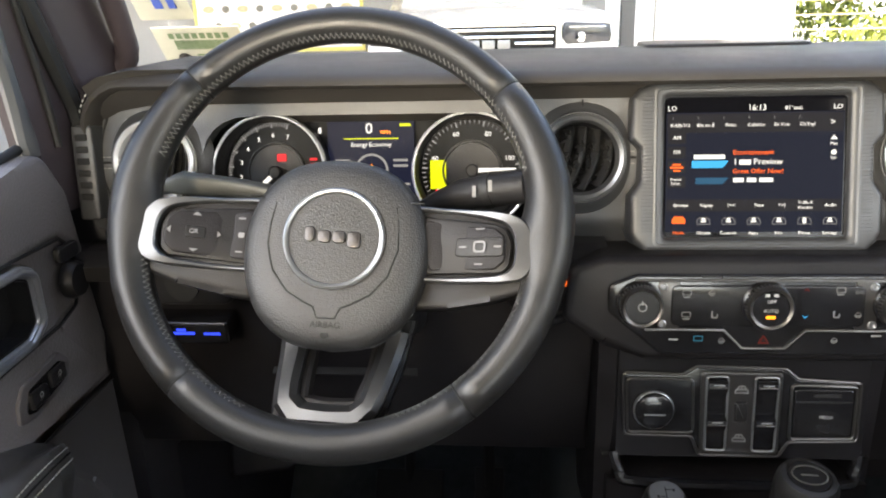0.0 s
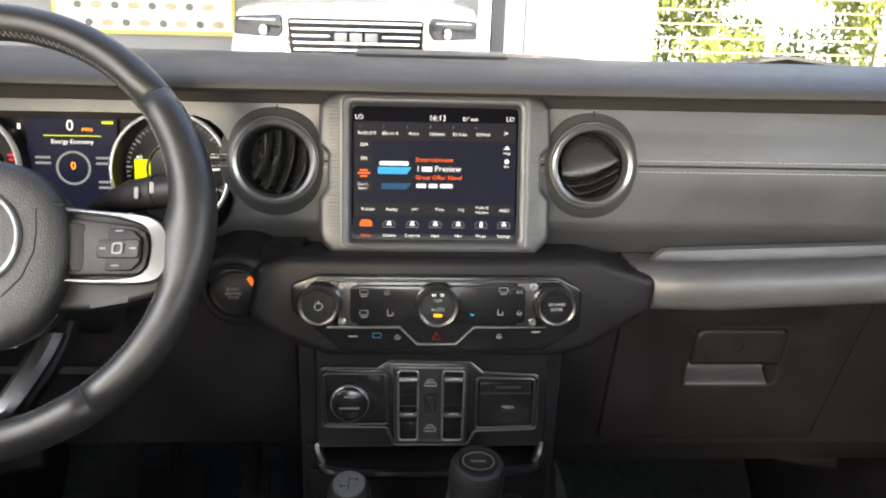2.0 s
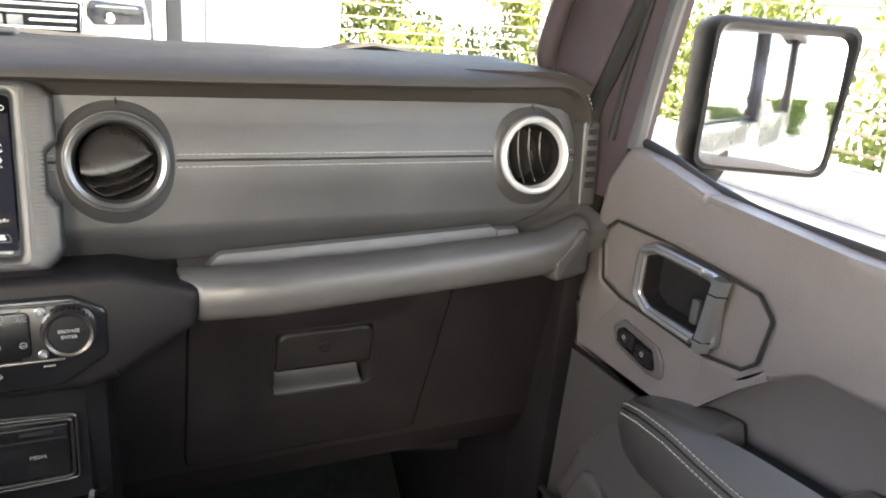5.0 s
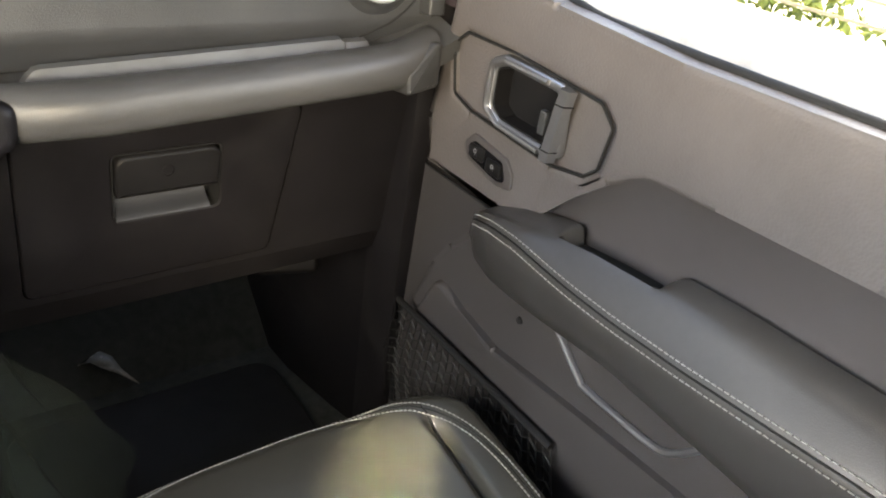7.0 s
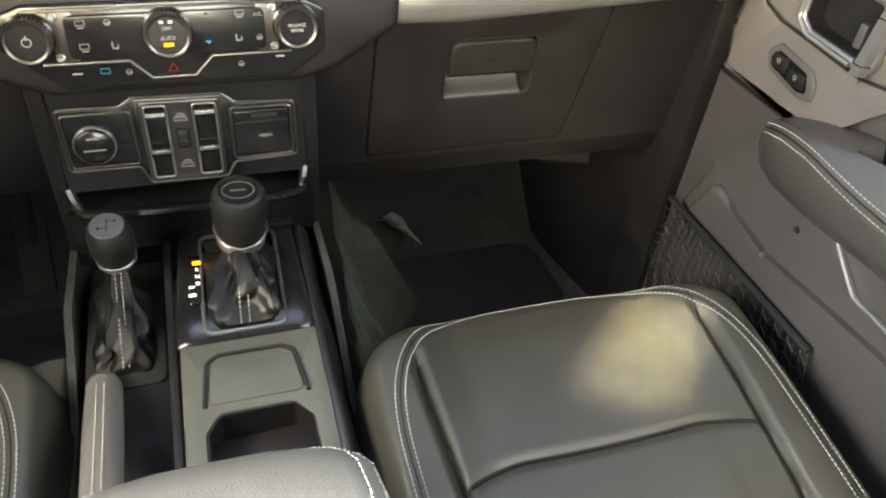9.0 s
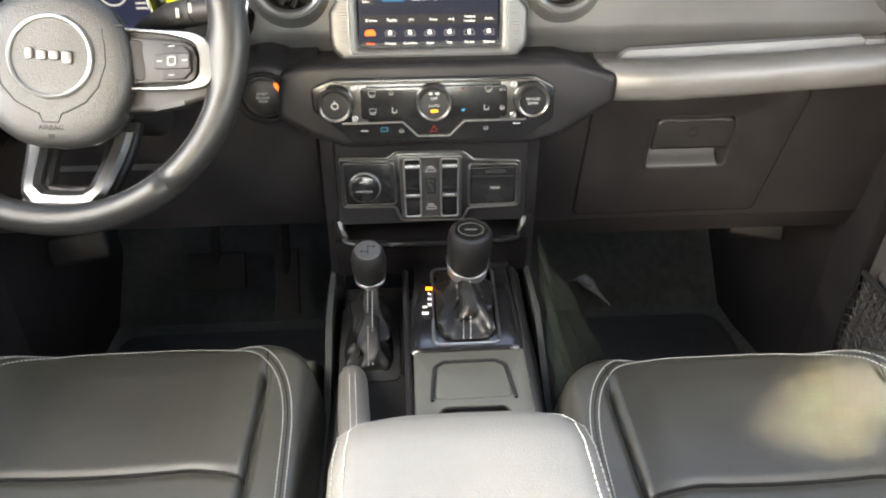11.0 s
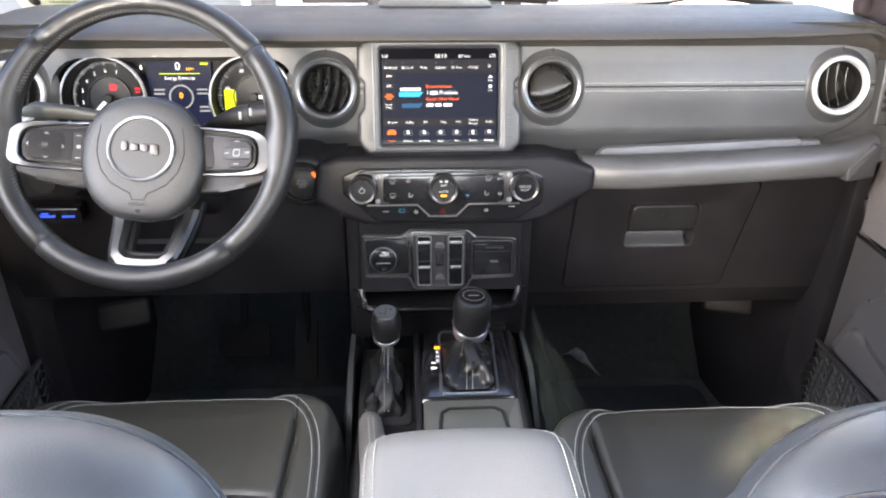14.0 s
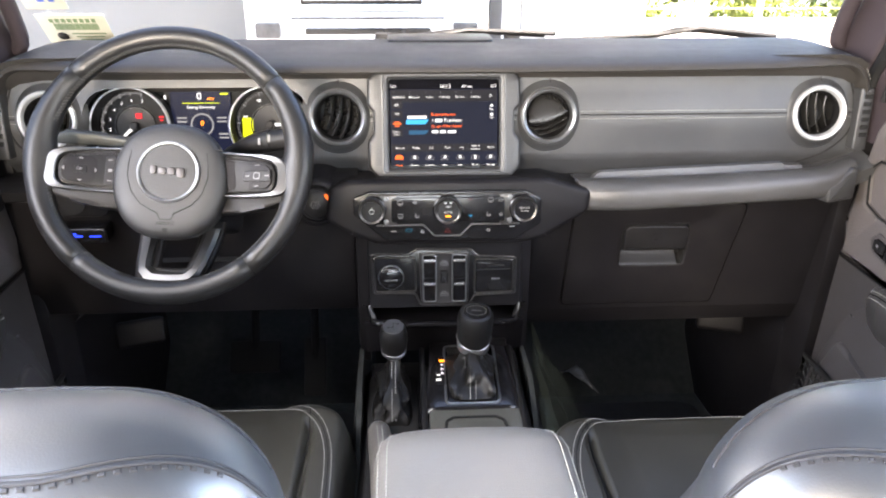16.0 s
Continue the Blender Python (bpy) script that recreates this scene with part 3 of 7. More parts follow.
# twin stitched seam between the vents
for x0, x1 in ((-0.690, -0.666), (-0.212, -0.235), (-0.119, -0.112), (0.112, 0.120), (0.221, 0.564), (0.666, 0.676)):
    x0, x1 = min(x0, x1), max(x0, x1)
    zz = 0.0118
    part("seam", tube([on(FACE, x, 0, 0.0092).translation for x in (x0, x1)], 0.0016, 6), MATTE, dash)
    for v in (-0.0062, 0.0058):
        part("stitching", stitches([on(FACE, x0, v, zz - 0.002).translation, on(FACE, x1, v, zz - 0.002).translation], (0, -1, 0.2), 0.0062, (0.0050, 0.0008, 0.0008)), THREAD, dash)
# short joints in the skin above the vents
for x in (-0.168, 0.169, 0.615):
    part("skin_joint", tube([on(FACE, x + 0.002, v, n).translation for v, n in ((0.049, 0.0095), (0.056, 0.006), (0.063, 0.0028), (0.076, 0.0012))], 0.0010, 6), MATTE, dash)
# edge of the face panel sweeping round the outer vents
for s in (-1, 1):
    sweep = spline([(s * x, (z - 1.404) * 1.014, 0) for x, z in ((0.6690, 1.452), (0.6750, 1.432), (0.6775, 1.405), (0.6755, 1.382), (0.6665, 1.362), (0.6410, 1.341), (0.600, 1.322))], 6)
    part("panel_edge", tube([on(FACE, p.x, p.y, bow(p.x, p.y) - 0.0004).translation for p in sweep], 0.0016, 6), MATTE, dash)
# end caps with side slots
for s in (-1, 1):
    m = face_frame(0.686 * s, 0.744, 1.400, 0.10)
    cap = part("end_cap", prism(rounded(rect(-0.012, -0.052, 0.011, 0.048), 0.004), 0.08, m, 0.003), DASH_SKIN, dash)
    for i in range(6):
        part("slot", box((0.001 * s, -0.027 + i * 0.0125, -0.0005), (0.0135, 0.0070, 0.004), 0.001, 1, m), MATTE, cap)
# trim strip and shelf above the grab bar
part("shelf", loft([[V((x, y, z + dz)) for y, z in ((0.705, 1.288), (0.752, 1.298), (0.80, 1.300), (0.80, 1.26), (0.71, 1.262))] for x, dz in ((0.22, 0.0), (0.62, 0.014), (0.655, 0.026), (0.70, 0.046))]), BAR_SKIN, dash)
part("trim_strip", loft([[V((x, y, z + dz)) for y, z in ((0.748, 1.2945), (0.752, 1.2945 + h), (0.760, 1.2965 + h), (0.760, 1.294))] for x, dz, h in ((0.245, 0.0, 0.004), (0.256, 0.0, 0.0155), (0.262, 0.0006, 0.0165), (0.566, 0.0125, 0.0165), (0.580, 0.0130, 0.006), (0.584, 0.0132, 0.003))]), GREY_PLASTIC, dash, "satin grey trim strip")
part("strip_end", loft([[V((x, y, z + dz)) for y, z in ((0.746, 1.2950), (0.751, 1.2950 + h), (0.760, 1.2970 + h), (0.760, 1.294))] for x, dz, h in ((0.572, 0.0130, 0.012), (0.600, 0.0140, 0.011), (0.606, 0.0145, 0.003))]), BAR_SKIN, dash)
# grab bar on the passenger side
rings = []
for x, y, z, hy, hz in ((0.215, 0.722, 1.290, 0.02, 0.020), (0.232, 0.715, 1.287, 0.028, 0.024), (0.30, 0.712, 1.287, 0.030, 0.024), (0.45, 0.713, 1.293, 0.030, 0.023), (0.58, 0.715, 1.299, 0.030, 0.023), (0.620, 0.718, 1.301, 0.029, 0.023), (0.645, 0.724, 1.304, 0.029, 0.027), (0.672, 0.732, 1.306, 0.027, 0.032)):
    rings.append([V((x, y + hy * math.copysign(abs(math.cos(a)) ** 0.75, math.cos(a)), z + hz * math.copysign(abs(math.sin(a)) ** 0.75, math.sin(a)))) for a in [2 * math.pi * i / 20 for i in range(20)]])
part("grab_bar", loft(rings), BAR_SKIN, dash, "padded passenger grab bar", smooth=60)
part("bar_end", prism(rounded([(-0.020, -0.026), (0.030, -0.022), (0.032, 0.030), (0.020, 0.030), (-0.022, -0.002)], 0.005), 0.03, face_frame(0.640, 0.692, 1.300, 0.06) @ pose(0, 0, 0, 0, 12, 0), 0.005, 3), DASH_SKIN, dash)
# lower passenger side
LOWER = face_frame(0, 0.790, 1.17, -0.16)
glove = rounded([(0.222, -0.14), (0.510, -0.14), (0.538, 0.075), (0.228, 0.075)], 0.012)
handle_hole = rounded(rect(0.320, -0.052, 0.440, 0.036), 0.010, 4)
part("lower_panel", prism([(0.12, -0.15), (0.71, -0.15), (0.71, 0.12), (0.12, 0.12)], 0.02, LOWER, 0.0, holes=[glove]), LOW_PLASTIC, dash)
part("knee_roll", loft([[V((x, y, z)) for y, z in ((0.815, 1.025), (0.83, 0.985), (0.90, 0.965), (1.05, 0.98), (1.05, 1.03))] for x in (0.13, 0.71)]), LOW_PLASTIC, dash)

glovebox = thing("glove_box", (0.38, 0.80, 1.03), "black plastic glove box door with recessed latch, closed", "glove box")
inner = rounded([(0.2235, -0.1385), (0.5085, -0.1385), (0.536, 0.0735), (0.2295, 0.0735)], 0.012)
lid = part("door", prism(inner, 0.018, on(LOWER, 0, 0, 0.003), 0.003, holes=[handle_hole]), LOW_PLASTIC, glovebox)
part("latch_cup", merge(prism(handle_hole, 0.004, on(LOWER, 0, 0, -0.026)), rim(handle_hole, 0.0015, 0.03, on(LOWER, 0, 0, 0.002), 0)), MATTE, lid)
part("latch_paddle", prism(rounded([(0.323, -0.018), (0.437, -0.018), (0.439, 0.0345), (0.322, 0.0345)], [0.004, 0.004, 0.016, 0.016], 5), 0.012, on(LOWER, 0, 0, 0.008), 0.005, 4), PLASTIC, lid)
part("lock", merge(lathe([(0.0075, 0), (0.0075, 0.0025), (0.006, 0.003), (0.0058, 0.0012), (0, 0.0012)], on(LOWER, 0.378, 0.012, 0.006), 18)), LOW_PLASTIC, lid)
# paler plastic than the lid stands in for light caught in the scoop
part("finger_scoop", loft([[on(LOWER, u, v, n).translation for v, n in ((-0.0505, 0.003), (-0.0492, 0.0048), (-0.0474, 0.0030), (-0.0450, -0.0020), (-0.0424, -0.0080), (-0.0390, -0.0135), (-0.034, -0.0180), (-0.026, -0.0212), (-0.016, -0.0228), (-0.008, -0.0235), (-0.05, -0.026))] for u in (0.323, 0.3235, 0.428)]), BEZEL, lid, "finger scoop, paler for the light it catches", smooth=70)

# lower driver side
part("knee_panel", prism([(-0.71, -0.13), (-0.15, -0.13), (-0.15, 0.135), (-0.71, 0.135)], 0.02, face_frame(0, 0.745, 1.185, -0.18), 0.004), LOW_PLASTIC, dash)
part("driver_shelf", loft([[V((x, y, z)) for y, z in ((0.715, 1.318), (0.70, 1.308), (0.702, 1.292), (0.72, 1.285), (0.80, 1.29), (0.80, 1.32))] for x in (-0.70, -0.14)]), PLASTIC, dash)
COLUMN_SIDE = face_frame(-0.575, 0.705, 1.285, -0.1)
light_panel = part("light_switch_panel", prism(rounded(rect(-0.045, -0.022, 0.048, 0.026), 0.016), 0.03, COLUMN_SIDE, 0.004), PLASTIC, dash)
part("thumb_wheel", lathe([(0, 0.004), (0.018, 0.004), (0.018, 0)], on(COLUMN_SIDE, -0.004, 0.004, 0.001), 24), RUBBER, light_panel)
blue_panel = part("brake_controller", prism(rounded(rect(-0.05, -0.013, 0.05, 0.013), 0.005), 0.03, face_frame(-0.585, 0.700, 1.234, -0.1), 0.003), GLOSS, dash, "small panel with blue lit buttons")
BP = face_frame(-0.585, 0.700, 1.234, -0.1)
part("blue_light", merge(mark(BP, -0.022, 0.0015, 0.012, 0.003), mark(BP, 0.000, 0.0005, 0.026, 0.0032), mark(BP, -0.001, 0.0045, 0.010, 0.003), mark(BP, 0.032, 0.0, 0.018, 0.0028)), LIT_BLUE, blue_panel)
part("knee_slot", loft([[V((x, y, z)) for y, z in ((0.728, 1.172), (0.722, 1.176), (0.728, 1.182))] for x in (-0.50, -0.34)]), MATTE, dash)

# centre stack: hooded upper part, lower face, tray
hood_poly = [(-0.182, 0.032), (-0.150, 0.043), (0.162, 0.043), (0.232, 0.022), (0.228, -0.012), (0.160, -0.052), (0.128, -0.062), (-0.108, -0.062), (-0.150, -0.045), (-0.190, -0.020)]
HOOD = face_frame(0, 0.683, 1.282, 0.14)
pocket = rounded([(-0.1455, -0.012), (-0.1455, 0.016), (-0.118, 0.026), (0.124, 0.026), (0.151, 0.012), (0.151, -0.03), (0.112, -0.054), (-0.095, -0.054)], 0.010, 4)
part("stack_hood", prism(rounded(hood_poly, 0.014, 4), 0.13, HOOD, 0.010, 4, holes=[]), STACK, dash)
part("stack_face", loft([[V((-0.152, 0.82, z)), V((-0.140, y + 0.03, z)), V((-0.126, y, z)), V((0.128, y, z)), V((0.142, y + 0.03, z)), V((0.152, 0.82, z))] for y, z in ((0.716, 1.235), (0.716, 1.19), (0.708, 1.10), (0.706, 1.092), (0.720, 1.086))]), STACK, dash)
part("tray_roof", prism(rect(-0.14, 0, 0.14, 0.10), 0.004, flat_frame(0, 0.715, 1.090)), MATTE, dash)
part("tray_back", box((0, 0.80, 1.04), (0.28, 0.01, 0.10), 0), MATTE, dash)
part("tray_lip", tube(spline([(-0.128, 0.712, 1.094), (-0.122, 0.704, 1.074), (-0.108, 0.700, 1.064), (0, 0.698, 1.062), (0.108, 0.700, 1.064), (0.122, 0.704, 1.074), (0.128, 0.712, 1.094)], 6), 0.006, 8), GLOSS, dash)
part("tray_front", loft([[V((x, y, z)) for y, z in ((0.700, 1.066), (0.704, 1.03), (0.715, 1.00), (0.80, 1.00), (0.80, 1.05), (0.72, 1.060))] for x in (-0.135, 0.135)]), LOW_PLASTIC, dash)
for s in (-1, 1):
    part("stack_cheek", loft([[V((x * s, y, z)) for x, y in ((0.128, 0.716), (0.146, 0.725), (0.155, 0.82), (0.13, 0.82))] for z in (1.232, 1.10, 0.98)]), LOW_PLASTIC, dash)

# start button
START = face_frame(-0.203, 0.700, 1.283, 0.0)
part("start_pod", lathe([(0.046, -0.070), (0.042, -0.012), (0.039, -0.003), (0.035, 0.0005), (0.031, 0.0008), (0.0285, -0.003), (0.0275, -0.008), (0.0, -0.008)], START, 48), STACK, dash, smooth=50)
start = thing("start_button", (-0.203, 0.700, 1.283), "round black start button with a small orange light", "button")
btn = part("button", lathe([(0.026, 0), (0.026, 0.004), (0.0235, 0.006), (0.022, 0.004), (0.021, 0.0045), (0.019, 0.006), (0, 0.0065)], START, 36), PLASTIC, start)
part("lamp", mark(on(START, 0.0165, 0.0135, 0.006) @ pose(0, 0, 0, 0, 0, 30), 0, 0, 0.0045, 0.0095), LIT_ORANGE, btn)
for i, s in enumerate(("START", "ENGINE", "STOP")):
    words(s, 0.0046, on(START, -0.002, 0.0045 - i * 0.0048, 0.0068), GREY_PRINT, btn)


# ---- round air vents ----
def air_vent(x, tilt, gleam, closed=False):
    t = thing("air_vent", (x, 0.77, 1.404 - VENT_R), "round air vent with a silver ring and black louvres", "air vent", "dashboard vents")
    m = on(FACE, x, 0, 0.012) @ Matrix.Diagonal((0.905, 0.905, 1, 1))
    part("collar", lathe([(0.067, -0.0125), (0.064, -0.0085), (0.060, -0.0050), (0.056, -0.0020), (0.0525, 0.0005), (0.0510, 0.0035), (0.0495, 0.0038), (0.0475, 0.001)], m, 52), DASH_SKIN, t)
    part("ring", lathe([(0.0495, 0.003), (0.0488, 0.0085), (0.0462, 0.0102), (0.0425, 0.0080), (0.0400, 0.001), (0.0395, -0.006), (0.044, -0.008)], m, 44), gleam, t, "silver ring")
    part("cup", lathe([(0.041, -0.002), (0.040, -0.02), (0.036, -0.045), (0, -0.05)], m, 36), MATTE, t)
    barrel = part("barrel", lathe([(0.0395, -0.004), (0.0375, -0.010), (0.0365, -0.02), (0.0365, -0.028)], m @ pose(0, 0, 0, tilt[1] * 0.25, tilt[0] * 0.25, 0), 36), PLASTIC, t)
    if closed:
        # louvre pack turned right down: one broad domed blade above two thin edges
        def low(u, k):
            return -0.010 - 0.0105 * k + 0.32 * u + 6.0 * (u - 0.002) ** 2
        us = [-0.0345 + 0.069 * i / 14 for i in range(15)]
        sl = []
        for u in us:
            h = math.sqrt(max(0.0362 ** 2 - u * u, 1e-7))
            v0 = min(max(low(u, 0), -h), h - 0.001)
            col = [(v0, 0.0005), (lerp(v0, h, 0.15), 0.0012), (lerp(v0, h, 0.4), -0.0015), (lerp(v0, h, 0.7), -0.0075), (h, -0.0165)]
            sl.append([m @ V((u, v, n)) for v, n in col] + [m @ V((u, v, n - 0.002)) for v, n in col[::-1]])
        part("blade", loft(sl), BLADE, barrel, smooth=70)
        for k in (1, 2):
            sl = []
            for u in us:
                h = math.sqrt(max(0.0362 ** 2 - u * u, 1e-7))
                v = max(low(u, k), -h)
                sl.append([m @ V((u, v, -0.002)), m @ V((u, v - 0.0016, -0.0025)), m @ V((u, v + 0.003, -0.018)), m @ V((u, v + 0.0046, -0.018))])
            part("louvre", loft(sl), BLADE, barrel, smooth=50)
        return t
    spin = m @ pose(0, 0, -0.012, 0, 0, tilt[2])
    for i, off in enumerate((-0.024, -0.008, 0.008, 0.024)):
        h = math.sqrt(max(0.036 ** 2 - off ** 2, 1e-6))
        sl = []
        for j in range(9):
            v = lerp(-h, h, j / 8)
            bend = 0.005 * (1 - (v / h) ** 2)
            c = V((off + bend * math.copysign(1, tilt[0]), v, 0))
            d = V((math.sin(radians(tilt[0])), 0, math.cos(radians(tilt[0])))) * 0.010
            w = V((d.z, 0, -d.x)).normalized() * 0.0009
            sl.append([spin @ q for q in (c + d + w, c + d - w, c - d - w, c - d + w)])
        part("louvre", loft(sl), BLADE, barrel)
    part("tab", box((0.0, 0.0, 0.008), (0.004, 0.012, 0.006), 0.0015, 2, spin), PLASTIC, barrel)
    return t


air_vent(-0.615, (35, 0, -10), SILVER)
air_vent(-0.168, (35, 0, -14), SATIN)
air_vent(0.169, (40, 0, 72), SATIN, True)
air_vent(0.615, (-35, 0, 8), SILVER)


# ---- touchscreen ----
SCR = face_frame(0, 0.7465, 1.3965, 0.254)
screen = thing("touchscreen", (0, 0.74, 1.315), "lit touchscreen in a thick dark grey notched bezel", "display")
half = [(0.0, 0.0865), (0.096, 0.0865), (0.112, 0.079), (0.120, 0.070), (0.121, 0.030), (0.1115, 0.020), (0.1115, -0.013), (0.121, -0.026), (0.121, -0.064), (0.1165, -0.073), (0.106, -0.083), (0.0, -0.083)]
bez = [(u, v) for u, v in half[1:-1]] + [(-u, v) for u, v in half[1:-1][::-1]]
opening = rounded(rect(-0.0875, -0.0685, 0.0875, 0.0705), 0.004, 3)
bezel = part("bezel", prism(rounded(bez, 0.004, 3), 0.055, on(SCR, 0, 0, 0.008), 0.006, 4, holes=[opening]), BEZEL, screen, "dark grey bezel with ribbed sides")
slope = []
for w, b, t, n in ((0.0985, -0.0772, 0.0800, 0.0070), (0.0985, -0.0772, 0.0800, 0.0088), (0.0965, -0.0758, 0.0786, 0.0092), (0.0885, -0.0695, 0.0715, 0.0030), (0.0872, -0.0682, 0.0702, 0.0008)):
    slope.append([on(SCR, u, v, n).translation for u, v in rounded(rect(-w, b, w, t), 0.006, 4)])
# paler than the bezel, to carry the light its sideways slopes catch
part("inner_slope", loft(slope, cap=False), GREY_PLASTIC, bezel, "plain sloped inner frame", smooth=30)
for s in (-1, 1):
    for i in range(38):
        v = -0.063 + i * 0.0036
        part("rib", box((0.1040 * s, v, 0.0080), (0.012, 0.0016, 0.0005), 0.0002, 1, SCR), BEZEL, bezel)
pane = part("display", prism(opening, 0.004, on(SCR, 0, 0, 0.0)), SCREEN_BLACK, screen)
D = on(SCR, 0, 0, 0.0002)


def lab(s, u, v, size, material, align="CENTER"):
    words(s, size, on(D, u, v, 0.0006), material, pane, "readout", align, 0.0001)


part("ground", mark(D, 0, -0.004, 0.170, 0.118, 0.0002), LIT_NAVY, pane)
part("preset_bar", mark(D, 0, 0.0445, 0.168, 0.0185, 0.0004), LIT_DARK, pane)
part("menu_bar", mark(D, 0, -0.0365, 0.168, 0.012, 0.0004), LIT_DARK, pane)
lab("LO", -0.0795, 0.059, 0.0068, LIT_WHITE), lab("LO", 0.0785, 0.059, 0.0068, LIT_WHITE)
lab("16:13", 0.002, 0.059, 0.0082, LIT_WHITE), lab('81°out.', 0.037, 0.0585, 0.0058, LIT_WHITE)
for i, s in enumerate(("RckBr313", "80s on 8", "Pulso", "Caliente", "En Vivo", "ClsVnyl")):
    u = -0.0715 + i * 0.0243
    lab(s, u, 0.0425, 0.0048, LIT_WHITE)
    lab(str(i + 1), u - 0.007, 0.0495, 0.0038, LIT_DIM)
lab(">", 0.074, 0.044, 0.009, LIT_WHITE)
for i, s in enumerate(("AM", "FM")):
    part("tile", mark(D, -0.0745, 0.0305 - i * 0.0145, 0.0175, 0.0118, 0.0004), LIT_DARK, pane)
    lab(s, -0.0745, 0.0305 - i * 0.0145, 0.0055, LIT_WHITE)
part("tile", mark(D, -0.0745, 0.0015, 0.0175, 0.0118, 0.0004), LIT_DARK, pane)
part("source_mark", merge(mark(D, -0.0745, 0.0040, 0.008, 0.0018, 0.0008), mark(D, -0.0745, 0.0012, 0.013, 0.0018, 0.0008), mark(D, -0.0745, -0.0020, 0.007, 0.0018, 0.0008)), LIT_ORANGE, pane)
part("tile", mark(D, -0.0745, -0.0130, 0.0175, 0.0118, 0.0004), LIT_DARK, pane)
lab("Source", -0.0755, -0.0105, 0.0038, LIT_WHITE), lab("Select", -0.0755, -0.0148, 0.0038, LIT_WHITE)
part("station_mark", merge(mark(D, -0.0430, 0.0115, 0.030, 0.0042, 0.0008)), LIT_WHITE, pane)
part("station_banner", prism(rounded([(-0.060, 0.0005), (-0.030, 0.0005), (-0.024, 0.0078), (-0.060, 0.0078)], 0.001), 0.0005, on(D, 0, 0, 0.001)), LIT_CYAN, pane)
part("station_banner", prism(rounded([(-0.056, -0.0155), (-0.030, -0.0155), (-0.024, -0.0090), (-0.056, -0.0090)], 0.001), 0.0005, on(D, 0, 0, 0.001)), glow("lit dim blue", (0.02, 0.10, 0.20), 0.7), pane)
lab("PREVIEW", -0.0432, 0.0042, 0.0050, LIT_WHITE)
lab("Entertainment", -0.0205, 0.0155, 0.0068, LIT_ORANGE, "LEFT")
lab("1", -0.0200, 0.0062, 0.0086, LIT_WHITE, "LEFT"), part("name_bar", mark(D, -0.0085, 0.0060, 0.011, 0.0050, 0.0008), LIT_WHITE, pane)
lab("Preview", -0.0005, 0.0062, 0.0086, LIT_WHITE, "LEFT")
lab("Great Offer Now!", -0.0205, -0.0030, 0.0066, LIT_ORANGE, "LEFT")
part("number_bar", merge(mark(D, -0.0145, -0.0115, 0.010, 0.0042, 0.0008), mark(D, -0.002, -0.0115, 0.009, 0.0042, 0.0008), mark(D, 0.012, -0.0115, 0.013, 0.0042, 0.0008)), LIT_WHITE, pane)
part("map_mark", merge(prism([(0.072, 0.0275), (0.079, 0.0275), (0.0755, 0.0315)], 0.0005, on(D, 0, 0, 0.001)), prism(ring_pts(0.0755, 0.0150, 0.0028, n=5), 0.0005, on(D, 0, 0, 0.001))), LIT_WHITE, pane)
lab("Map", 0.0755, 0.0235, 0.0042, LIT_WHITE), lab("Fav", 0.0755, 0.0095, 0.0042, LIT_WHITE)
for s, u in (("Browse", -0.070), ("Replay", -0.045), ("Tune", 0.0055), ("Audio", 0.074)):
    lab(s, u, -0.0365, 0.0046, LIT_WHITE)
lab("Traffic &", 0.0500, -0.0340, 0.0040, LIT_WHITE), lab("Weather", 0.0500, -0.0390, 0.0040, LIT_WHITE)
lab("|<<", -0.021, -0.0365, 0.005, LIT_WHITE), lab(">>|", 0.0275, -0.0365, 0.005, LIT_WHITE)
for i, s in enumerate(("Media", "Climate", "Controls", "Apps", "Nav", "Phone", "Settings")):
    u = -0.0720 + i * 0.0243
    c = LIT_ORANGE if i == 0 else LIT_WHITE
    lab(s, u, -0.0640, 0.0045, c)
    hexa = [(u - 0.0065, -0.0545), (u + 0.0065, -0.0545), (u + 0.0065, -0.0505), (u + 0.004, -0.0475), (u - 0.004, -0.0475), (u - 0.0065, -0.0505)]
    if i == 0:
        part("icon", prism(hexa, 0.0005, on(D, 0, 0, 0.001)), c, pane)
    else:
        part("icon_edge", rim([(x, y - 0.001) for x, y in hexa], 0.0006, 0.0003, on(D, 0, 0, 0.001), 0), LIT_DIM, pane)
        part("icon", merge(mark(D, u, -0.0525, 0.005, 0.0016, 0.0008), mark(D, u, -0.0500, 0.0034, 0.0022, 0.0008)) if i != 5 else mark(D, u, -0.0515, 0.0032, 0.0060, 0.0008), c, pane)


# ---- climate control panel ----
HV = on(face_frame(0, 0.683, 1.282, 0.14), 0, 0, 0.0)
climate = thing("climate_panel", (0, 0.68, 1.225), "gloss black climate control panel with three dark chrome knobs", "control panel")
cp = part("panel", prism(pocket, 0.008, on(HV, 0, 0, 0.0035), 0.003, 3), GLOSS, climate)
part("trim_line", merge(tube([on(HV, u, v, 0.0045).translation for u, v in ((-0.120, 0.020), (0.126, 0.020))], 0.0014, 8),
                        tube([on(HV, u, v, 0.0045).translation for u, v in ((-0.110, -0.0285), (-0.036, -0.0285), (-0.018, -0.0465), (0.022, -0.0465), (0.040, -0.0285), (0.116, -0.0285))], 0.0016, 8)), DARK_CHROME, cp)
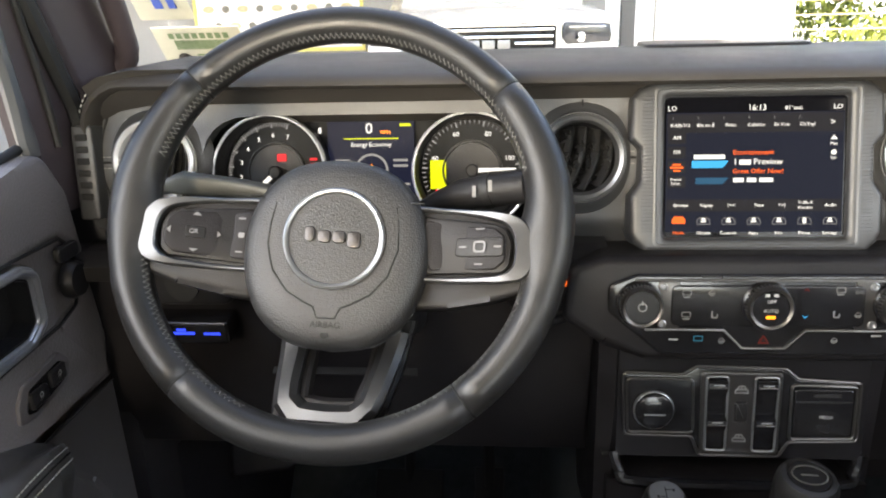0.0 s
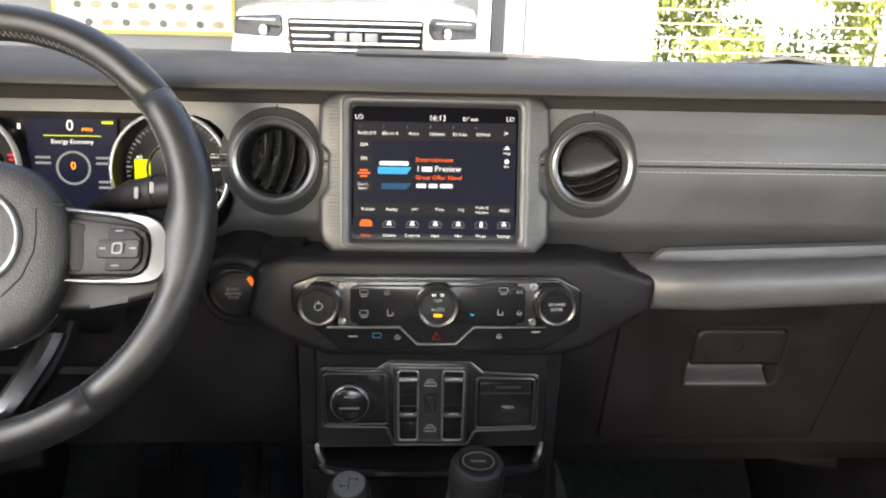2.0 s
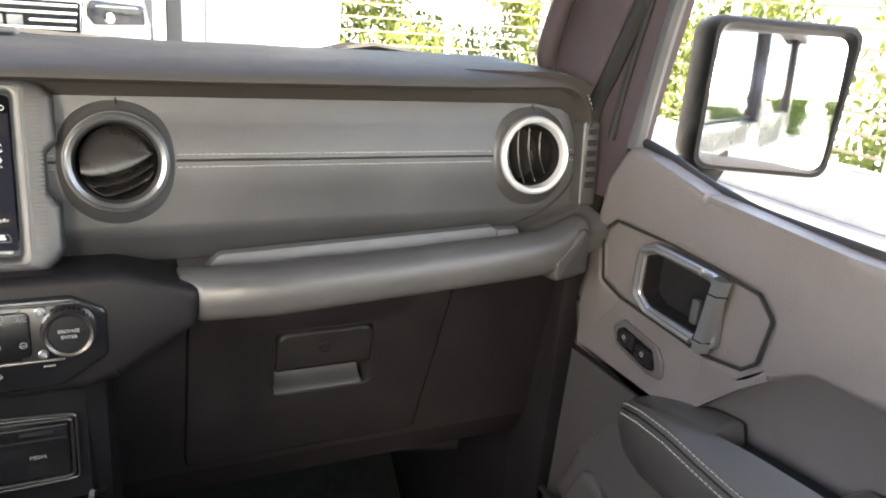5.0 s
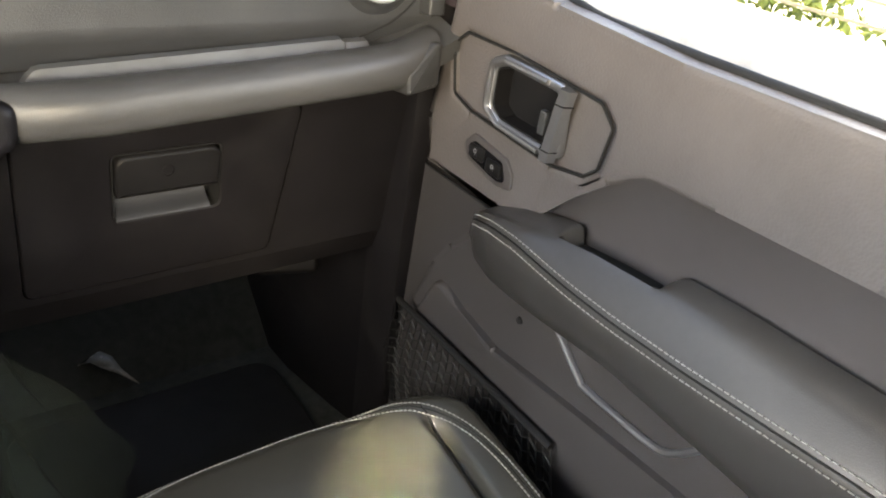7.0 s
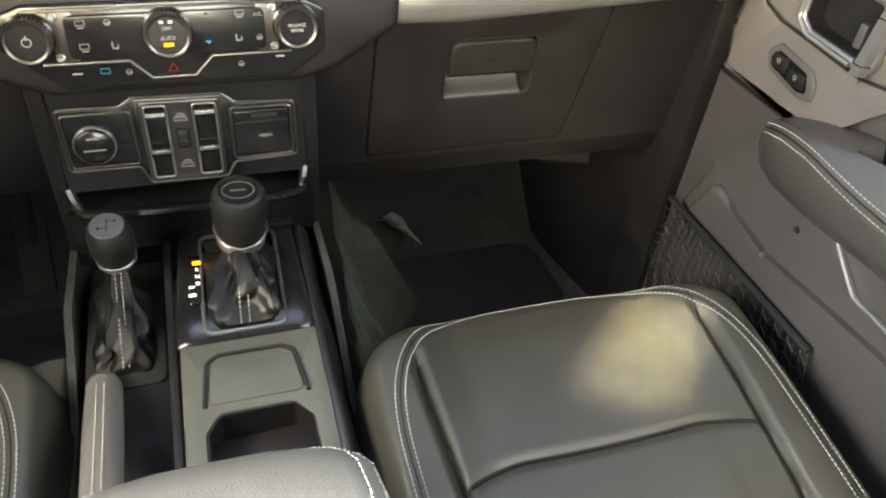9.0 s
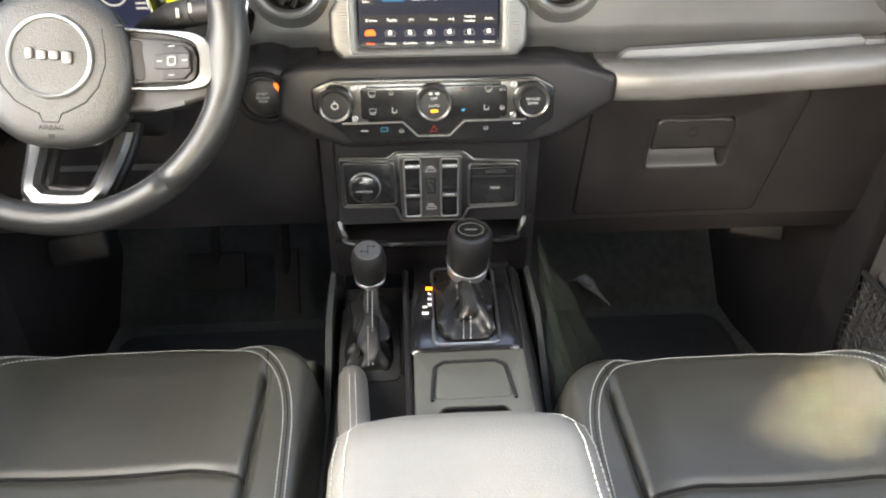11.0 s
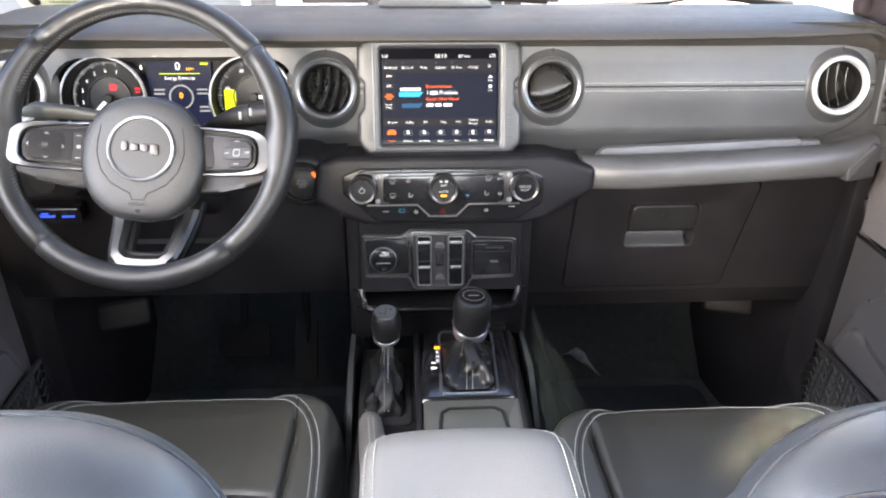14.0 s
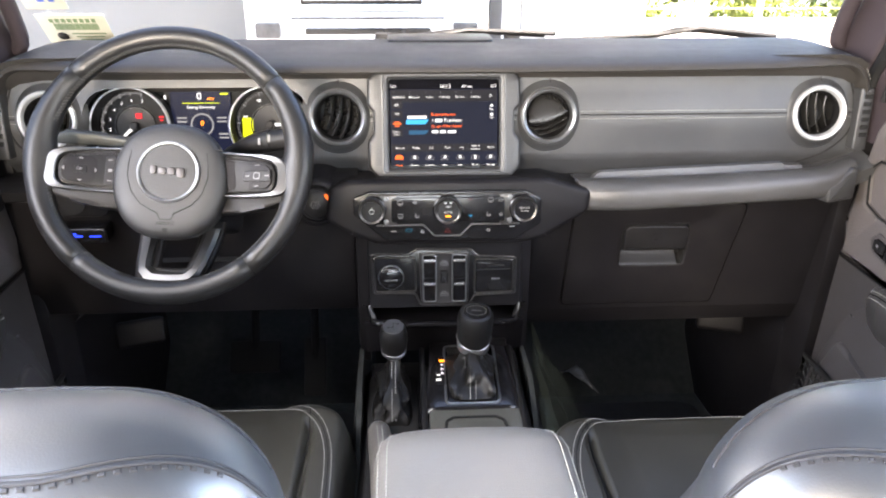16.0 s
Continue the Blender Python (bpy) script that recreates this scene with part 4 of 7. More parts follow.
for u0, u1 in ((-0.098, -0.078), (0.084, 0.104)):
    part("side_plate", prism(rounded([(u0, -0.027), (u1, -0.027), (u1, 0.019), (u0, 0.019)], 0.003), 0.002, on(HV, 0, 0, 0.0052), 0.0008), DARK_CHROME, cp)
for u, v in ((-0.094, 0.0145), (-0.094, -0.0225), (0.100, 0.0145), (0.100, -0.0225)):
    part("bolt", lathe([(0.0042, 0.0), (0.0042, 0.0012), (0.003, 0.0018), (0.0018, 0.0006), (0, 0.0006)], on(HV, u, v, 0.0052), 12), SATIN, cp)
part("button_plate", prism(rounded(rect(-0.086, -0.024, 0.092, 0.0155), 0.006), 0.003, on(HV, 0, 0, 0.0068), 0.001), GLOSS, cp)


def knob(u, v, r, deep, name="knob"):
    k = part(name, lathe([(r * 1.12, 0.0), (r * 1.12, 0.004), (r, 0.0055), (r * 0.985, deep - 0.002), (r * 0.93, deep), (r * 0.84, deep), (r * 0.80, deep - 0.0015), (0, deep - 0.0015)], on(HV, u, v, 0.005), 40), GLOSS, climate)
    part("ring", lathe([(r * 1.015, deep - 0.006), (r * 1.015, deep - 0.001), (r * 0.95, deep + 0.0012), (r * 0.84, deep + 0.0004), (r * 0.82, deep - 0.001)], on(HV, u, v, 0.005), 40), DARK_CHROME, k)
    teeth = bmesh.new()
    for i in range(36):
        a = 2 * math.pi * i / 36
        teeth = merge(teeth, box((r * math.cos(a), r * math.sin(a), deep * 0.5), (0.0016, 0.0016, deep * 0.7), 0, 1, on(HV, u, v, 0.005)))
    part("grip", teeth, DARK_CHROME, k)
    return k


k1 = knob(-0.116, -0.002, 0.0195, 0.018)
part("power_mark", merge(rim(ring_pts(-0.116, -0.002, 0.0042, n=20), 0.0008, 0.0003, on(HV, 0, 0, 0.0225), 0), mark(HV, -0.116, 0.002, 0.001, 0.004, 0.0225)), WHITE_PRINT, k1)
k2 = knob(0.121, -0.002, 0.0195, 0.018)
words("BROWSE", 0.0042, on(HV, 0.121, 0.0005, 0.0225), WHITE_PRINT, k2), words("ENTER", 0.0042, on(HV, 0.121, -0.0045, 0.0225), WHITE_PRINT, k2)
k3 = knob(0.002, -0.003, 0.0205, 0.016)
words("OFF", 0.0048, on(HV, 0.002, 0.0035, 0.0205), WHITE_PRINT, k3), words("AUTO", 0.0048, on(HV, 0.002, -0.0055, 0.0205), WHITE_PRINT, k3)
part("auto_lamp", mark(HV, 0.002, -0.0115, 0.0085, 0.0030, 0.0206), LIT_AMBER, k3)
part("fan_mark", merge(mark(HV, -0.002, 0.0095, 0.004, 0.0028, 0.0206), mark(HV, 0.006, 0.0095, 0.004, 0.0028, 0.0206)), WHITE_PRINT, k3)
for u, v, kind in ((-0.072, 0.0085, 0), (-0.049, 0.0085, 1), (-0.072, -0.0130, 0), (-0.046, -0.0135, 2), (0.069, 0.0115, 0), (0.066, -0.0125, 2), (0.086, -0.0125, 1), (0.066, -0.0375, 1), (-0.083, -0.0375, 3), (-0.038, -0.0385, 1), (0.104, -0.0325, 3)):
    if kind == 0:
        b = merge(rim(rounded(rect(u - 0.0042, v - 0.0022, u + 0.0042, v + 0.0030), 0.001), 0.0006, 0.0003, on(HV, 0, 0, 0.0075), 0), mark(HV, u, v - 0.004, 0.006, 0.001, 0.0075))
    elif kind == 1:
        b = merge(rim(ring_pts(u, v, 0.0028, n=14), 0.0006, 0.0003, on(HV, 0, 0, 0.0075), 0), mark(HV, u, v - 0.0005, 0.006, 0.0010, 0.0075))
    elif kind == 2:
        b = merge(mark(HV, u - 0.002, v + 0.001, 0.0012, 0.006, 0.0075), mark(HV, u + 0.0006, v - 0.002, 0.005, 0.0012, 0.0075), mark(HV, u + 0.003, v, 0.001, 0.003, 0.0075))
    else:
        b = mark(HV, u, v, 0.009, 0.0018, 0.0075)
    part("button_mark", b, ICON, cp)
words("A/C", 0.0050, on(HV, 0.086, 0.0095, 0.0074), ICON, cp)
part("cool_mark", prism([(0.035, -0.0125), (0.038, -0.0145), (0.041, -0.0125), (0.038, -0.0160)], 0.0003, on(HV, 0, 0, 0.0075)), LIT_CYAN, cp)
part("warm_mark", prism([(0.035, 0.010), (0.038, 0.012), (0.041, 0.010), (0.038, 0.0135)], 0.0003, on(HV, 0, 0, 0.0075)), glow("lit dim red", (0.25, 0.02, 0.02), 0.5), cp)
part("camera_mark", rim(rounded(rect(-0.0635, -0.040, -0.0545, -0.0345), 0.001), 0.0009, 0.0003, on(HV, 0, 0, 0.0045), 0), glow("lit teal", (0.02, 0.14, 0.22), 0.6), cp)
part("hazard_mark", rim([(-0.003, -0.0415), (0.007, -0.0415), (0.002, -0.0335)], 0.0012, 0.0003, on(HV, 0, 0, 0.0045), 0), glow("lit hazard", (0.3, 0.02, 0.01), 0.5), cp)


# ---- window switch panel ----
SW = face_frame(0.0, 0.7105, 1.148, 0.13)
switches = thing("switch_panel", (0, 0.71, 1.09), "black switch panel framed in dark chrome with window switches", "switch panel")
outline_sw = [(-0.1215, 0.0400), (-0.060, 0.0385), (-0.046, 0.0475), (0.043, 0.0455), (0.056, 0.0345), (0.119, 0.0310), (0.1185, -0.0330), (0.050, -0.0350), (0.041, -0.0515), (-0.041, -0.0505), (-0.049, -0.0300), (-0.1190, -0.0290)]
sp = part("panel", prism(rounded(outline_sw, 0.006, 4), 0.02, on(SW, 0, 0, 0.003), 0.003), GLOSS, switches)


def outline_tube(pts, n, r, soft=0.005):
    return tube([on(SW, u, v, n).translation for u, v in rounded(pts, soft, 4)], r, 8, closed=True, up=(0, -1, 0.13))


part("frame_left", outline_tube([(-0.1180, 0.0335), (-0.0500, 0.0335), (-0.0480, -0.0255), (-0.1155, -0.0255)], 0.0042, 0.0014), DARK_CHROME, sp)
part("frame_right", outline_tube([(0.0500, 0.0285), (0.1150, 0.0270), (0.1145, -0.0295), (0.0500, -0.0310)], 0.0042, 0.0016), DARK_CHROME, sp)
part("panel_edge", outline_tube(outline_sw, 0.0030, 0.0016, 0.006), DARK_CHROME, sp)
WELLS = [[(-0.0368, 0.0375), (-0.0148, 0.0375), (-0.0148, -0.0440), (-0.0358, -0.0440)], [(0.0124, 0.0370), (0.0362, 0.0365), (0.0352, -0.0445), (0.0124, -0.0445)]]
part("centre_plate", prism(rounded([(-0.0425, 0.0425), (0.0405, 0.0415), (0.0395, -0.0495), (-0.0405, -0.0485)], 0.005), 0.003, on(SW, 0, 0, 0.0055), 0.0012, 2, holes=[rounded(w, 0.004, 3) for w in WELLS]), CENTRE_PLATE, sp, "dark chrome centre plate")
for w in WELLS:
    part("well_rim", outline_tube(w, 0.0060, 0.0013, 0.004), SATIN, sp, "bright rim round the switches")
for u in (-0.0256, 0.0241):
    for v in (0.0165, -0.0242):
        r = part("rocker", loft([[on(SW, u + du, v + dv, dn).translation for dv, dn in ((0.0190, 0.004), (0.0150, 0.0115), (0.0110, 0.0122), (-0.001, 0.004), (-0.0190, 0.003), (-0.0190, -0.004), (0.0190, -0.004))] for du in (-0.0098, 0.0098)]), GLOSS, switches)
        part("rocker_lip", tube([on(SW, u + du, v + 0.0108, 0.0122).translation for du in (-0.0094, 0.0094)], 0.0008, 6), DARK_CHROME, r)
        part("rocker_mark", mark(on(SW, u, v + 0.0135, 0.0121), 0, 0, 0.011, 0.0010), WHITE_PRINT, r)
lock = part("lock_rocker", prism(rounded(rect(-0.0080, -0.0125, 0.0060, 0.0105), 0.003), 0.008, on(SW, 0, 0, 0.0085), 0.003), PLASTIC, switches)
part("lock_ridge", merge(*[mark(on(SW, -0.001, v, 0.0087), 0, 0, 0.010, 0.0008) for v in (-0.007, -0.003, 0.001, 0.005)]), MATTE, lock)
for v in (0.0235, -0.0300):
    car = [(-0.0080, v - 0.0045), (0.0060, v - 0.0045), (0.0060, v - 0.0005), (0.0038, v + 0.0005), (0.0022, v + 0.0042), (-0.0040, v + 0.0042), (-0.0060, v + 0.0005), (-0.0080, v - 0.0005)]
    part("window_mark", merge(rim(rounded(car, 0.0008), 0.0012, 0.0003, on(SW, 0, 0, 0.0060), 0), mark(SW, -0.001, v, 0.010, 0.0013, 0.0058), mark(SW, -0.001, v + 0.002, 0.001, 0.004, 0.0058)), ICON, sp)
dial = part("dial", lathe([(0.021, 0), (0.021, 0.003), (0.0185, 0.009), (0.0165, 0.010), (0, 0.010)], on(SW, -0.0895, 0.000, 0.003), 36), GLOSS, switches)
part("dial_ring", lathe([(0.0215, 0.002), (0.0205, 0.0055), (0.0185, 0.0065), (0.019, 0.002)], on(SW, -0.0895, 0.000, 0.003), 36), SATIN, dial, "silver ring")
part("dial_mark", merge(mark(SW, -0.0895, -0.003, 0.022, 0.0018, 0.0131), mark(SW, -0.0895, 0.010, 0.012, 0.002, 0.0131)), GREY_PRINT, dial)
media = part("media_door", prism(rounded(rect(0.0530, -0.0270, 0.1120, 0.0240), 0.004), 0.004, on(SW, 0, 0, 0.005), 0.0015), GLOSS, switches)
part("card_slot", mark(SW, 0.0855, 0.0175, 0.028, 0.0036, 0.0053), MATTE, media)
part("ridge", tube([on(SW, u, 0.0105, 0.0052).translation for u in (0.0545, 0.1105)], 0.0009, 6), PLASTIC, media)
words("MEDIA", 0.0048, on(SW, 0.0855, -0.006, 0.0056), WHITE_PRINT, media)


# ---- instrument cluster ----
CL = face_frame(0, 0.800, 1.385, 0.2)
cluster = thing("instrument_cluster", (-0.389, 0.80, 1.32), "lit instrument cluster with two round dials and a colour display", "instrument cluster")
base = part("cluster_base", prism(rounded(rect(-0.572, -0.075, -0.206, 0.074), 0.05), 0.01, on(CL, 0, 0, -0.004)), MATTE, cluster)
part("cluster_wall", rim(rounded(rect(-0.568, -0.070, -0.210, 0.0695), 0.055, 6), 0.002, 0.05, on(CL, 0, 0, 0.035), 0), MATTE, cluster)


def dial_gauge(u, v, needle, start, numbers, span=240, reach=0.0425):
    g = part("gauge", lathe([(0.062, -0.004), (0.060, 0.0), (0, 0.0)], on(CL, u, v, 0.002), 44), MATTE, cluster)
    part("ring_wall", lathe([(0.0622, 0.0), (0.0622, 0.029), (0.0606, 0.0300), (0.0582, 0.020), (0.0572, 0.002)], on(CL, u, v, 0.002), 48), PLASTIC, g)
    part("ring", lathe([(0.0632, 0.024), (0.0630, 0.0295), (0.0615, 0.0316), (0.0600, 0.0310), (0.0596, 0.0285)], on(CL, u, v, 0.002), 48), SILVER, g, "bright silver ring")
    part("inner_ring", lathe([(0.033, 0.0), (0.0325, 0.004), (0.031, 0.004), (0.030, 0.0015), (0, 0.001)], on(CL, u, v, 0.002), 40), PLASTIC, g)
    ticks = bmesh.new()
    for i in range(43):
        a = radians(start - i * (span - 5) / 42)
        r0, r1 = (0.0505, 0.0545) if i % 6 else (0.0485, 0.0545)
        p, q = V((r0 * math.cos(a), r0 * math.sin(a), 0)), V((r1 * math.cos(a), r1 * math.sin(a), 0))
        s = (q - p).cross(V((0, 0, 1))).normalized() * (0.0005 if i % 6 else 0.0009)
        vs = [ticks.verts.new(on(CL, u, v, 0.0035) @ w) for w in (p + s, q + s, q - s, p - s)]
        ticks.faces.new(vs)
    part("scale", ticks, LIT_DIM, g)
    for i, t in enumerate(numbers):
        a = radians(start - i * span / max(len(numbers) - 1, 1))
        words(t, 0.0072, on(CL, u + reach * math.cos(a), v + reach * math.sin(a), 0.004), LIT_WHITE, g, "numeral")
    a = radians(needle)
    nb = loft([[on(CL, u + r * math.cos(a) + w * math.sin(a), v + r * math.sin(a) - w * math.cos(a), n).translation for w, n in ((-h, 0.009), (h, 0.009), (h, 0.0075), (-h, 0.0075))] for r, h in ((-0.004, 0.0022), (0.010, 0.0022), (0.047, 0.0008))])
    part("needle", nb, LIT_WHITE, g)
    part("hub", lathe([(0.007, 0.004), (0.007, 0.010), (0.0055, 0.0115), (0, 0.012)], on(CL, u, v, 0.002), 24), PLASTIC, g)
    return g


g1 = dial_gauge(-0.4965, 0.000, 222, 212, ("1", "2", "3", "4", "5", "6", "7"), 142, 0.0405)
part("belt_lamp", mark(CL, -0.490, 0.016, 0.010, 0.008, 0.0045), LIT_RED, g1)
part("warning_lamp", merge(mark(CL, -0.4545, 0.014, 0.008, 0.0024, 0.0045), mark(CL, -0.4545, 0.009, 0.006, 0.0020, 0.0045)), LIT_RED, g1)
part("green_lamp", mark(CL, -0.486, -0.020, 0.012, 0.004, 0.0045), LIT_GREEN, g1)
g2 = dial_gauge(-0.280, 0.000, 2, 210, ("20", "40", "60", "80", "100", "120"))
part("fuel_bar", mark(CL, -0.3170, -0.004, 0.017, 0.031, 0.0045), LIT_LIME, g2)
part("fuel_foot", mark(CL, -0.3145, -0.0225, 0.011, 0.004, 0.0045), LIT_RED, g2)
mid = part("driver_display", prism(rounded(rect(-0.438, -0.050, -0.343, 0.060), 0.004), 0.003, on(CL, 0, 0, 0.004)), glow("lit cluster ground", (0.008, 0.010, 0.024), 1.0), cluster)
words("0", 0.017, on(CL, -0.392, 0.046, 0.0046), LIT_WHITE, mid, "readout")
words("MPH", 0.0055, on(CL, -0.374, 0.042, 0.0046), LIT_AMBER, mid, "readout")
words("Energy Economy", 0.0066, on(CL, -0.390, 0.029, 0.0046), LIT_WHITE, mid, "readout")
part("lime_line", mark(CL, -0.390, 0.0355, 0.060, 0.0012, 0.0046), LIT_LIME, mid)
part("economy_ring", rim(ring_pts(-0.390, 0.001, 0.0185, n=30), 0.0025, 0.0003, on(CL, 0, 0, 0.0048), 0), LIT_DIM, mid)
words("0", 0.012, on(CL, -0.390, 0.003, 0.0048), LIT_AMBER, mid, "readout")
for u, v in ((-0.422, 0.012), (-0.422, 0.006), (-0.424, -0.018), (-0.358, 0.012), (-0.358, 0.006), (-0.356, -0.014), (-0.356, -0.020)):
    part("value_bar", mark(CL, u, v, 0.016, 0.0026, 0.0046), LIT_DIM, mid)
part("trip_bar", mark(CL, -0.3525, 0.050, 0.012, 0.003, 0.0046), LIT_LIME, mid)
part("tiny_lamp", mark(CL, -0.4475, 0.045, 0.003, 0.006, 0.0), LIT_WHITE, base)


# ---- steering wheel ----
WT = 29.0
WC = V((-0.3830, 0.580, 1.390))
WM = Matrix.Translation(WC) @ Matrix((((1, 0, 0, 0)), (0, math.sin(radians(WT)), -math.cos(radians(WT)), 0), (0, math.cos(radians(WT)), math.sin(radians(WT)), 0), (0, 0, 0, 1))) @ pose(0, 0, 0, 0, 0, -3.2)
wheel = thing("steering_wheel", WC, "black leather steering wheel with silver spoke trim and light stitching", "steering wheel")
RW = 0.1760


def rim_point(a, b, lift=0.0):
    """A point of the rim at angle a round the wheel and b round its section: slim at the top, thick at the grips, drawn in to a web behind the side spokes."""
    c, s = math.cos(a), math.sin(a)
    r = 0.0152 + 0.0034 * math.exp(-((s - 0.20) / 0.34) ** 2) + 0.0008 * (s < -0.3) + lift
    web = 0.012 * math.exp(-((s + 0.05) / 0.17) ** 2) * max(-math.cos(b), 0) ** 2
    return WM @ V(((RW + r * math.cos(b) - web) * c, (RW + r * math.cos(b) - web) * s, r * 1.12 * math.sin(b)))


for lo, hi in ((-50, 41.7), (41.7, 138.4), (138.4, 230.5), (230.5, 310)):
    n = 34
    rings = []
    for i in range(n + 1):
        a = radians(lerp(lo, hi, i / n))
        tuck = -0.0016 if i in (0, n) else 0.0       # the leather tucks in at each joint
        if i in (1, n - 1):
            a = radians(lo + 0.35 if i == 1 else hi - 0.35)
        rings.append([rim_point(a, 2 * math.pi * j / 22, tuck) for j in range(22)])
    part("grip", loft(rings), WHEEL_SKIN, wheel, smooth=60)
for a in (41.7, 138.4, 230.5, 310):
    part("grip_joint", tube([rim_point(radians(a), 2 * math.pi * j / 24, -0.0010) for j in range(24)], 0.0011, 6, closed=True), MATTE, wheel)
for a0, a1 in ((18, 162), (192, 249), (291, 348)):
    zig = bmesh.new()
    k = int((a1 - a0) * 0.62)
    d = radians((a1 - a0) / k)
    for i in range(k):
        a = radians(a0) + d * i
        zig = merge(zig, tube([rim_point(a + d * q, radians(b), 0.0002) for q, b in ((0.0, 163), (0.55, 143))], 0.00048, 4), tube([rim_point(a + d * q, radians(b), 0.0002) for q, b in ((0.55, 143), (1.0, 163))], 0.0003, 4))
    part("stitching", zig, WHEEL_THREAD, wheel, "light cross stitching")

hubM = WM @ Matrix.Translation((0.0, -0.022, 0))
# airbag cover: a broad round dome
shield = [(0.0, 0.0785), (0.040, 0.0705), (0.066, 0.046), (0.0765, 0.012), (0.0745, -0.024), (0.060, -0.057), (0.033, -0.0765), (0.0, -0.081)]
sh = spline([(x, y, 0) for x, y in shield] + [(-x, y, 0) for x, y in shield[1:-1][::-1]], 5, closed=True)
DOME = ((0.80, -0.070), (0.90, -0.055), (0.965, -0.034), (0.995, -0.018), (1.0, -0.010), (0.985, -0.0035), (0.95, 0.0012), (0.89, 0.0042), (0.80, 0.0062), (0.66, 0.0074), (0.5, 0.0078), (0.25, 0.0080))
hub = part("airbag_cover", loft([[hubM @ V((p.x * k, p.y * k, h)) for p in sh] for k, h in DOME]), HUB_SKIN, wheel, "black grained airbag cover", smooth=60)


def on_hub(x, y, lift=0.0):
    """A point on the dome of the airbag cover."""
    k = math.hypot(x / 0.0765, y / 0.080)
    h = 0.0080
    for (k1, h1), (k0, h0) in zip(DOME[4:], DOME[5:]):
        if k0 <= k <= k1:
            h = lerp(h0, h1, (k - k0) / (k1 - k0))
    return hubM @ V((x, y, h + lift))


groove = [(-0.072, 0.041), (-0.060, 0.042), (-0.050, 0.036), (-0.0525, 0.020), (-0.0535, 0.002), (-0.047, -0.020), (-0.034, -0.036), (-0.018, -0.0445), (-0.011, -0.0475), (-0.0075, -0.056), (0.0075, -0.056), (0.011, -0.0475), (0.018, -0.0445), (0.034, -0.036), (0.047, -0.020), (0.0535, 0.002), (0.0525, 0.020), (0.050, 0.036), (0.060, 0.042), (0.072, 0.041)]
part("cover_groove", tube([on_hub(x, y, -0.0002) for x, y in groove], 0.0009, 6), MATTE, hub)
part("emblem_plate", lathe([(0.0435, 0.0062), (0.0425, 0.0086), (0.040, 0.0088), (0, 0.0092)], on(hubM, 0.001, 0.0085, 0), 48), HUB_SKIN, hub)
part("emblem_ring", lathe([(0.0418, 0.0075), (0.0412, 0.0112), (0.0398, 0.0120), (0.0380, 0.0112), (0.0368, 0.0085)], on(hubM, 0.001, 0.0085, 0), 56), SATIN, hub, "silver ring")
# plain raised emblem shapes
em = []
for u, w, lo, hi in ((-0.0195, 0.0080, -0.0045, 0.0075), (-0.0075, 0.0105, -0.0050, 0.0048), (0.0045, 0.0105, -0.0050, 0.0048), (0.0170, 0.0105, -0.0085, 0.0048)):
    em.append(prism(rounded(rect(u - w / 2, lo, u + w / 2, hi), 0.0036), 0.002, on(hubM, 0.001, 0.0095, 0.0114), 0.0007))
part("emblem", merge(*em), CENTRE_PLATE, hub)
words("AIRBAG", 0.0070, Matrix.Translation(on_hub(0, -0.0615, 0.0004)) @ WM.to_3x3().to_4x4(), MATTE, hub)
part("bag_mark", prism(ring_pts(0.0, 0.0, 0.0035, n=12), 0.0003, Matrix.Translation(on_hub(0, -0.0690, 0.0006)) @ WM.to_3x3().to_4x4()), MATTE, hub)


def spoke_rise(u, v):
    """The side spokes come forward from the sunk hub to the rim."""
    return -0.010 + 0.019 * smooth(0.085, 0.150, abs(u))


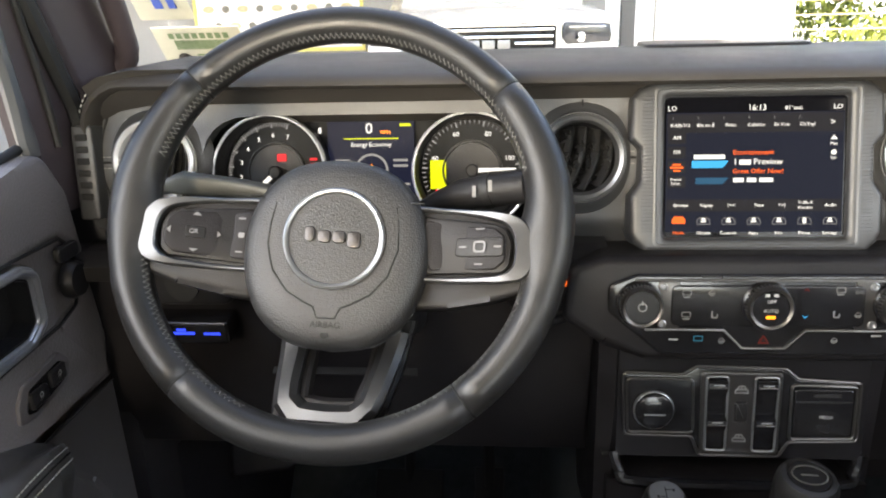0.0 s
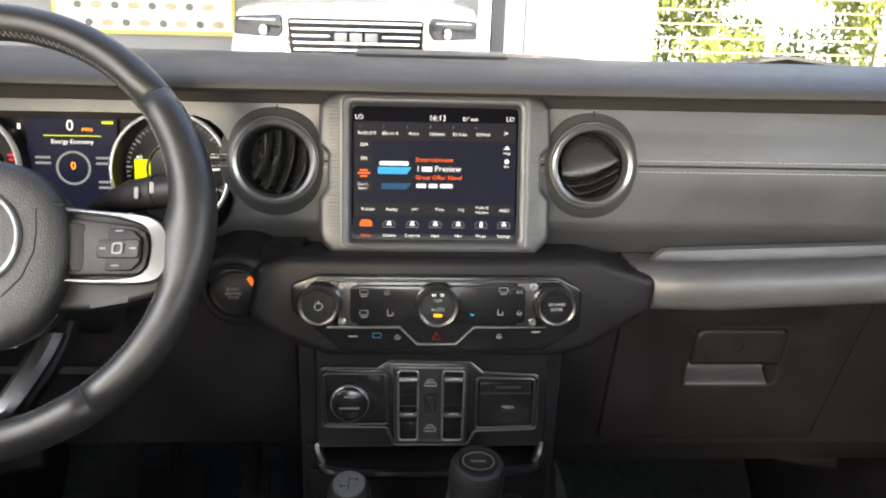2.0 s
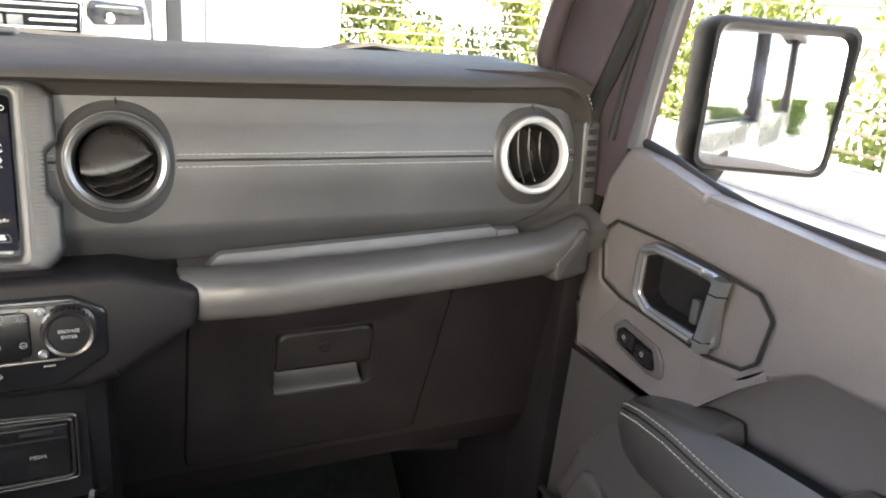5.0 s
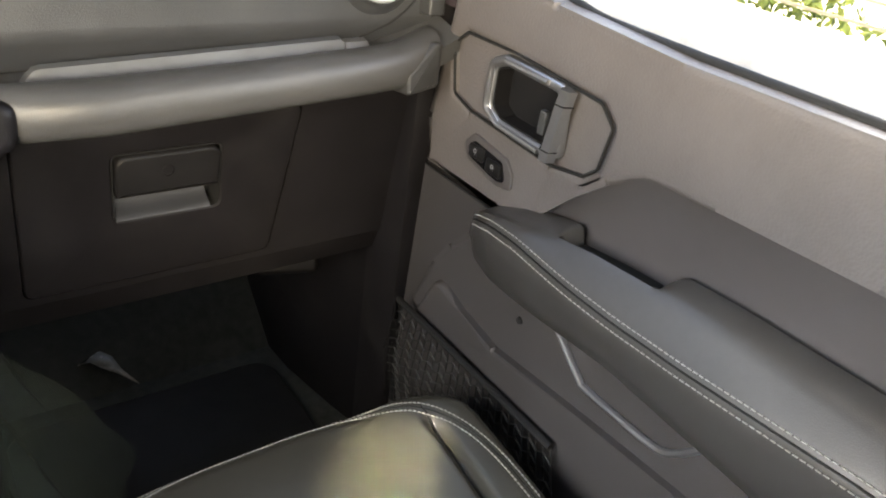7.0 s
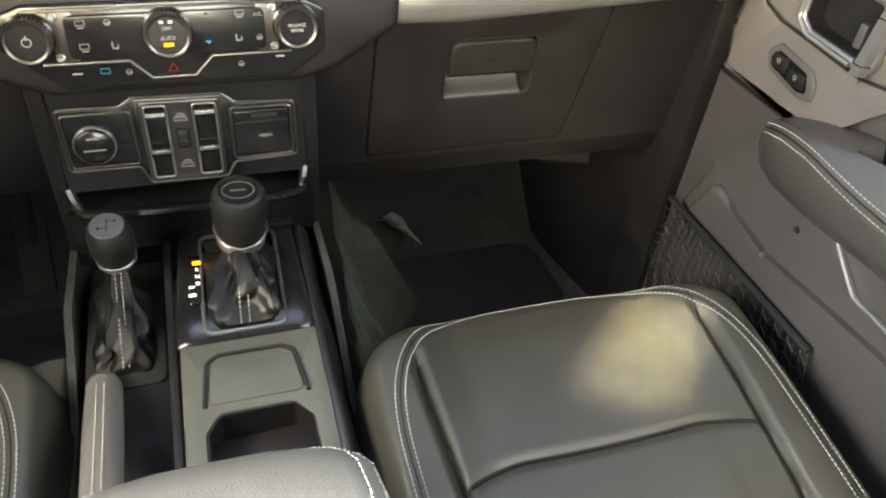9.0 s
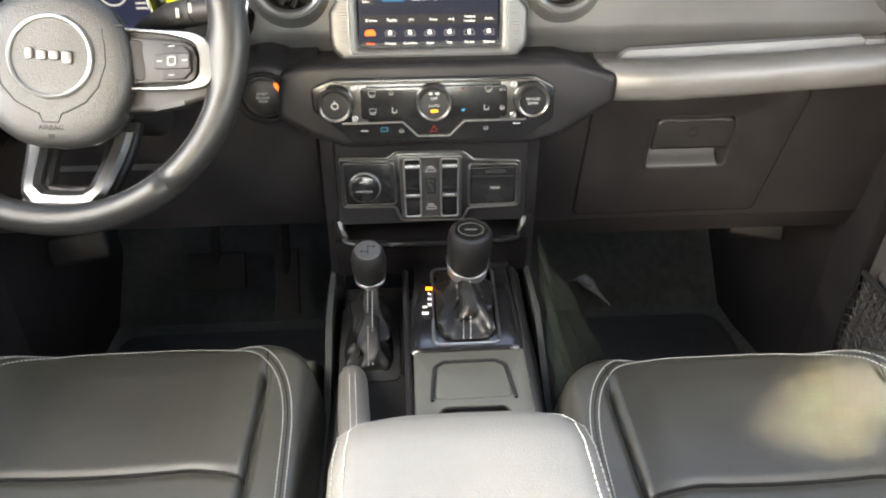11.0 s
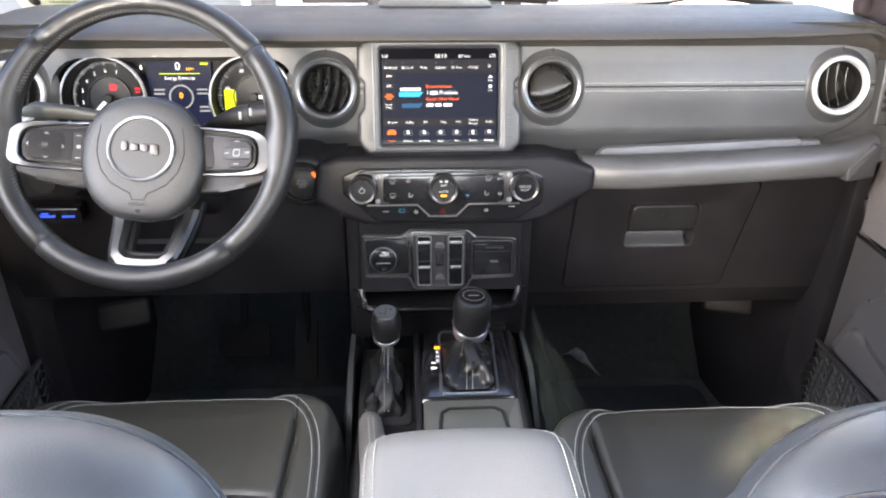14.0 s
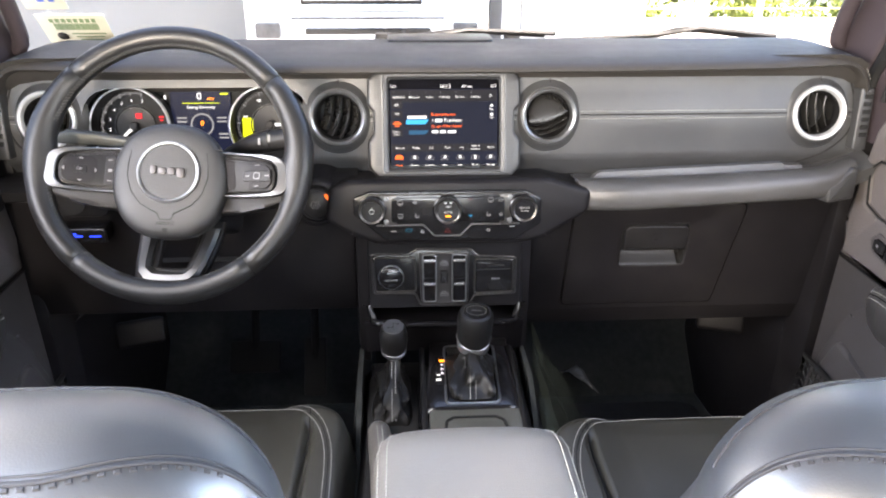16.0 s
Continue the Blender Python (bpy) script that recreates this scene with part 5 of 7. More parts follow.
# side spokes with silver trim and buttons
for s in (-1, 1):
    M2 = WM @ Matrix.Diagonal((s, 1, 1, 1))
    shell = rounded([(0.050, 0.024), (0.140, 0.015), (0.160, 0.008), (0.168, -0.004), (0.168, -0.030), (0.158, -0.047), (0.130, -0.056), (0.095, -0.062), (0.050, -0.066)], 0.008, 4)
    spoke = part("spoke", prism(shell, 0.024, on(M2, 0, 0, -0.006), 0.005, 3, shape=spoke_rise), PLASTIC, wheel)
    lip = [(0.058, 0.0205), (0.100, 0.0185), (0.138, 0.0140), (0.154, 0.0070), (0.1605, -0.006), (0.1615, -0.024), (0.156, -0.0370), (0.140, -0.0418), (0.110, -0.0425), (0.066, -0.0425)]
    brim = [(0.058, 0.0165), (0.100, 0.0145), (0.130, 0.0085), (0.1415, 0.0025), (0.1462, -0.008), (0.1465, -0.024), (0.143, -0.0315), (0.134, -0.0362), (0.110, -0.0380), (0.066, -0.0388)]
    part("spoke_trim", band(lip, brim, 0.008, on(M2, 0, 0, 0.0045), 0.0014, spoke_rise), SPOKE, spoke, "bright silver spoke trim", smooth=30)
    bed = rounded([(0.064, 0.013), (0.130, 0.006), (0.140, 0.001), (0.1445, -0.010), (0.143, -0.028), (0.137, -0.034), (0.070, -0.036)], 0.006, 3)
    pad = part("button_pad", prism(bed, 0.006, on(M2, 0, 0, 0.0005), 0.002, 2, shape=spoke_rise), PLASTIC, spoke)

    def key(name, poly, lift, material, bev=0.0015):
        return part(name, prism(poly, 0.005, on(M2, 0, 0, lift), bev, 3, shape=spoke_rise), material, pad)

    def print_on(name, bm_poly, material=GREY_PRINT, lift=0.0062):
        part(name, merge(*[prism(q, 0.0003, on(M2, 0, 0, lift), shape=spoke_rise) for q in bm_poly]), material, pad)

    if s < 0:
        key("arrow_pad", rounded([(0.098, 0.006), (0.130, 0.003), (0.1385, -0.004), (0.1395, -0.024), (0.132, -0.0315), (0.104, -0.0325), (0.0945, -0.026), (0.0935, -0.002)], 0.007, 4), 0.0050, LOW_PLASTIC)
        key("call_rocker", rounded([(0.071, 0.0085), (0.089, 0.0065), (0.0875, -0.012), (0.0905, -0.0325), (0.073, -0.0325)], 0.005, 4), 0.0050, LOW_PLASTIC)
        c = (0.1165, -0.0135)
        print_on("arrow_mark", [[(c[0] - 0.0032, 0.0005), (c[0] + 0.0032, 0.0005), (c[0], 0.0035)], [(c[0] - 0.0032, -0.0275), (c[0] + 0.0032, -0.0275), (c[0], -0.0302)], [(0.1345, -0.0105), (0.1345, -0.0165), (0.1372, -0.0135)], [(0.1000, -0.0105), (0.1000, -0.0165), (0.0973, -0.0135)]])
        key("ok_key", rounded(rect(c[0] - 0.0075, c[1] - 0.005, c[0] + 0.0075, c[1] + 0.005), 0.002), 0.0062, PLASTIC, 0.0008)
        words("OK", 0.0056, on(WM, -c[0], c[1], 0.0078), GREY_PRINT, pad)
        print_on("call_mark", [rounded(rect(0.0780, -0.0148, 0.0830, -0.0105), 0.001), rect(0.078, 0.001, 0.084, 0.0022), rect(0.078, -0.0275, 0.084, -0.0262)])
    else:
        key("cruise_rocker", rounded([(0.071, 0.0085), (0.088, 0.0065), (0.0905, -0.012), (0.0885, -0.0325), (0.078, -0.033)], 0.005, 4), 0.0050, LOW_PLASTIC)
        key("cruise_pad", rounded([(0.099, 0.005), (0.130, 0.002), (0.1385, -0.005), (0.1395, -0.024), (0.132, -0.0315), (0.104, -0.0325), (0.097, -0.026), (0.0955, -0.004)], 0.006, 4), 0.0045, LOW_PLASTIC)
        key("cruise_key", rounded(rect(0.099, -0.0215, 0.138, -0.0060), 0.004), 0.0062, PLASTIC, 0.001)
        print_on("key_mark", [rect(0.102, -0.0145, 0.108, -0.0130), rect(0.130, -0.0145, 0.136, -0.0130), rect(0.115, 0.0002, 0.122, 0.0014), rect(0.115, -0.0285, 0.122, -0.0272)], GREY_PRINT, 0.0078)
        part("cruise_mark", prism(rounded(rect(0.1135, -0.0185, 0.1235, -0.0090), 0.003), 0.0003, on(WM, 0, 0, 0.0080), holes=[rounded(rect(0.1150, -0.0170, 0.1220, -0.0105), 0.002)], shape=spoke_rise), GREY_PRINT, pad)


def low_rise(u, v):
    """The lower spoke slopes from behind the hub up to the rim."""
    return -0.046 + 0.034 * smooth(-0.085, -0.160, v)


low_out = [(-0.052, -0.082), (-0.0455, -0.135), (-0.0425, -0.150), (-0.031, -0.1635), (0, -0.1645), (0.031, -0.1635), (0.0435, -0.150), (0.049, -0.135), (0.0605, -0.082)]
low_in = [(-0.0285, -0.082), (-0.0265, -0.130), (-0.0250, -0.139), (-0.0170, -0.1455), (0.0, -0.146), (0.0195, -0.1455), (0.0270, -0.139), (0.0290, -0.130), (0.038, -0.082)]
lower = part("lower_spoke", band(low_out, low_in, 0.014, WM, 0.0055, low_rise, 5, False), SPOKE, wheel, "satin silver lower spoke", smooth=20)
part("spoke_back", band([(-0.056, -0.070), (-0.050, -0.120), (-0.046, -0.160), (0.0, -0.161), (0.046, -0.160), (0.056, -0.120), (0.064, -0.070)], [(-0.022, -0.074), (-0.020, -0.120), (-0.018, -0.140), (0.0, -0.141), (0.021, -0.140), (0.026, -0.120), (0.030, -0.074)], 0.016, on(WM, 0, 0, -0.013), 0.003, low_rise, 4, False), PLASTIC, lower)
for s in (-1, 1):
    part("cover_line", tube([hubM @ V((s * x * 0.99, y * 0.99, -0.024)) for x, y in ((0.066, -0.046), (0.055, -0.062), (0.036, -0.075), (0.012, -0.080), (0.0, -0.081))], 0.0010, 6), SATIN, hub)
# column shroud and stalks
axis = WM.to_3x3() @ V((0, 0, 1))
column = thing("steering_column", WC - axis * 0.15, "black steering column shroud", "steering column")
part("shroud", loft([[WC - axis * d + WM.to_3x3() @ V((p[0] * k + 0.004, p[1] * k - 0.02, 0)) for p in rounded(rect(-0.05, -0.05, 0.05, 0.05), 0.02, 4)] for d, k in ((0.03, 0.9), (0.06, 1.0), (0.16, 1.1), (0.20, 1.1))]), PLASTIC, column)
st = part("wiper_stalk", tube(spline([(-0.33, 0.68, 1.372), (-0.295, 0.668, 1.388), (-0.262, 0.655, 1.398), (-0.226, 0.645, 1.405)], 6), [0.006 + 0.009 * min(i / 8, 1) for i in range(19)], 14), PLASTIC, column)
part("stalk_ring", tube([(-0.262, 0.655, 1.398), (-0.255, 0.6525, 1.400)], 0.0158, 16), RUBBER, st)
part("stalk_mark", merge(*[mark(face_frame(x, 0.639, z, 0.3), 0, 0, 0.0035, 0.010, 0.0) for x, z in ((-0.272, 1.402), (-0.258, 1.407), (-0.244, 1.409), (-0.236, 1.410))]), GREY_PRINT, st)
# turn stalk in the paler deck plastic, for the light on its top
part("turn_stalk", loft([[V((x, 0.660 + dy, z + dz)) for dy, dz in rounded([(-0.009, -h), (0.009, -h), (0.009, h), (-0.009, h)], 0.004, 3)] for x, z, h in ((-0.44, 1.394, 0.005), (-0.50, 1.402, 0.009), (-0.545, 1.407, 0.010), (-0.560, 1.405, 0.006))]), DECK, column)


# ---- centre console ----
console = thing("center_console", (0.0, 0.3, FLOOR_Z), "black plastic centre console with cup holder", "console")
# long lower body
part("body", loft([[V((x, y, z)) for x, z in ((-0.138, FLOOR_Z), (-0.142, 0.93), (-0.130, 0.945), (0.100, 0.955), (0.118, 0.94), (0.132, FLOOR_Z))] for y in (-0.30, 0.10, 0.42, 0.74)]), LOW_PLASTIC, console)


def deck_z(y):
    return 0.985 + (y - 0.40) * 0.11


cup_hole = rounded([(-0.014, 0.30), (0.088, 0.30), (0.088, 0.432), (0.072, 0.452), (0.000, 0.452), (-0.014, 0.432)], 0.010, 4)
boot_hole = rounded([(-0.006, 0.546), (0.078, 0.546), (0.082, 0.690), (-0.002, 0.690)], 0.010, 4)
deck_poly = rounded([(-0.036, 0.10), (0.106, 0.10), (0.108, 0.540), (-0.033, 0.540)], 0.004, 4)
rear_poly = rounded([(-0.0325, 0.5402), (0.1075, 0.5402), (0.107, 0.60), (0.104, 0.712), (-0.026, 0.712), (-0.032, 0.60)], 0.004, 4)
part("deck", prism(deck_poly, 0.05, Matrix(((1, 0, 0, 0), (0, 1, 0, 0), (0, 0.11, 1, 0.941), (0, 0, 0, 1))), 0.003, 2, holes=[cup_hole]), DECK, console, "dark grey console deck")
part("deck_rear", prism(rear_poly, 0.05, Matrix(((1, 0, 0, 0), (0, 1, 0, 0), (0, 0.11, 1, 0.941), (0, 0, 0, 1))), 0.004, 3, holes=[boot_hole]), LOW_PLASTIC, console)
SH = Matrix(((1, 0, 0, 0), (0, 1, 0, 0), (0, 0.11, 1, 0.941), (0, 0, 0, 1)))
part("cup_well", merge(rim(cup_hole, 0.002, 0.075, on(SH, 0, 0, -0.002), 0), prism(cup_hole, 0.003, on(SH, 0, 0, -0.075))), STACK, console)
part("cup_stop", box((0.038, 0.405, 0.93), (0.014, 0.010, 0.02), 0.003), PLASTIC, console)
part("plate_lip", tube([on(SH, u, v, 0.0015).translation for u, v in rounded([(-0.014, 0.455), (-0.008, 0.512), (0.004, 0.520), (0.068, 0.520), (0.080, 0.512), (0.088, 0.455)], 0.008, 4)[3:-3]], 0.0022, 8), MATTE, console)
part("inset_plate", prism(rounded([(-0.010, 0.462), (0.084, 0.462), (0.078, 0.512), (-0.004, 0.512)], 0.008, 4), 0.003, on(SH, 0, 0, 0.0015), 0.001), DECK, console)
for x in (-0.040, 0.111):
    part("deck_rail", tube([(x, y, deck_z(y) - 0.006) for y in (0.11, 0.4, 0.60, 0.70)], 0.0045, 8), DARK_CHROME if x > 0 else PLASTIC, console)
part("side_trim", loft([[V((x, y, z)) for x, z in ((0.104, deck_z(y) - 0.030), (0.110, deck_z(y) - 0.010), (0.118, deck_z(y) - 0.014), (0.136, 0.925 + 0.05 * smooth(0.5, 0.7, y)), (0.120, 0.90))] for y in (0.05, 0.30, 0.50, 0.60, 0.715)]), PLASTIC, console)
pod = []
for y, x0, x1, h in ((0.537, -0.040, 0.109, -0.004), (0.539, -0.043, 0.110, 0.001), (0.543, -0.045, 0.111, 0.0035), (0.60, -0.044, 0.111, 0.0035), (0.64, -0.039, 0.110, 0.0035), (0.672, -0.027, 0.108, 0.001), (0.694, -0.014, 0.106, -0.006), (0.716, 0.000, 0.102, -0.022)):
    zt = 0.941 + 0.11 * y + h
    pod.append([V((x, y, z)) for x, z in ((x0 - 0.006, zt - 0.060), (x0 - 0.003, zt - 0.026), (x0 + 0.004, zt - 0.011), (x0 + 0.014, zt - 0.003), (x0 + 0.028, zt), (lerp(x0, x1, 0.5), zt), (x1 - 0.022, zt), (x1 - 0.010, zt - 0.002), (x1 - 0.002, zt - 0.009), (x1 + 0.002, zt - 0.022), (x1 + 0.003, zt - 0.040))])
part("shifter_pod", loft(pod), GLOSS, console, "gloss black shifter surround", smooth=60)
part("front_trim", box((0.092, 0.700, 1.022), (0.030, 0.014, 0.012), 0.004), DARK_CHROME, console)
part("left_deck", prism(rounded([(-0.138, 0.10), (-0.046, 0.10), (-0.040, 0.712), (-0.128, 0.712)], 0.006), 0.03, Matrix(((1, 0, 0, 0), (0, 1, 0, 0), (0, 0.10, 1, 0.908), (0, 0, 0, 1))), 0.005), PLASTIC, console)
part("brake_slot", prism(rounded([(-0.080, 0.37), (-0.052, 0.37), (-0.052, 0.455), (-0.080, 0.455)], 0.006), 0.003, Matrix(((1, 0, 0, 0), (0, 1, 0, 0), (0, 0.10, 1, 0.9105), (0, 0, 0, 1)))), MATTE, console)
for s, x in ((-1, -0.140), (1, 0.134)):
    part("carpet_side", loft([[V((x + s * d, y, z)) for d, z in ((0.0, 0.93 + (0.07 if y > 0.6 else 0)), (0.008, 0.93 + (0.07 if y > 0.6 else 0)), (0.05, FLOOR_Z), (0.0, FLOOR_Z))] for y in (0.0, 0.5, 0.62, 0.85, 1.25)]), CARPET, console)


def shift_boot(name, x, y, x1, z0, w, d, top, z1, r1, parent, folds=5):
    """A slack leather boot from a framed foot up to the lever."""
    rings = []
    n = 64
    rnd = random.Random(x)
    ph = [rnd.uniform(0, 6.28) for _ in range(4)]
    for i in range(23):
        t = i / 22
        k = 1 - smooth(0.0, 0.95, t) * 0.98
        cx, cy = lerp(x, x1, t), lerp(y, top, t)
        pinch = 1.0 if parent is shifter else 1 - 0.42 * math.exp(-((t - 0.24) / 0.10) ** 2) - 0.30 * math.exp(-((t - 0.62) / 0.10) ** 2)
        z = lerp(z0, z1, t ** 0.9)
        ring = []
        for j in range(n):
            a = 2 * math.pi * j / n
            sx = w * math.copysign(abs(math.cos(a)) ** 0.45, math.cos(a))
            sy = d * math.copysign(abs(math.sin(a)) ** 0.45, math.sin(a))
            wr = 1 + math.sin(math.pi * min(t * 1.15, 1)) * (0.22 * math.sin(folds * a + ph[0] + 7 * t) + 0.13 * math.sin(9 * a + ph[1] - 12 * t) + 0.06 * math.sin(15 * a + ph[3] + 9 * t)) 
            ring.append(V((cx + (r1 * math.cos(a) * (1 - k) + sx * k) * wr * pinch, cy + (r1 * math.sin(a) * (1 - k) + sy * k) * wr, z + 0.006 * math.sin(3 * a + ph[2] + 6 * t) * math.sin(math.pi * t))))
        rings.append(ring)
    return part(name, loft(rings), BOOT if parent is shifter else BOOT_DARK, parent, smooth=70)


shifter = thing("gear_shifter", (0.038, 0.61, 1.0), "automatic gear shifter with a black knob and leather boot", "gear shifter")
part("boot_frame", tube([on(SH, u, v, 0.0045).translation for u, v in boot_hole], 0.0024, 8, closed=True), SATIN, shifter, "silver boot frame")
bt = shift_boot("boot", 0.037, 0.616, 0.043, 1.0095, 0.038, 0.066, 0.648, 1.056, 0.013, shifter)
for dx in (-0.0045, 0.0045):
    part("stitching", stitches(spline([(0.036 + dx, 0.550, 1.0095), (0.037 + dx, 0.564, 1.022), (0.039 + dx, 0.590, 1.035), (0.041 + dx, 0.618, 1.047), (0.043 + dx, 0.634, 1.056)], 6), (0, -0.6, 0.8), 0.0052, (0.0040, 0.0013, 0.0016)), THREAD, bt)
part("lever", tube([(0.041, 0.64, 1.0), (0.044, 0.648, 1.06)], 0.008, 12), MATTE, shifter)
KM = Matrix.Translation((0.044, 0.650, 1.042)) @ pose(0, 0, 0, 10, 2, 0)
kn = part("knob", lathe([(0.010, 0.0), (0.0225, 0.004), (0.0262, 0.012), (0.0285, 0.040), (0.0295, 0.060), (0.0285, 0.071), (0.0255, 0.077), (0.021, 0.0785), (0.0205, 0.0775), (0, 0.0775)], KM, 36), WHEEL_SKIN, shifter)
part("collar", lathe([(0.0225, 0.001), (0.0262, 0.003), (0.0272, 0.010), (0.0275, 0.016), (0.0262, 0.017)], KM, 36), HANDLE, kn, "silver collar")
part("knob_line", tube([KM @ V((0.0285 * math.cos(a), 0.0285 * math.sin(a), 0.018 + 0.007 * abs(math.cos(a)) ** 2)) for a in [2 * math.pi * i / 40 for i in range(40)]], 0.0011, 6, closed=True), SATIN, kn)
part("cap", lathe([(0.0205, 0.077), (0.0195, 0.0792), (0, 0.0795)], KM, 32), GLOSS, kn)
part("cap_mark", merge(rim(ring_pts(0, 0, 0.017, 0.013, n=24), 0.0012, 0.0004, on(KM, 0, 0, 0.0800), 0), mark(KM, 0, 0, 0.016, 0.002, 0.0796)), DECK, kn)
IND = on(SH, -0.010, 0.625, 0.0055)
ind = part("gear_indicator", prism(rounded(rect(-0.009, -0.036, 0.009, 0.036), 0.004), 0.008, on(IND, 0, 0, 0.001), 0.002), GLOSS, shifter)
part("park_lamp", mark(IND, 0.002, 0.0235, 0.0085, 0.0055, 0.0016), LIT_AMBER, ind)
for i, s in enumerate("RND"):
    words(s, 0.0070, on(IND, 0.002, 0.0125 - i * 0.0105, 0.0018), glow("lit white gear " + s, (0.8, 0.75, 0.9), 1.2), ind, "gear_letter")
part("manual_mark", merge(mark(IND, -0.005, -0.012, 0.006, 0.0025, 0.0016), mark(IND, -0.005, -0.024, 0.008, 0.004, 0.0016)), LIT_WHITE, ind)

transfer = thing("transfer_lever", (-0.088, 0.60, 0.965), "four-wheel-drive lever with a round black knob and leather boot", "lever")
b4 = shift_boot("boot", -0.090, 0.600, -0.087, 0.962, 0.033, 0.056, 0.645, 1.036, 0.010, transfer, 4)
part("boot_foot", prism(rounded(rect(-0.130, 0.530, -0.050, 0.668), 0.012), 0.004, Matrix(((1, 0, 0, 0), (0, 1, 0, 0), (0, 0.10, 1, 0.9115), (0, 0, 0, 1))), 0.001), MATTE, transfer)
for dx in (-0.003, 0.003):
    part("stitching", stitches(spline([(-0.088 + dx, 0.545, 0.976), (-0.088 + dx, 0.575, 0.995), (-0.088 + dx, 0.610, 1.018), (-0.087 + dx, 0.632, 1.040)], 6), (0, -0.7, 0.7), 0.0050, (0.0038, 0.0012, 0.0014)), THREAD, b4)
TM = Matrix.Translation((-0.087, 0.648, 1.036)) @ pose(0, 0, 0, 12, 0, 0)
kn4 = part("knob", lathe([(0.008, -0.002), (0.016, 0.001), (0.0200, 0.010), (0.0228, 0.028), (0.0228, 0.044), (0.0205, 0.055), (0.0165, 0.060), (0, 0.060)], TM, 32), WHEEL_SKIN, transfer)
part("collar", lathe([(0.017, 0.001), (0.0205, 0.006), (0.0212, 0.011), (0.0200, 0.0125)], TM, 32), HANDLE, kn4, "silver collar")
part("cap", lathe([(0.0175, 0.0585), (0.0165, 0.0612), (0, 0.0615)], TM, 32), SATIN, kn4, "etched metal cap with shift pattern")
part("shift_pattern", merge(mark(TM, 0, 0.0, 0.0008, 0.018, 0.0617), mark(TM, 0.003, 0.005, 0.006, 0.0008, 0.0617), mark(TM, -0.003, -0.004, 0.006, 0.0008, 0.0617), mark(TM, 0.008, 0.0045, 0.0022, 0.003, 0.0617), mark(TM, -0.008, -0.004, 0.0022, 0.003, 0.0617)), MATTE, kn4)

brake = thing("hand_brake", (-0.105, 0.46, 0.95), "leather wrapped hand brake lever with light twin stitching", "hand brake")
bp = [(-0.112, 0.536, 0.966), (-0.110, 0.520, 0.970), (-0.106, 0.46, 0.985), (-0.102, 0.40, 1.000), (-0.098, 0.30, 1.015)]
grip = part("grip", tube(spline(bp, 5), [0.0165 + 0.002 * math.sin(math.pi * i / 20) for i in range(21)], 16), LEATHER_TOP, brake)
part("release_cap", tube([(-0.1125, 0.541, 0.965), (-0.112, 0.533, 0.967)], [0.0150, 0.0172], 16), SATIN, grip, "silver end cap")
for dx in (-0.0035, 0.0035):
    part("stitching", stitches([V(p) + V((dx, 0, 0.0178)) for p in spline(bp[1:], 5)], (0, 0, 1), 0.0052, (0.0042, 0.0014, 0.0014)), THREAD, grip)

arm = thing("armrest", (0, 0.05, 1.05), "padded grey-black console armrest lid with light stitching", "armrest")


def arm_edge(y):
    """Half width and top height of the lid at y: rounded off towards the front."""
    d = max(1 - (0.278 - y) / 0.080, 0)
    return 0.102 - 0.045 * d ** 3.0, 1.204 - 0.055 * d ** 2.2


ys = [0.278, 0.277, 0.274, 0.269, 0.262, 0.253, 0.242, 0.227, 0.202, 0.16, 0.10, 0.0, -0.1, -0.22]
rings = []
for y in ys:
    w, top = arm_edge(y)
    rings.append([V((-w, y, 1.105)), V((-w - 0.001, y, top - 0.022)), V((-w + 0.004, y, top - 0.010)), V((-w + 0.011, y, top - 0.004)), V((-w + 0.022, y, top)), V((-w * 0.5, y, top + 0.003)), V((0, y, top + 0.004)), V((w * 0.5, y, top + 0.003)), V((w - 0.022, y, top)), V((w - 0.011, y, top - 0.004)), V((w - 0.004, y, top - 0.010)), V((w + 0.001, y, top - 0.022)), V((w, y, 1.105))])
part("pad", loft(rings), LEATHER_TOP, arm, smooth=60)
for s in (-1, 1):
    for o, dz in ((0.0035, 0.0100), (0.0125, 0.0030)):
        line = [V((s * (arm_edge(y)[0] - o), y, arm_edge(y)[1] - dz)) for y in ys[1:]]
        part("stitching", stitches(line, (s * 0.6, 0, 0.8), 0.0056, (0.0042, 0.0013, 0.0009)), THREAD, arm)
part("bin", loft([[V((x, y, z)) for x, z in ((-0.098, 0.92), (-0.097, 1.110), (0.097, 1.110), (0.098, 0.92))] for y in (-0.24, 0.270)]), LOW_PLASTIC, arm)


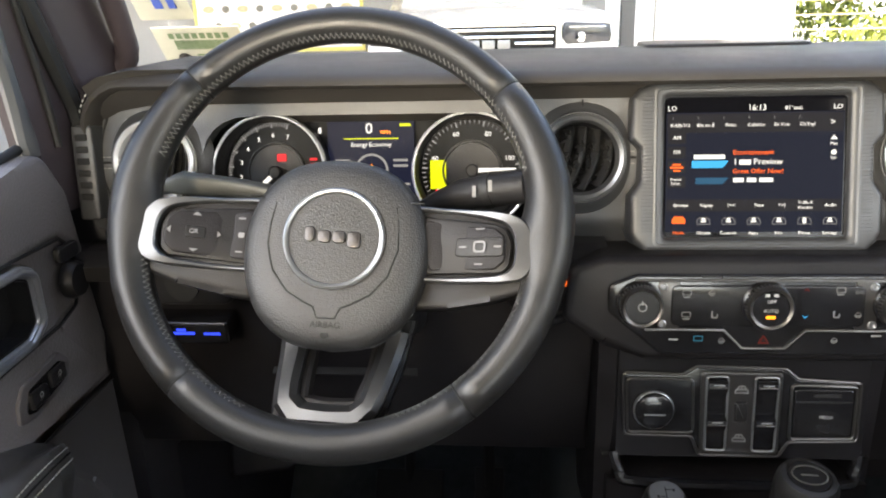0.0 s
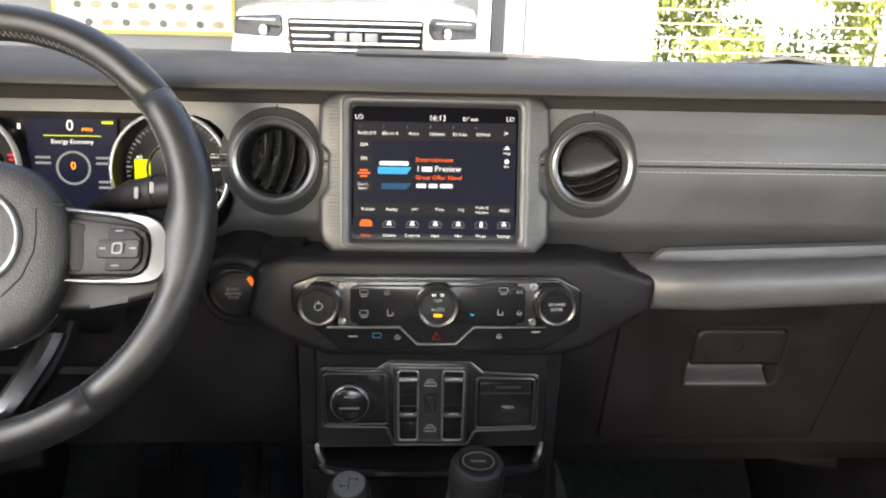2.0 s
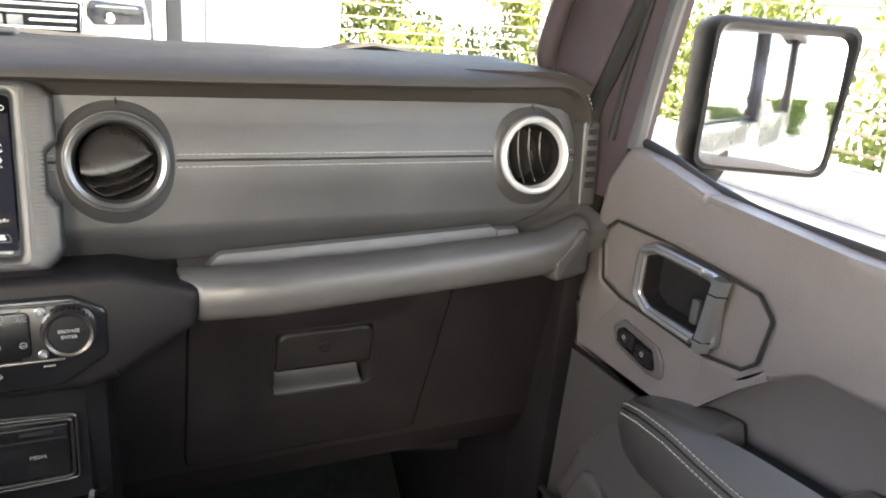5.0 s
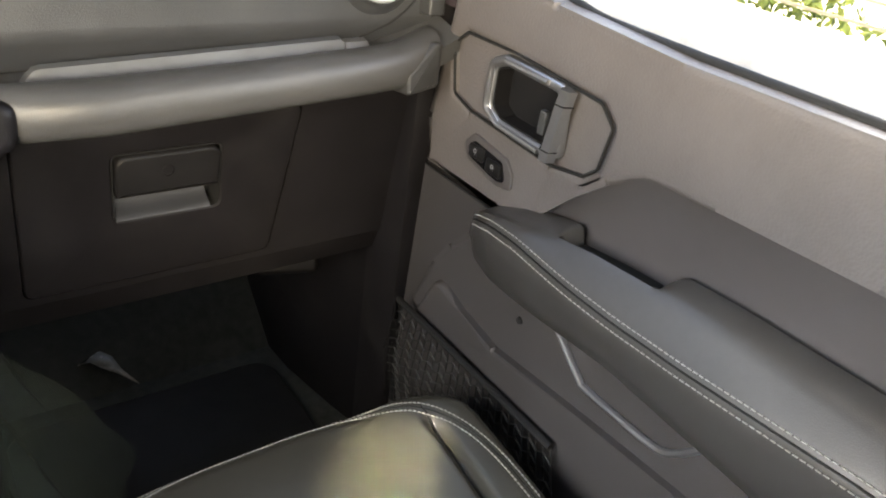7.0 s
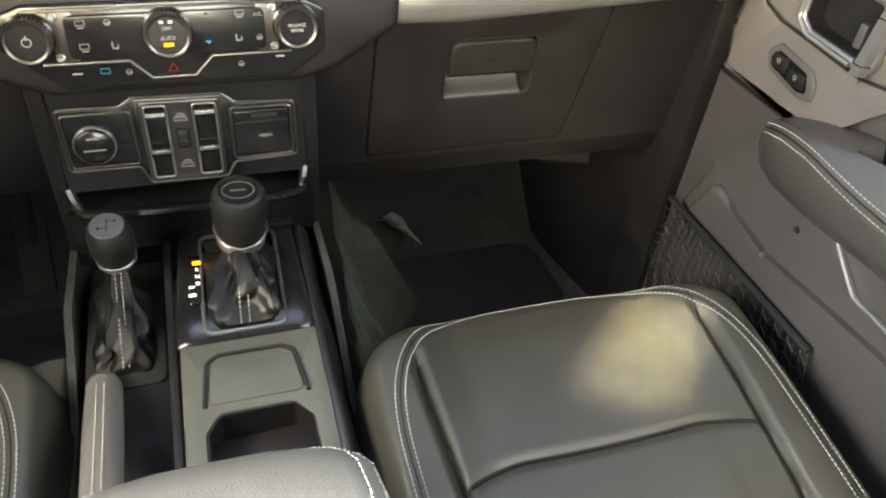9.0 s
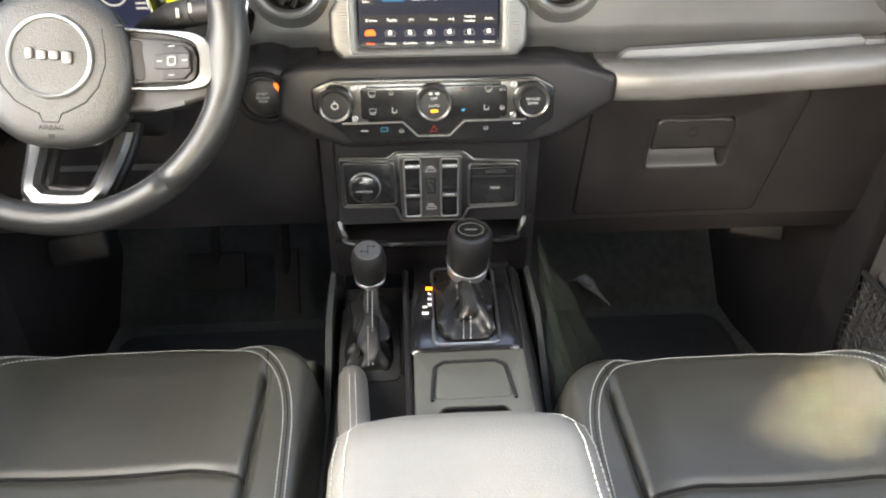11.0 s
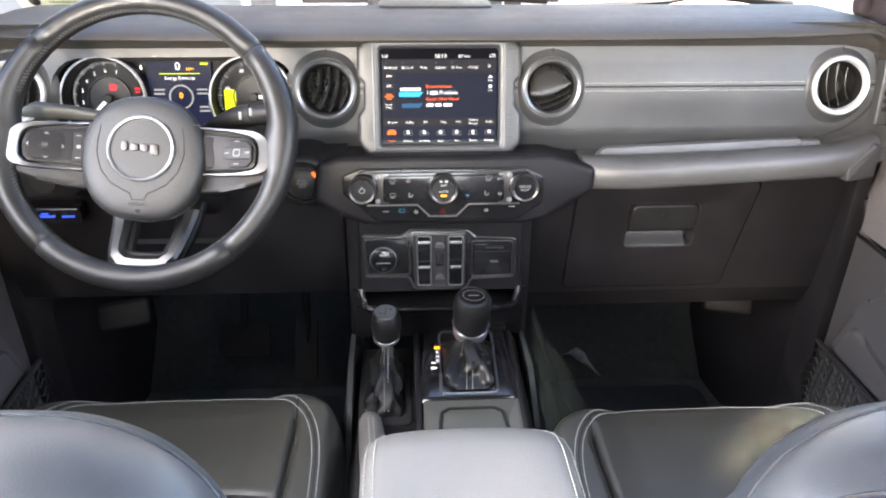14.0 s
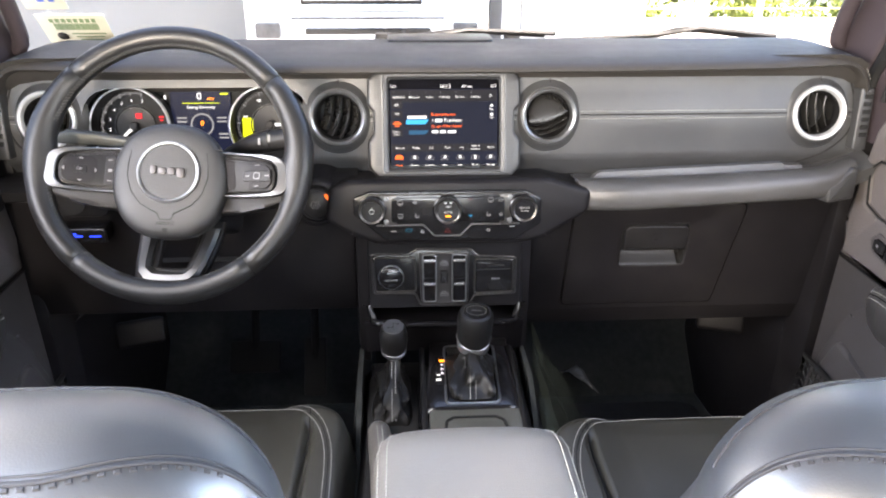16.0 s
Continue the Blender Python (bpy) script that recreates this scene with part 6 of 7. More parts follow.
# ---- front seats ----
def bucket_seat(cx, side):
    """side: +1 when the door is at the right."""
    seat = thing("front_seat", (cx, 0.2, FLOOR_Z), "black leather bucket seat with light twin stitching", "seat", "front seats")

    dy = 0.057 if side < 0 else 0.0

    def lip(u):
        """How far ahead the stitched front edge of the cushion lies at u."""
        return 0.355 + 0.214 * max(1 - min(abs(u) / 0.214, 1) ** 2.5, 0) ** (1 / 2.5)

    def crease(e):
        return 0.345 - 4.0 * max(e - 0.090, 0) ** 2

    def top(u, y):
        e = abs(u)
        z = 0.975 + 0.026 * smooth(0.11, 0.205, e) - 0.012 * (1 - (min(e, 0.16) / 0.16) ** 2)
        z -= 0.14 * smooth(0.212, 0.275, e) ** 1.3 + 0.16 * max(0.50 - y, 0) ** 1.15
        f = lip(u * 0.80)
        z -= 0.15 * smooth(f - 0.035, f + 0.075, y) ** 1.35
        z += 0.014 * math.sin(min(max((y - 0.05) / 0.50, 0), 1) * math.pi) * (1 - smooth(0.1, 0.2, e))
        ins = 0.174 - 0.05 * max(0.45 - y, 0)
        z -= 0.015 * max(1 - abs(e - ins) / 0.010, 0) ** 1.3 * smooth(lip(u) - 0.010, lip(u) - 0.045, y)
        yc = crease(e)
        if e < ins:
            z -= 0.0032 * max(1 - abs(y - yc) / 0.011, 0) ** 1.2
            z += 0.0008 * math.exp(-((y - yc - 0.07) / 0.06) ** 2) * smooth(ins, ins - 0.04, e)
        return z

    us = [-0.275 + 0.55 * i / 190 for i in range(191)]
    ys = [0.02 + 0.625 * (j / 180) for j in range(181)]
    bm = bmesh.new()

    def plan(u, y):
        """Draws the front corners in so that the cushion's plan is rounded."""
        f = smooth(0.40, 0.61, y)
        return u * (1 - 0.05 * f * f)

    grid = [[bm.verts.new((cx + plan(u, y), y + dy, top(u, y))) for u in us] for y in ys]
    for a, b in zip(grid, grid[1:]):
        for i in range(len(us) - 1):
            bm.faces.new((a[i], a[i + 1], b[i + 1], b[i]))
    border = [g[0] for g in grid] + grid[-1][1:-1] + [g[-1] for g in grid[::-1]]
    low = [bm.verts.new((v.co.x, v.co.y, 0.76)) for v in border]
    for i in range(len(border) - 1):
        bm.faces.new((border[i], border[i + 1], low[i + 1], low[i]))
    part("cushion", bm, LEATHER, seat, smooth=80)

    def on_top(u, y):
        return V((cx + plan(u, y), y + dy, top(u, y) + 0.0006))

    for s in (-1, 1):
        line = [on_top(s * (0.174 - 0.05 * max(0.45 - y, 0)), y) for y in [lerp(0.06, 0.512, k / 40) for k in range(41)]]
        part("panel_seam", tube(line, [0.0024 * min((40 - k) / 6, 1) + 0.0003 for k in range(41)], 6), MATTE, seat)
    part("crease_seam", tube([on_top(u, crease(abs(u))) for u in [lerp(-0.166, 0.166, k / 40) for k in range(41)]], 0.0026, 6), MATTE, seat)
    for o in (0.0, 0.005, 0.010):
        line = [(-0.214 + o, lerp(0.06, 0.355, j / 30)) for j in range(30)]
        for j in range(31):
            a = radians(90 * j / 30)
            line.append((-(0.214 - o) * math.cos(a) ** (2 / 2.5), 0.355 + (0.214 - o) * math.sin(a) ** (2 / 2.5)))
        line = line + [(-u, y) for u, y in line[::-1][1:]]
        pts = [on_top(u, y) for u, y in line]
        if o == 0.005:
            part("border_seam", tube(pts, 0.0007, 5), MATTE, seat)
        else:
            part("stitching", stitches(pts, (0, 0, 1), 0.0052, (0.0039, 0.0013, 0.0011)), THREAD, seat)
    part("seat_base", loft([[V((cx + x, y, z)) for x, z in ((-0.20, FLOOR_Z), (-0.235, 0.80), (0.235, 0.80), (0.20, FLOOR_Z))] for y in (0.08, 0.50)]), LOW_PLASTIC, seat)
    # backrest: leaning slab with broad rounded shoulders
    bx = cx + (0.0 if side < 0 else -0.020)
    BW = 0.250
    lift = 0.0 if side < 0 else -0.010

    def crown(e):
        q = min(max((e - 0.62) / 0.38, 0), 1)
        return 1.463 + lift - 0.006 * max(0, 1 - e / 0.55) ** 2 - 0.075 * (1 - math.sqrt(max(1 - q * q, 0)))

    def shell(u, th):
        """A point of the backrest at u across and th degrees over its top, from the front at 0 to the rear at 180."""
        e = min(abs(u) / BW, 1)
        zt = crown(e)
        d = 0.012 + 0.052 * math.sqrt(max(1 - e ** 5, 0)) + 0.006 * (1 - e * e)
        c, sn = math.cos(radians(th)), math.sin(radians(th))
        zz = zt - 0.060 * (1 - sn ** 0.85)
        return V((bx + u, -0.092 + d * math.copysign(abs(c) ** 0.9, c) + (zt - zz) * 0.2, zz))

    rings = []
    for i in range(61):
        u = BW * math.sin(math.pi * (i / 60 - 0.5))
        ring = []
        p, q = shell(u, 0), shell(u, 180)
        for z in (0.90, 1.0, 1.1, 1.2, 1.3):
            t = (p.z - z) / (p.z - 0.9)
            pad_in = 0.028 * smooth(0.60, 0.85, abs(u) / BW) * smooth(0.02, 0.25, t)
            ring.append(V((bx + u, p.y + 0.155 * t + pad_in, z)))
        ring += [shell(u, 180 * k / 26) for k in range(27)]
        for z in (1.3, 1.2, 1.1, 1.0, 0.90):
            ring.append(V((bx + u, q.y + 0.155 * (q.z - z) / (q.z - 0.9), z)))
        rings.append(ring)
    br = part("backrest", loft(rings), SHADED_LEATHER, seat, smooth=80)
    # raised seam with dark overlock stitching across the shoulders, and a fine welt along the front edge
    arc = [BW * 0.985 * math.sin(math.pi * (i / 60 - 0.5)) for i in range(61)]

    def seam_at(u):
        return 104 + 20 * smooth(0.95, 0.55, abs(u) / BW)

    part("shoulder_seam", tube([shell(u, seam_at(u)) for u in arc], 0.0011, 8, wide=1.6), WELT, br)
    part("seam_stitching", stitches([shell(u, seam_at(u) + 3.2) for u in arc[8:-8]], (0, -0.4, 0.9), 0.0072, (0.0036, 0.0030, 0.0008)), WELT, br)
    part("seam_gap", tube([shell(u, seam_at(u) - 3.5) for u in arc], 0.0008, 6), WELT, br)
    part("welt_gap", tube([shell(BW * 0.97 * math.sin(math.pi * (i / 40 - 0.5)), 60) for i in range(41)], 0.0012, 6), WELT, br)
    return seat


bucket_seat(0.376, 1)
bucket_seat(-0.390, -1)


# ---- doors ----
def front_door(side):
    name = "door_1" if side > 0 else "door_2"
    d = thing(name, (0.70 * side, 0.2, 0.68), "grey-black moulded front door panel with padded armrest, closed", "car door", kind="structure")
    X = 0.695
    S = side_frame(X * side, 0, 0, side)          # u ahead, v up, n inwards
    if side < 0:
        S = side_frame(-X, 0, 0, -1)
    outer = rounded([(-0.42, 1.161), (0.741, 1.161), (0.744, 1.225), (0.722, 1.385), (0.692, 1.430), (0.640, 1.425), (0.560, 1.408), (0.40, 1.400), (-0.42, 1.405)], [0.004, 0.004, 0.05, 0.03, 0.02, 0.05, 0.05, 0.05, 0.02], 4)
    recess = rounded([(0.700, 1.268), (0.712, 1.325), (0.690, 1.343), (0.60, 1.345), (0.475, 1.336), (0.455, 1.318), (0.462, 1.272), (0.478, 1.258), (0.525, 1.250), (0.665, 1.258)], 0.008, 4)
    scoop = rounded([(0.524, 1.190), (0.480, 1.234), (0.444, 1.264), (0.405, 1.286), (0.326, 1.294), (0.185, 1.298), (-0.38, 1.302), (-0.38, 1.166), (0.538, 1.166)], [0.004, 0.02, 0.02, 0.03, 0.04, 0.05, 0.02, 0.004, 0.004], 4)
    panel = part("upper_panel", prism(outer, 0.028, S, 0.010, 4, holes=[recess, scoop]), DOOR_SKIN, d, "grained grey-black panel")
    part("lower_skin", prism([(-0.42, 0.70), (0.765, 0.70), (0.744, 1.158), (-0.42, 1.158)], 0.024, on(S, 0, 0, -0.003), 0.003), DOOR_SHADED, d)
    part("outer_skin", box((0.745 * side, 0.17, 1.03), (0.03, 1.18, 0.72), 0.012), PAINT, d, "silver grey painted outer skin")
    part("belt_seal", tube(spline([(0.720 * side, 0.690, 1.434), (0.721 * side, 0.64, 1.425), (0.722 * side, 0.56, 1.408), (0.722 * side, 0.40, 1.401), (0.722 * side, -0.40, 1.406)], 8), 0.0055, 10), RUBBER, d)
    pane = part("window_pane", loft([[V(((0.728 - d) * side, y, z)) for y, z in ((-0.41, 1.38), (0.66, 1.38), (0.64, 1.46), (0.45, 1.92), (-0.41, 1.92))] for d in (0.0, 0.004)]), PANE, d, "clear side window glass")
    pane.visible_shadow = False
    # handle recess plate with its bright loop
    loop = rounded([(0.614, 1.258), (0.640, 1.272), (0.640, 1.330), (0.618, 1.340), (0.520, 1.338), (0.512, 1.262), (0.530, 1.256)], 0.012, 4)
    cup = rounded([(0.612, 1.268), (0.629, 1.278), (0.629, 1.322), (0.612, 1.329), (0.53, 1.327), (0.526, 1.270), (0.54, 1.266)], 0.008, 4)
    plate = part("handle_plate", prism(recess, 0.006, on(S, 0, 0, -0.008), holes=[cup]), DOOR_SKIN, d)
    part("plate_edge", tube([on(S, u, v, -0.001).translation for u, v in recess], 0.0018, 8, closed=True, up=(1, 0, 0)), MATTE, plate)
    part("handle_bezel", prism(loop, 0.010, on(S, 0, 0, 0.004), 0.004, 3, holes=[cup]), HANDLE, plate)
    part("handle_trim", tube([on(S, u, v, 0.005).translation for u, v in rounded([(0.530, 1.259), (0.612, 1.263), (0.634, 1.276), (0.634, 1.326), (0.614, 1.334), (0.535, 1.334)], 0.010, 4)[4:-4]], 0.0034, 8, up=(1, 0, 0)), HANDLE, plate)
    part("handle_cup", merge(rim(cup, 0.002, 0.024, on(S, 0, 0, 0.0), 0), prism(cup, 0.002, on(S, 0, 0, -0.022))), PLASTIC, plate)
    lever = part("handle_lever", loft([[on(S, u + du, v, n).translation for du, n in ((-0.010, 0.002), (-0.007, 0.012), (0.004, 0.013), (0.009, 0.006), (0.006, -0.002))] for u, v in ((0.527, 1.256), (0.524, 1.28), (0.520, 1.312), (0.516, 1.336))]), HANDLE, plate, "satin silver pull")
    part("lever_joint", merge(*[tube([on(S, u + du, v, n).translation for du, n in ((-0.0115, 0.002), (-0.007, 0.0128), (0.004, 0.0138), (0.010, 0.006))], 0.0008, 4) for u, v in ((0.5265, 1.268), (0.5185, 1.320))]), MATTE, lever)
    part("lock_tab", box((0.541, 1.292, 0.004), (0.010, 0.026, 0.008), 0.002, 2, S), SATIN, plate)
    # lock switches
    sw = part("lock_switch", prism(rounded([(0.572, 1.196), (0.596, 1.192), (0.655, 1.202), (0.664, 1.222), (0.648, 1.238), (0.586, 1.230), (0.574, 1.216)], 0.008, 4), 0.004, on(S, 0, 0, 0.0035), 0.002), DOOR_SCOOP, d)
    part("switch_well", prism(rounded([(0.582, 1.202), (0.598, 1.199), (0.648, 1.208), (0.654, 1.220), (0.643, 1.230), (0.592, 1.224)], 0.006, 4), 0.002, on(S, 0, 0, 0.0045)), GLOSS, sw)
    for u, v in ((0.636, 1.219), (0.603, 1.213)):
        k = part("key", prism(rounded(rect(u - 0.014, v - 0.009, u + 0.013, v + 0.008), 0.003), 0.004, on(S, 0, 0, 0.008), 0.002), PLASTIC, sw)
        part("key_mark", merge(rim(ring_pts(u, v + 0.0015, 0.0028, n=12), 0.001, 0.0003, on(S, 0, 0, 0.0085), 0), mark(S, u - 0.001, v - 0.002, 0.005, 0.004, 0.008)), WHITE_PRINT, sw)
    if side < 0:
        mk = part("mirror_knob", lathe([(0.020, 0), (0.020, 0.006), (0.0165, 0.012), (0, 0.012)], on(S, 0.693, 1.298, 0.001), 28), PLASTIC, d)
        part("knob_mark", merge(*[mark(on(S, 0.693, 1.298, 0.012), du, dv, 0.003, 0.003) for du, dv in ((0.009, 0), (-0.009, 0), (0, 0.009), (0, -0.009))]), WHITE_PRINT, mk)
        part("mirror_switch", prism(rounded(rect(0.675, 1.320, 0.712, 1.336), 0.006), 0.006, on(S, 0, 0, 0.006), 0.002), PLASTIC, d)
    # shadow line between the upper and lower mouldings
    part("mould_line", tube(spline([on(S, u, v, 0.0005).translation for u, v in ((0.738, 1.1595), (0.700, 1.1595), (0.64, 1.1595), (0.580, 1.1595))], 5), 0.0016, 6), MATTE, d)
    # lower moulding stands proud, with a fuller map pocket along its foot
    low = rounded([(-0.40, 0.74), (0.70, 0.74), (0.716, 0.97), (0.676, 1.050), (0.650, 1.090), (0.610, 1.130), (0.578, 1.156), (-0.40, 1.170)], 0.03, 4)
    part("lower_panel", prism(low, 0.02, on(S, 0, 0, 0.014), 0.010, 4), DOOR_SHADED, d)
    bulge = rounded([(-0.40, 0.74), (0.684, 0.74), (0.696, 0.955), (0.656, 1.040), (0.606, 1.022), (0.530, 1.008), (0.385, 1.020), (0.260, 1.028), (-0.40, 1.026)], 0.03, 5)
    part("map_pocket", prism(bulge, 0.016, on(S, 0, 0, 0.024), 0.009, 4), DOOR_SHADED, d)
    # armrest: a broad sloping top, a stitched edge, a deep front and a grab slot behind it
    heel = ((0.616, 1.118, 1.136, 1.146, 0.22), (0.606, 1.108, 1.146, 1.158, 0.42), (0.585, 1.102, 1.160, 1.172, 0.70), (0.545, 1.099, 1.174, 1.188, 0.94), (0.50, 1.100, 1.177, 1.199, 1.0), (0.46, 1.101, 1.173, 1.206, 1.0), (0.42, 1.104, 1.170, 1.212, 1.0), (0.36, 1.107, 1.169, 1.217, 1.0), (0.28, 1.102, 1.172, 1.222, 1.0), (0.12, 1.092, 1.184, 1.224, 1.0), (-0.36, 1.090, 1.188, 1.224, 1.0))

    def arm_row(u):
        for r0, r1 in zip(heel, heel[1:]):
            if r1[0] <= u <= r0[0]:
                t = (r0[0] - u) / (r0[0] - r1[0])
                return [lerp(a, b, t) for a, b in zip(r0, r1)][1:]

    rings = []
    for i in range(74):
        u = lerp(0.616, 0.25, (i / 60) ** 1.3) if i <= 60 else lerp(0.25, -0.36, (i - 60) / 13)
        v0, vs, vt, k = arm_row(u)
        dip = 0.045 * smooth(0.335, 0.372, u) * smooth(0.470, 0.452, u)
        sec = [(-0.010, v0), (0.028 * k, v0 - 0.002), (0.040 * k, v0 + 0.006), (0.047 * k, v0 + 0.024), (0.053 * k, vs - 0.020), (0.0535 * k, vs - 0.006), (0.050 * k, vs + 0.004), (0.043 * k, vs + 0.012), (0.033 * k, lerp(vs, vt, 0.72)), (0.026 * k, vt - 0.006), (0.022 * k, vt - 0.004 - dip * 0.5), (0.019 * k, vt - 0.003 - dip), (0.008 * k, vt - dip), (-0.010, vt - dip)]
        rings.append([on(S, u, v, q).translation for q, v in sec])
    rest = part("armrest", loft(rings), ARM_LEATHER, d, "padded leather armrest", smooth=60)
    for dn, dv, u0 in ((0.0545, -0.004, 0.592), (0.0495, 0.0075, 0.597)):
        line = []
        for i in range(60):
            u = lerp(u0, -0.30, i / 59)
            v0, vs, vt, k = arm_row(u)
            line.append(on(S, u, vs + dv, dn * k).translation)
        part("stitching", stitches(line, (-side, 0, 0.5), 0.0062, (0.0048, 0.0014, 0.0012)), THREAD, rest)
    # flat dark plate standing in for the deep shade of the grab slot
    part("slot_shade", loft([[on(S, u, arm_row(u)[2] - 0.020, n).translation for n in (-0.010, 0.021)] + [on(S, u, arm_row(u)[2] - 0.026, n).translation for n in (0.021, -0.010)] for u in (0.357, 0.40, 0.458)]), MATTE, rest)
    part("edge_seam", tube([on(S, u, arm_row(u)[1] + 0.002, 0.0518 * arm_row(u)[3]).translation for u in [lerp(0.597, -0.30, i / 59) for i in range(60)]], 0.0011, 6), MATTE, rest)
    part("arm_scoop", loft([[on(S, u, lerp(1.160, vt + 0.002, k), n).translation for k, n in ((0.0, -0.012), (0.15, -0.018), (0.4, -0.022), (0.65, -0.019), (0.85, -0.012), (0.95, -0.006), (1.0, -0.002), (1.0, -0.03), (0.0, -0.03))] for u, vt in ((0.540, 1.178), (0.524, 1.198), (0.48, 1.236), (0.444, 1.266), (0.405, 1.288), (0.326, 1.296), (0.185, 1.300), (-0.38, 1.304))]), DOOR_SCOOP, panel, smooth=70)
    # pull pocket with a bright edge
    pocket2 = rounded([(0.262, 1.070), (0.295, 1.058), (0.392, 1.056), (0.448, 1.098), (0.430, 1.108), (0.258, 1.104)], 0.010, 4)
    pk = part("pull_pocket", prism(pocket2, 0.002, on(S, 0, 0, 0.0155)), DOOR_SHADED, d)
    part("pocket_edge", tube(spline([on(S, u, v, 0.018).translation for u, v in ((0.458, 1.108), (0.446, 1.096), (0.402, 1.060), (0.385, 1.054), (0.300, 1.054), (0.275, 1.064), (0.250, 1.092))], 6), 0.0042, 8), HANDLE, pk, "satin edge of the pull pocket")
    part("screw_cap", lathe([(0.005, 0.0), (0.004, 0.002), (0, 0.002)], on(S, 0.505, 1.065, 0.014), 14), MATTE, d)
    # net pocket low at the front
    net = bmesh.new()
    a, b, c2, e = V((0.712, 0.970, 0)), V((0.700, 0.80, 0)), V((0.30, 0.80, 0)), V((0.40, 0.968, 0))
    for i in range(27):
        t = i / 26
        p, q = a.lerp(e, t), b.lerp(c2, t)
        net = merge(net, tube([on(S, w.x, w.y, 0.036 + 0.012 * math.sin(math.pi * s2)).translation for s2, w in ((0, p), (0.5, p.lerp(q, 0.5) + V((0.012, 0, 0))), (1, q + V((0.02, 0, 0))))], 0.0013, 4))
    for i in range(13):
        t = i / 12
        net = merge(net, tube([on(S, w.x, w.y + (0.004 if k % 2 else -0.004), 0.036 + 0.012 * math.sin(math.pi * t)).translation for k, w in enumerate(a.lerp(b, t).lerp(e.lerp(c2, t), j / 26) for j in range(27))], 0.0013, 4))
    pocket_net = part("net_pocket", net, RUBBER, d, "black elastic net pocket")
    part("net_hem", tube([on(S, w.x, w.y, 0.036).translation for w in (b, a, e)], 0.005, 8), RUBBER, pocket_net)


front_door(1), front_door(-1)

# ---- right door mirror ----
mirror = thing("door_mirror", (0.90, 0.76, 1.36), "square black door mirror reflecting hedge and sky", "door mirror")
MM = Matrix.Translation((0.955, 0.745, 1.480)) @ pose(0, 0, 0, 90, 0, -16)     # u across, v up, n to the rear
hs = rounded([(-0.100, -0.094), (0.098, -0.102), (0.108, 0.098), (-0.100, 0.100)], 0.022, 6)
rings = []
for k, n in ((0.55, -0.085), (0.80, -0.075), (0.95, -0.045), (1.0, -0.01), (1.0, 0.010), (0.975, 0.017), (0.92, 0.018), (0.84, 0.002), (0.83, -0.030)):
    rings.append([MM @ V((u * k, v * k, n)) for u, v in hs])
housing = part("housing", loft(rings), mat("mirror shell", (0.0055, 0.0057, 0.0066), 0.45, vary=0.1, spec=0.10), mirror, smooth=50)
GL = on(MM, 0, 0, -0.006) @ pose(0, 0, 0, -2.8, -12.5, 0)
lens = [[GL @ V((u, v, -(u * u + v * v) / 4.0)) for u in [-0.094 + 0.188 * i / 24 for i in range(25)]] for v in [-0.094 + 0.188 * j / 24 for j in range(25)]]
part("mirror_glass", loft(lens, cap=False, closed=False), MIRROR, mirror, "slightly domed mirror glass", smooth=80)
part("arm", loft([[V((x, y + dy, z + dz)) for dy, dz in rounded(rect(-0.035, -0.022, 0.035, 0.022), 0.012, 3)] for x, y, z in ((0.735, 0.83, 1.335), (0.80, 0.825, 1.335), (0.86, 0.815, 1.345), (0.91, 0.80, 1.372), (0.93, 0.80, 1.40))]), PLASTIC, mirror)

# ---- wipers and stickers on the windshield ----
for pts in ([(-0.10, 1.13, 1.475), (0.05, 1.10, 1.500), (0.22, 1.11, 1.492)], [(0.16, 1.14, 1.47), (0.42, 1.09, 1.492), (0.50, 1.075, 1.506), (0.66, 1.09, 1.488)]):
    w = thing("wiper", pts[0], "black wiper arm resting on the windshield base", "wiper", "wipers")
    part("arm", tube([V(p) - V((0, 0, 0.010)) for p in spline(pts, 6)], 0.006, 8, wide=1.6), MATTE, w)
    part("blade", tube([V(p) + V((0.02, -0.012, -0.006)) for p in pts], 0.005, 6), RUBBER, w)
    part("pivot", lathe([(0.018, 0), (0.016, 0.014), (0, 0.016)], Matrix.Translation(V(pts[0]) - V((0, 0, 0.006))), 16), MATTE, w)


def sticker(name, x0, x1, z0, z1, material, label):
    m = Matrix.Identity(4)
    c = on_windshield((x0 + x1) / 2, (z0 + z1) / 2, 0.002)
    v = (on_windshield(0, 1.6) - on_windshield(0, 1.5)).normalized()
    n = V((1, 0, 0)).cross(v)
    for i, q in enumerate((V((1, 0, 0)), v, n, c)):
        m[0][i], m[1][i], m[2][i] = q
    h = (z1 - z0) / v.z / 2
    w = (x1 - x0) / 2
    t = thing(name, c, label, "sticker")
    part("sheet", prism(rounded(rect(-w, -h, w, h), 0.002, 2), 0.0008, m), material, t)
    return t, m, w, h


t, m, w, h = sticker("inspection_sticker", -0.706, -0.588, 1.483, 1.538, PAPER, "yellowed paper windshield sticker with green band and code bars")
part("code_bars", merge(*[mark(m, -0.036 + i * 0.0105, 0.022, 0.007, 0.009, 0.001) for i in range(8)]), PAPER_GREEN, t)
part("green_band", merge(*[mark(m, -0.034 + i * 0.0032, 0.006, 0.0022 if i % 3 else 0.0028, 0.016) for i in range(24)]), PAPER_GREEN, t)
part("seal_mark", lathe([(0.010, 0), (0.008, 0.0008), (0, 0.0008)], on(m, -0.030, -0.018, 0.0008), 20), BOOT, t)
part("text_bars", merge(*[mark(m, 0.018, -0.012 - i * 0.008, 0.060 - i * 0.010, 0.0028) for i in range(3)]), PAPER_GREEN, t)
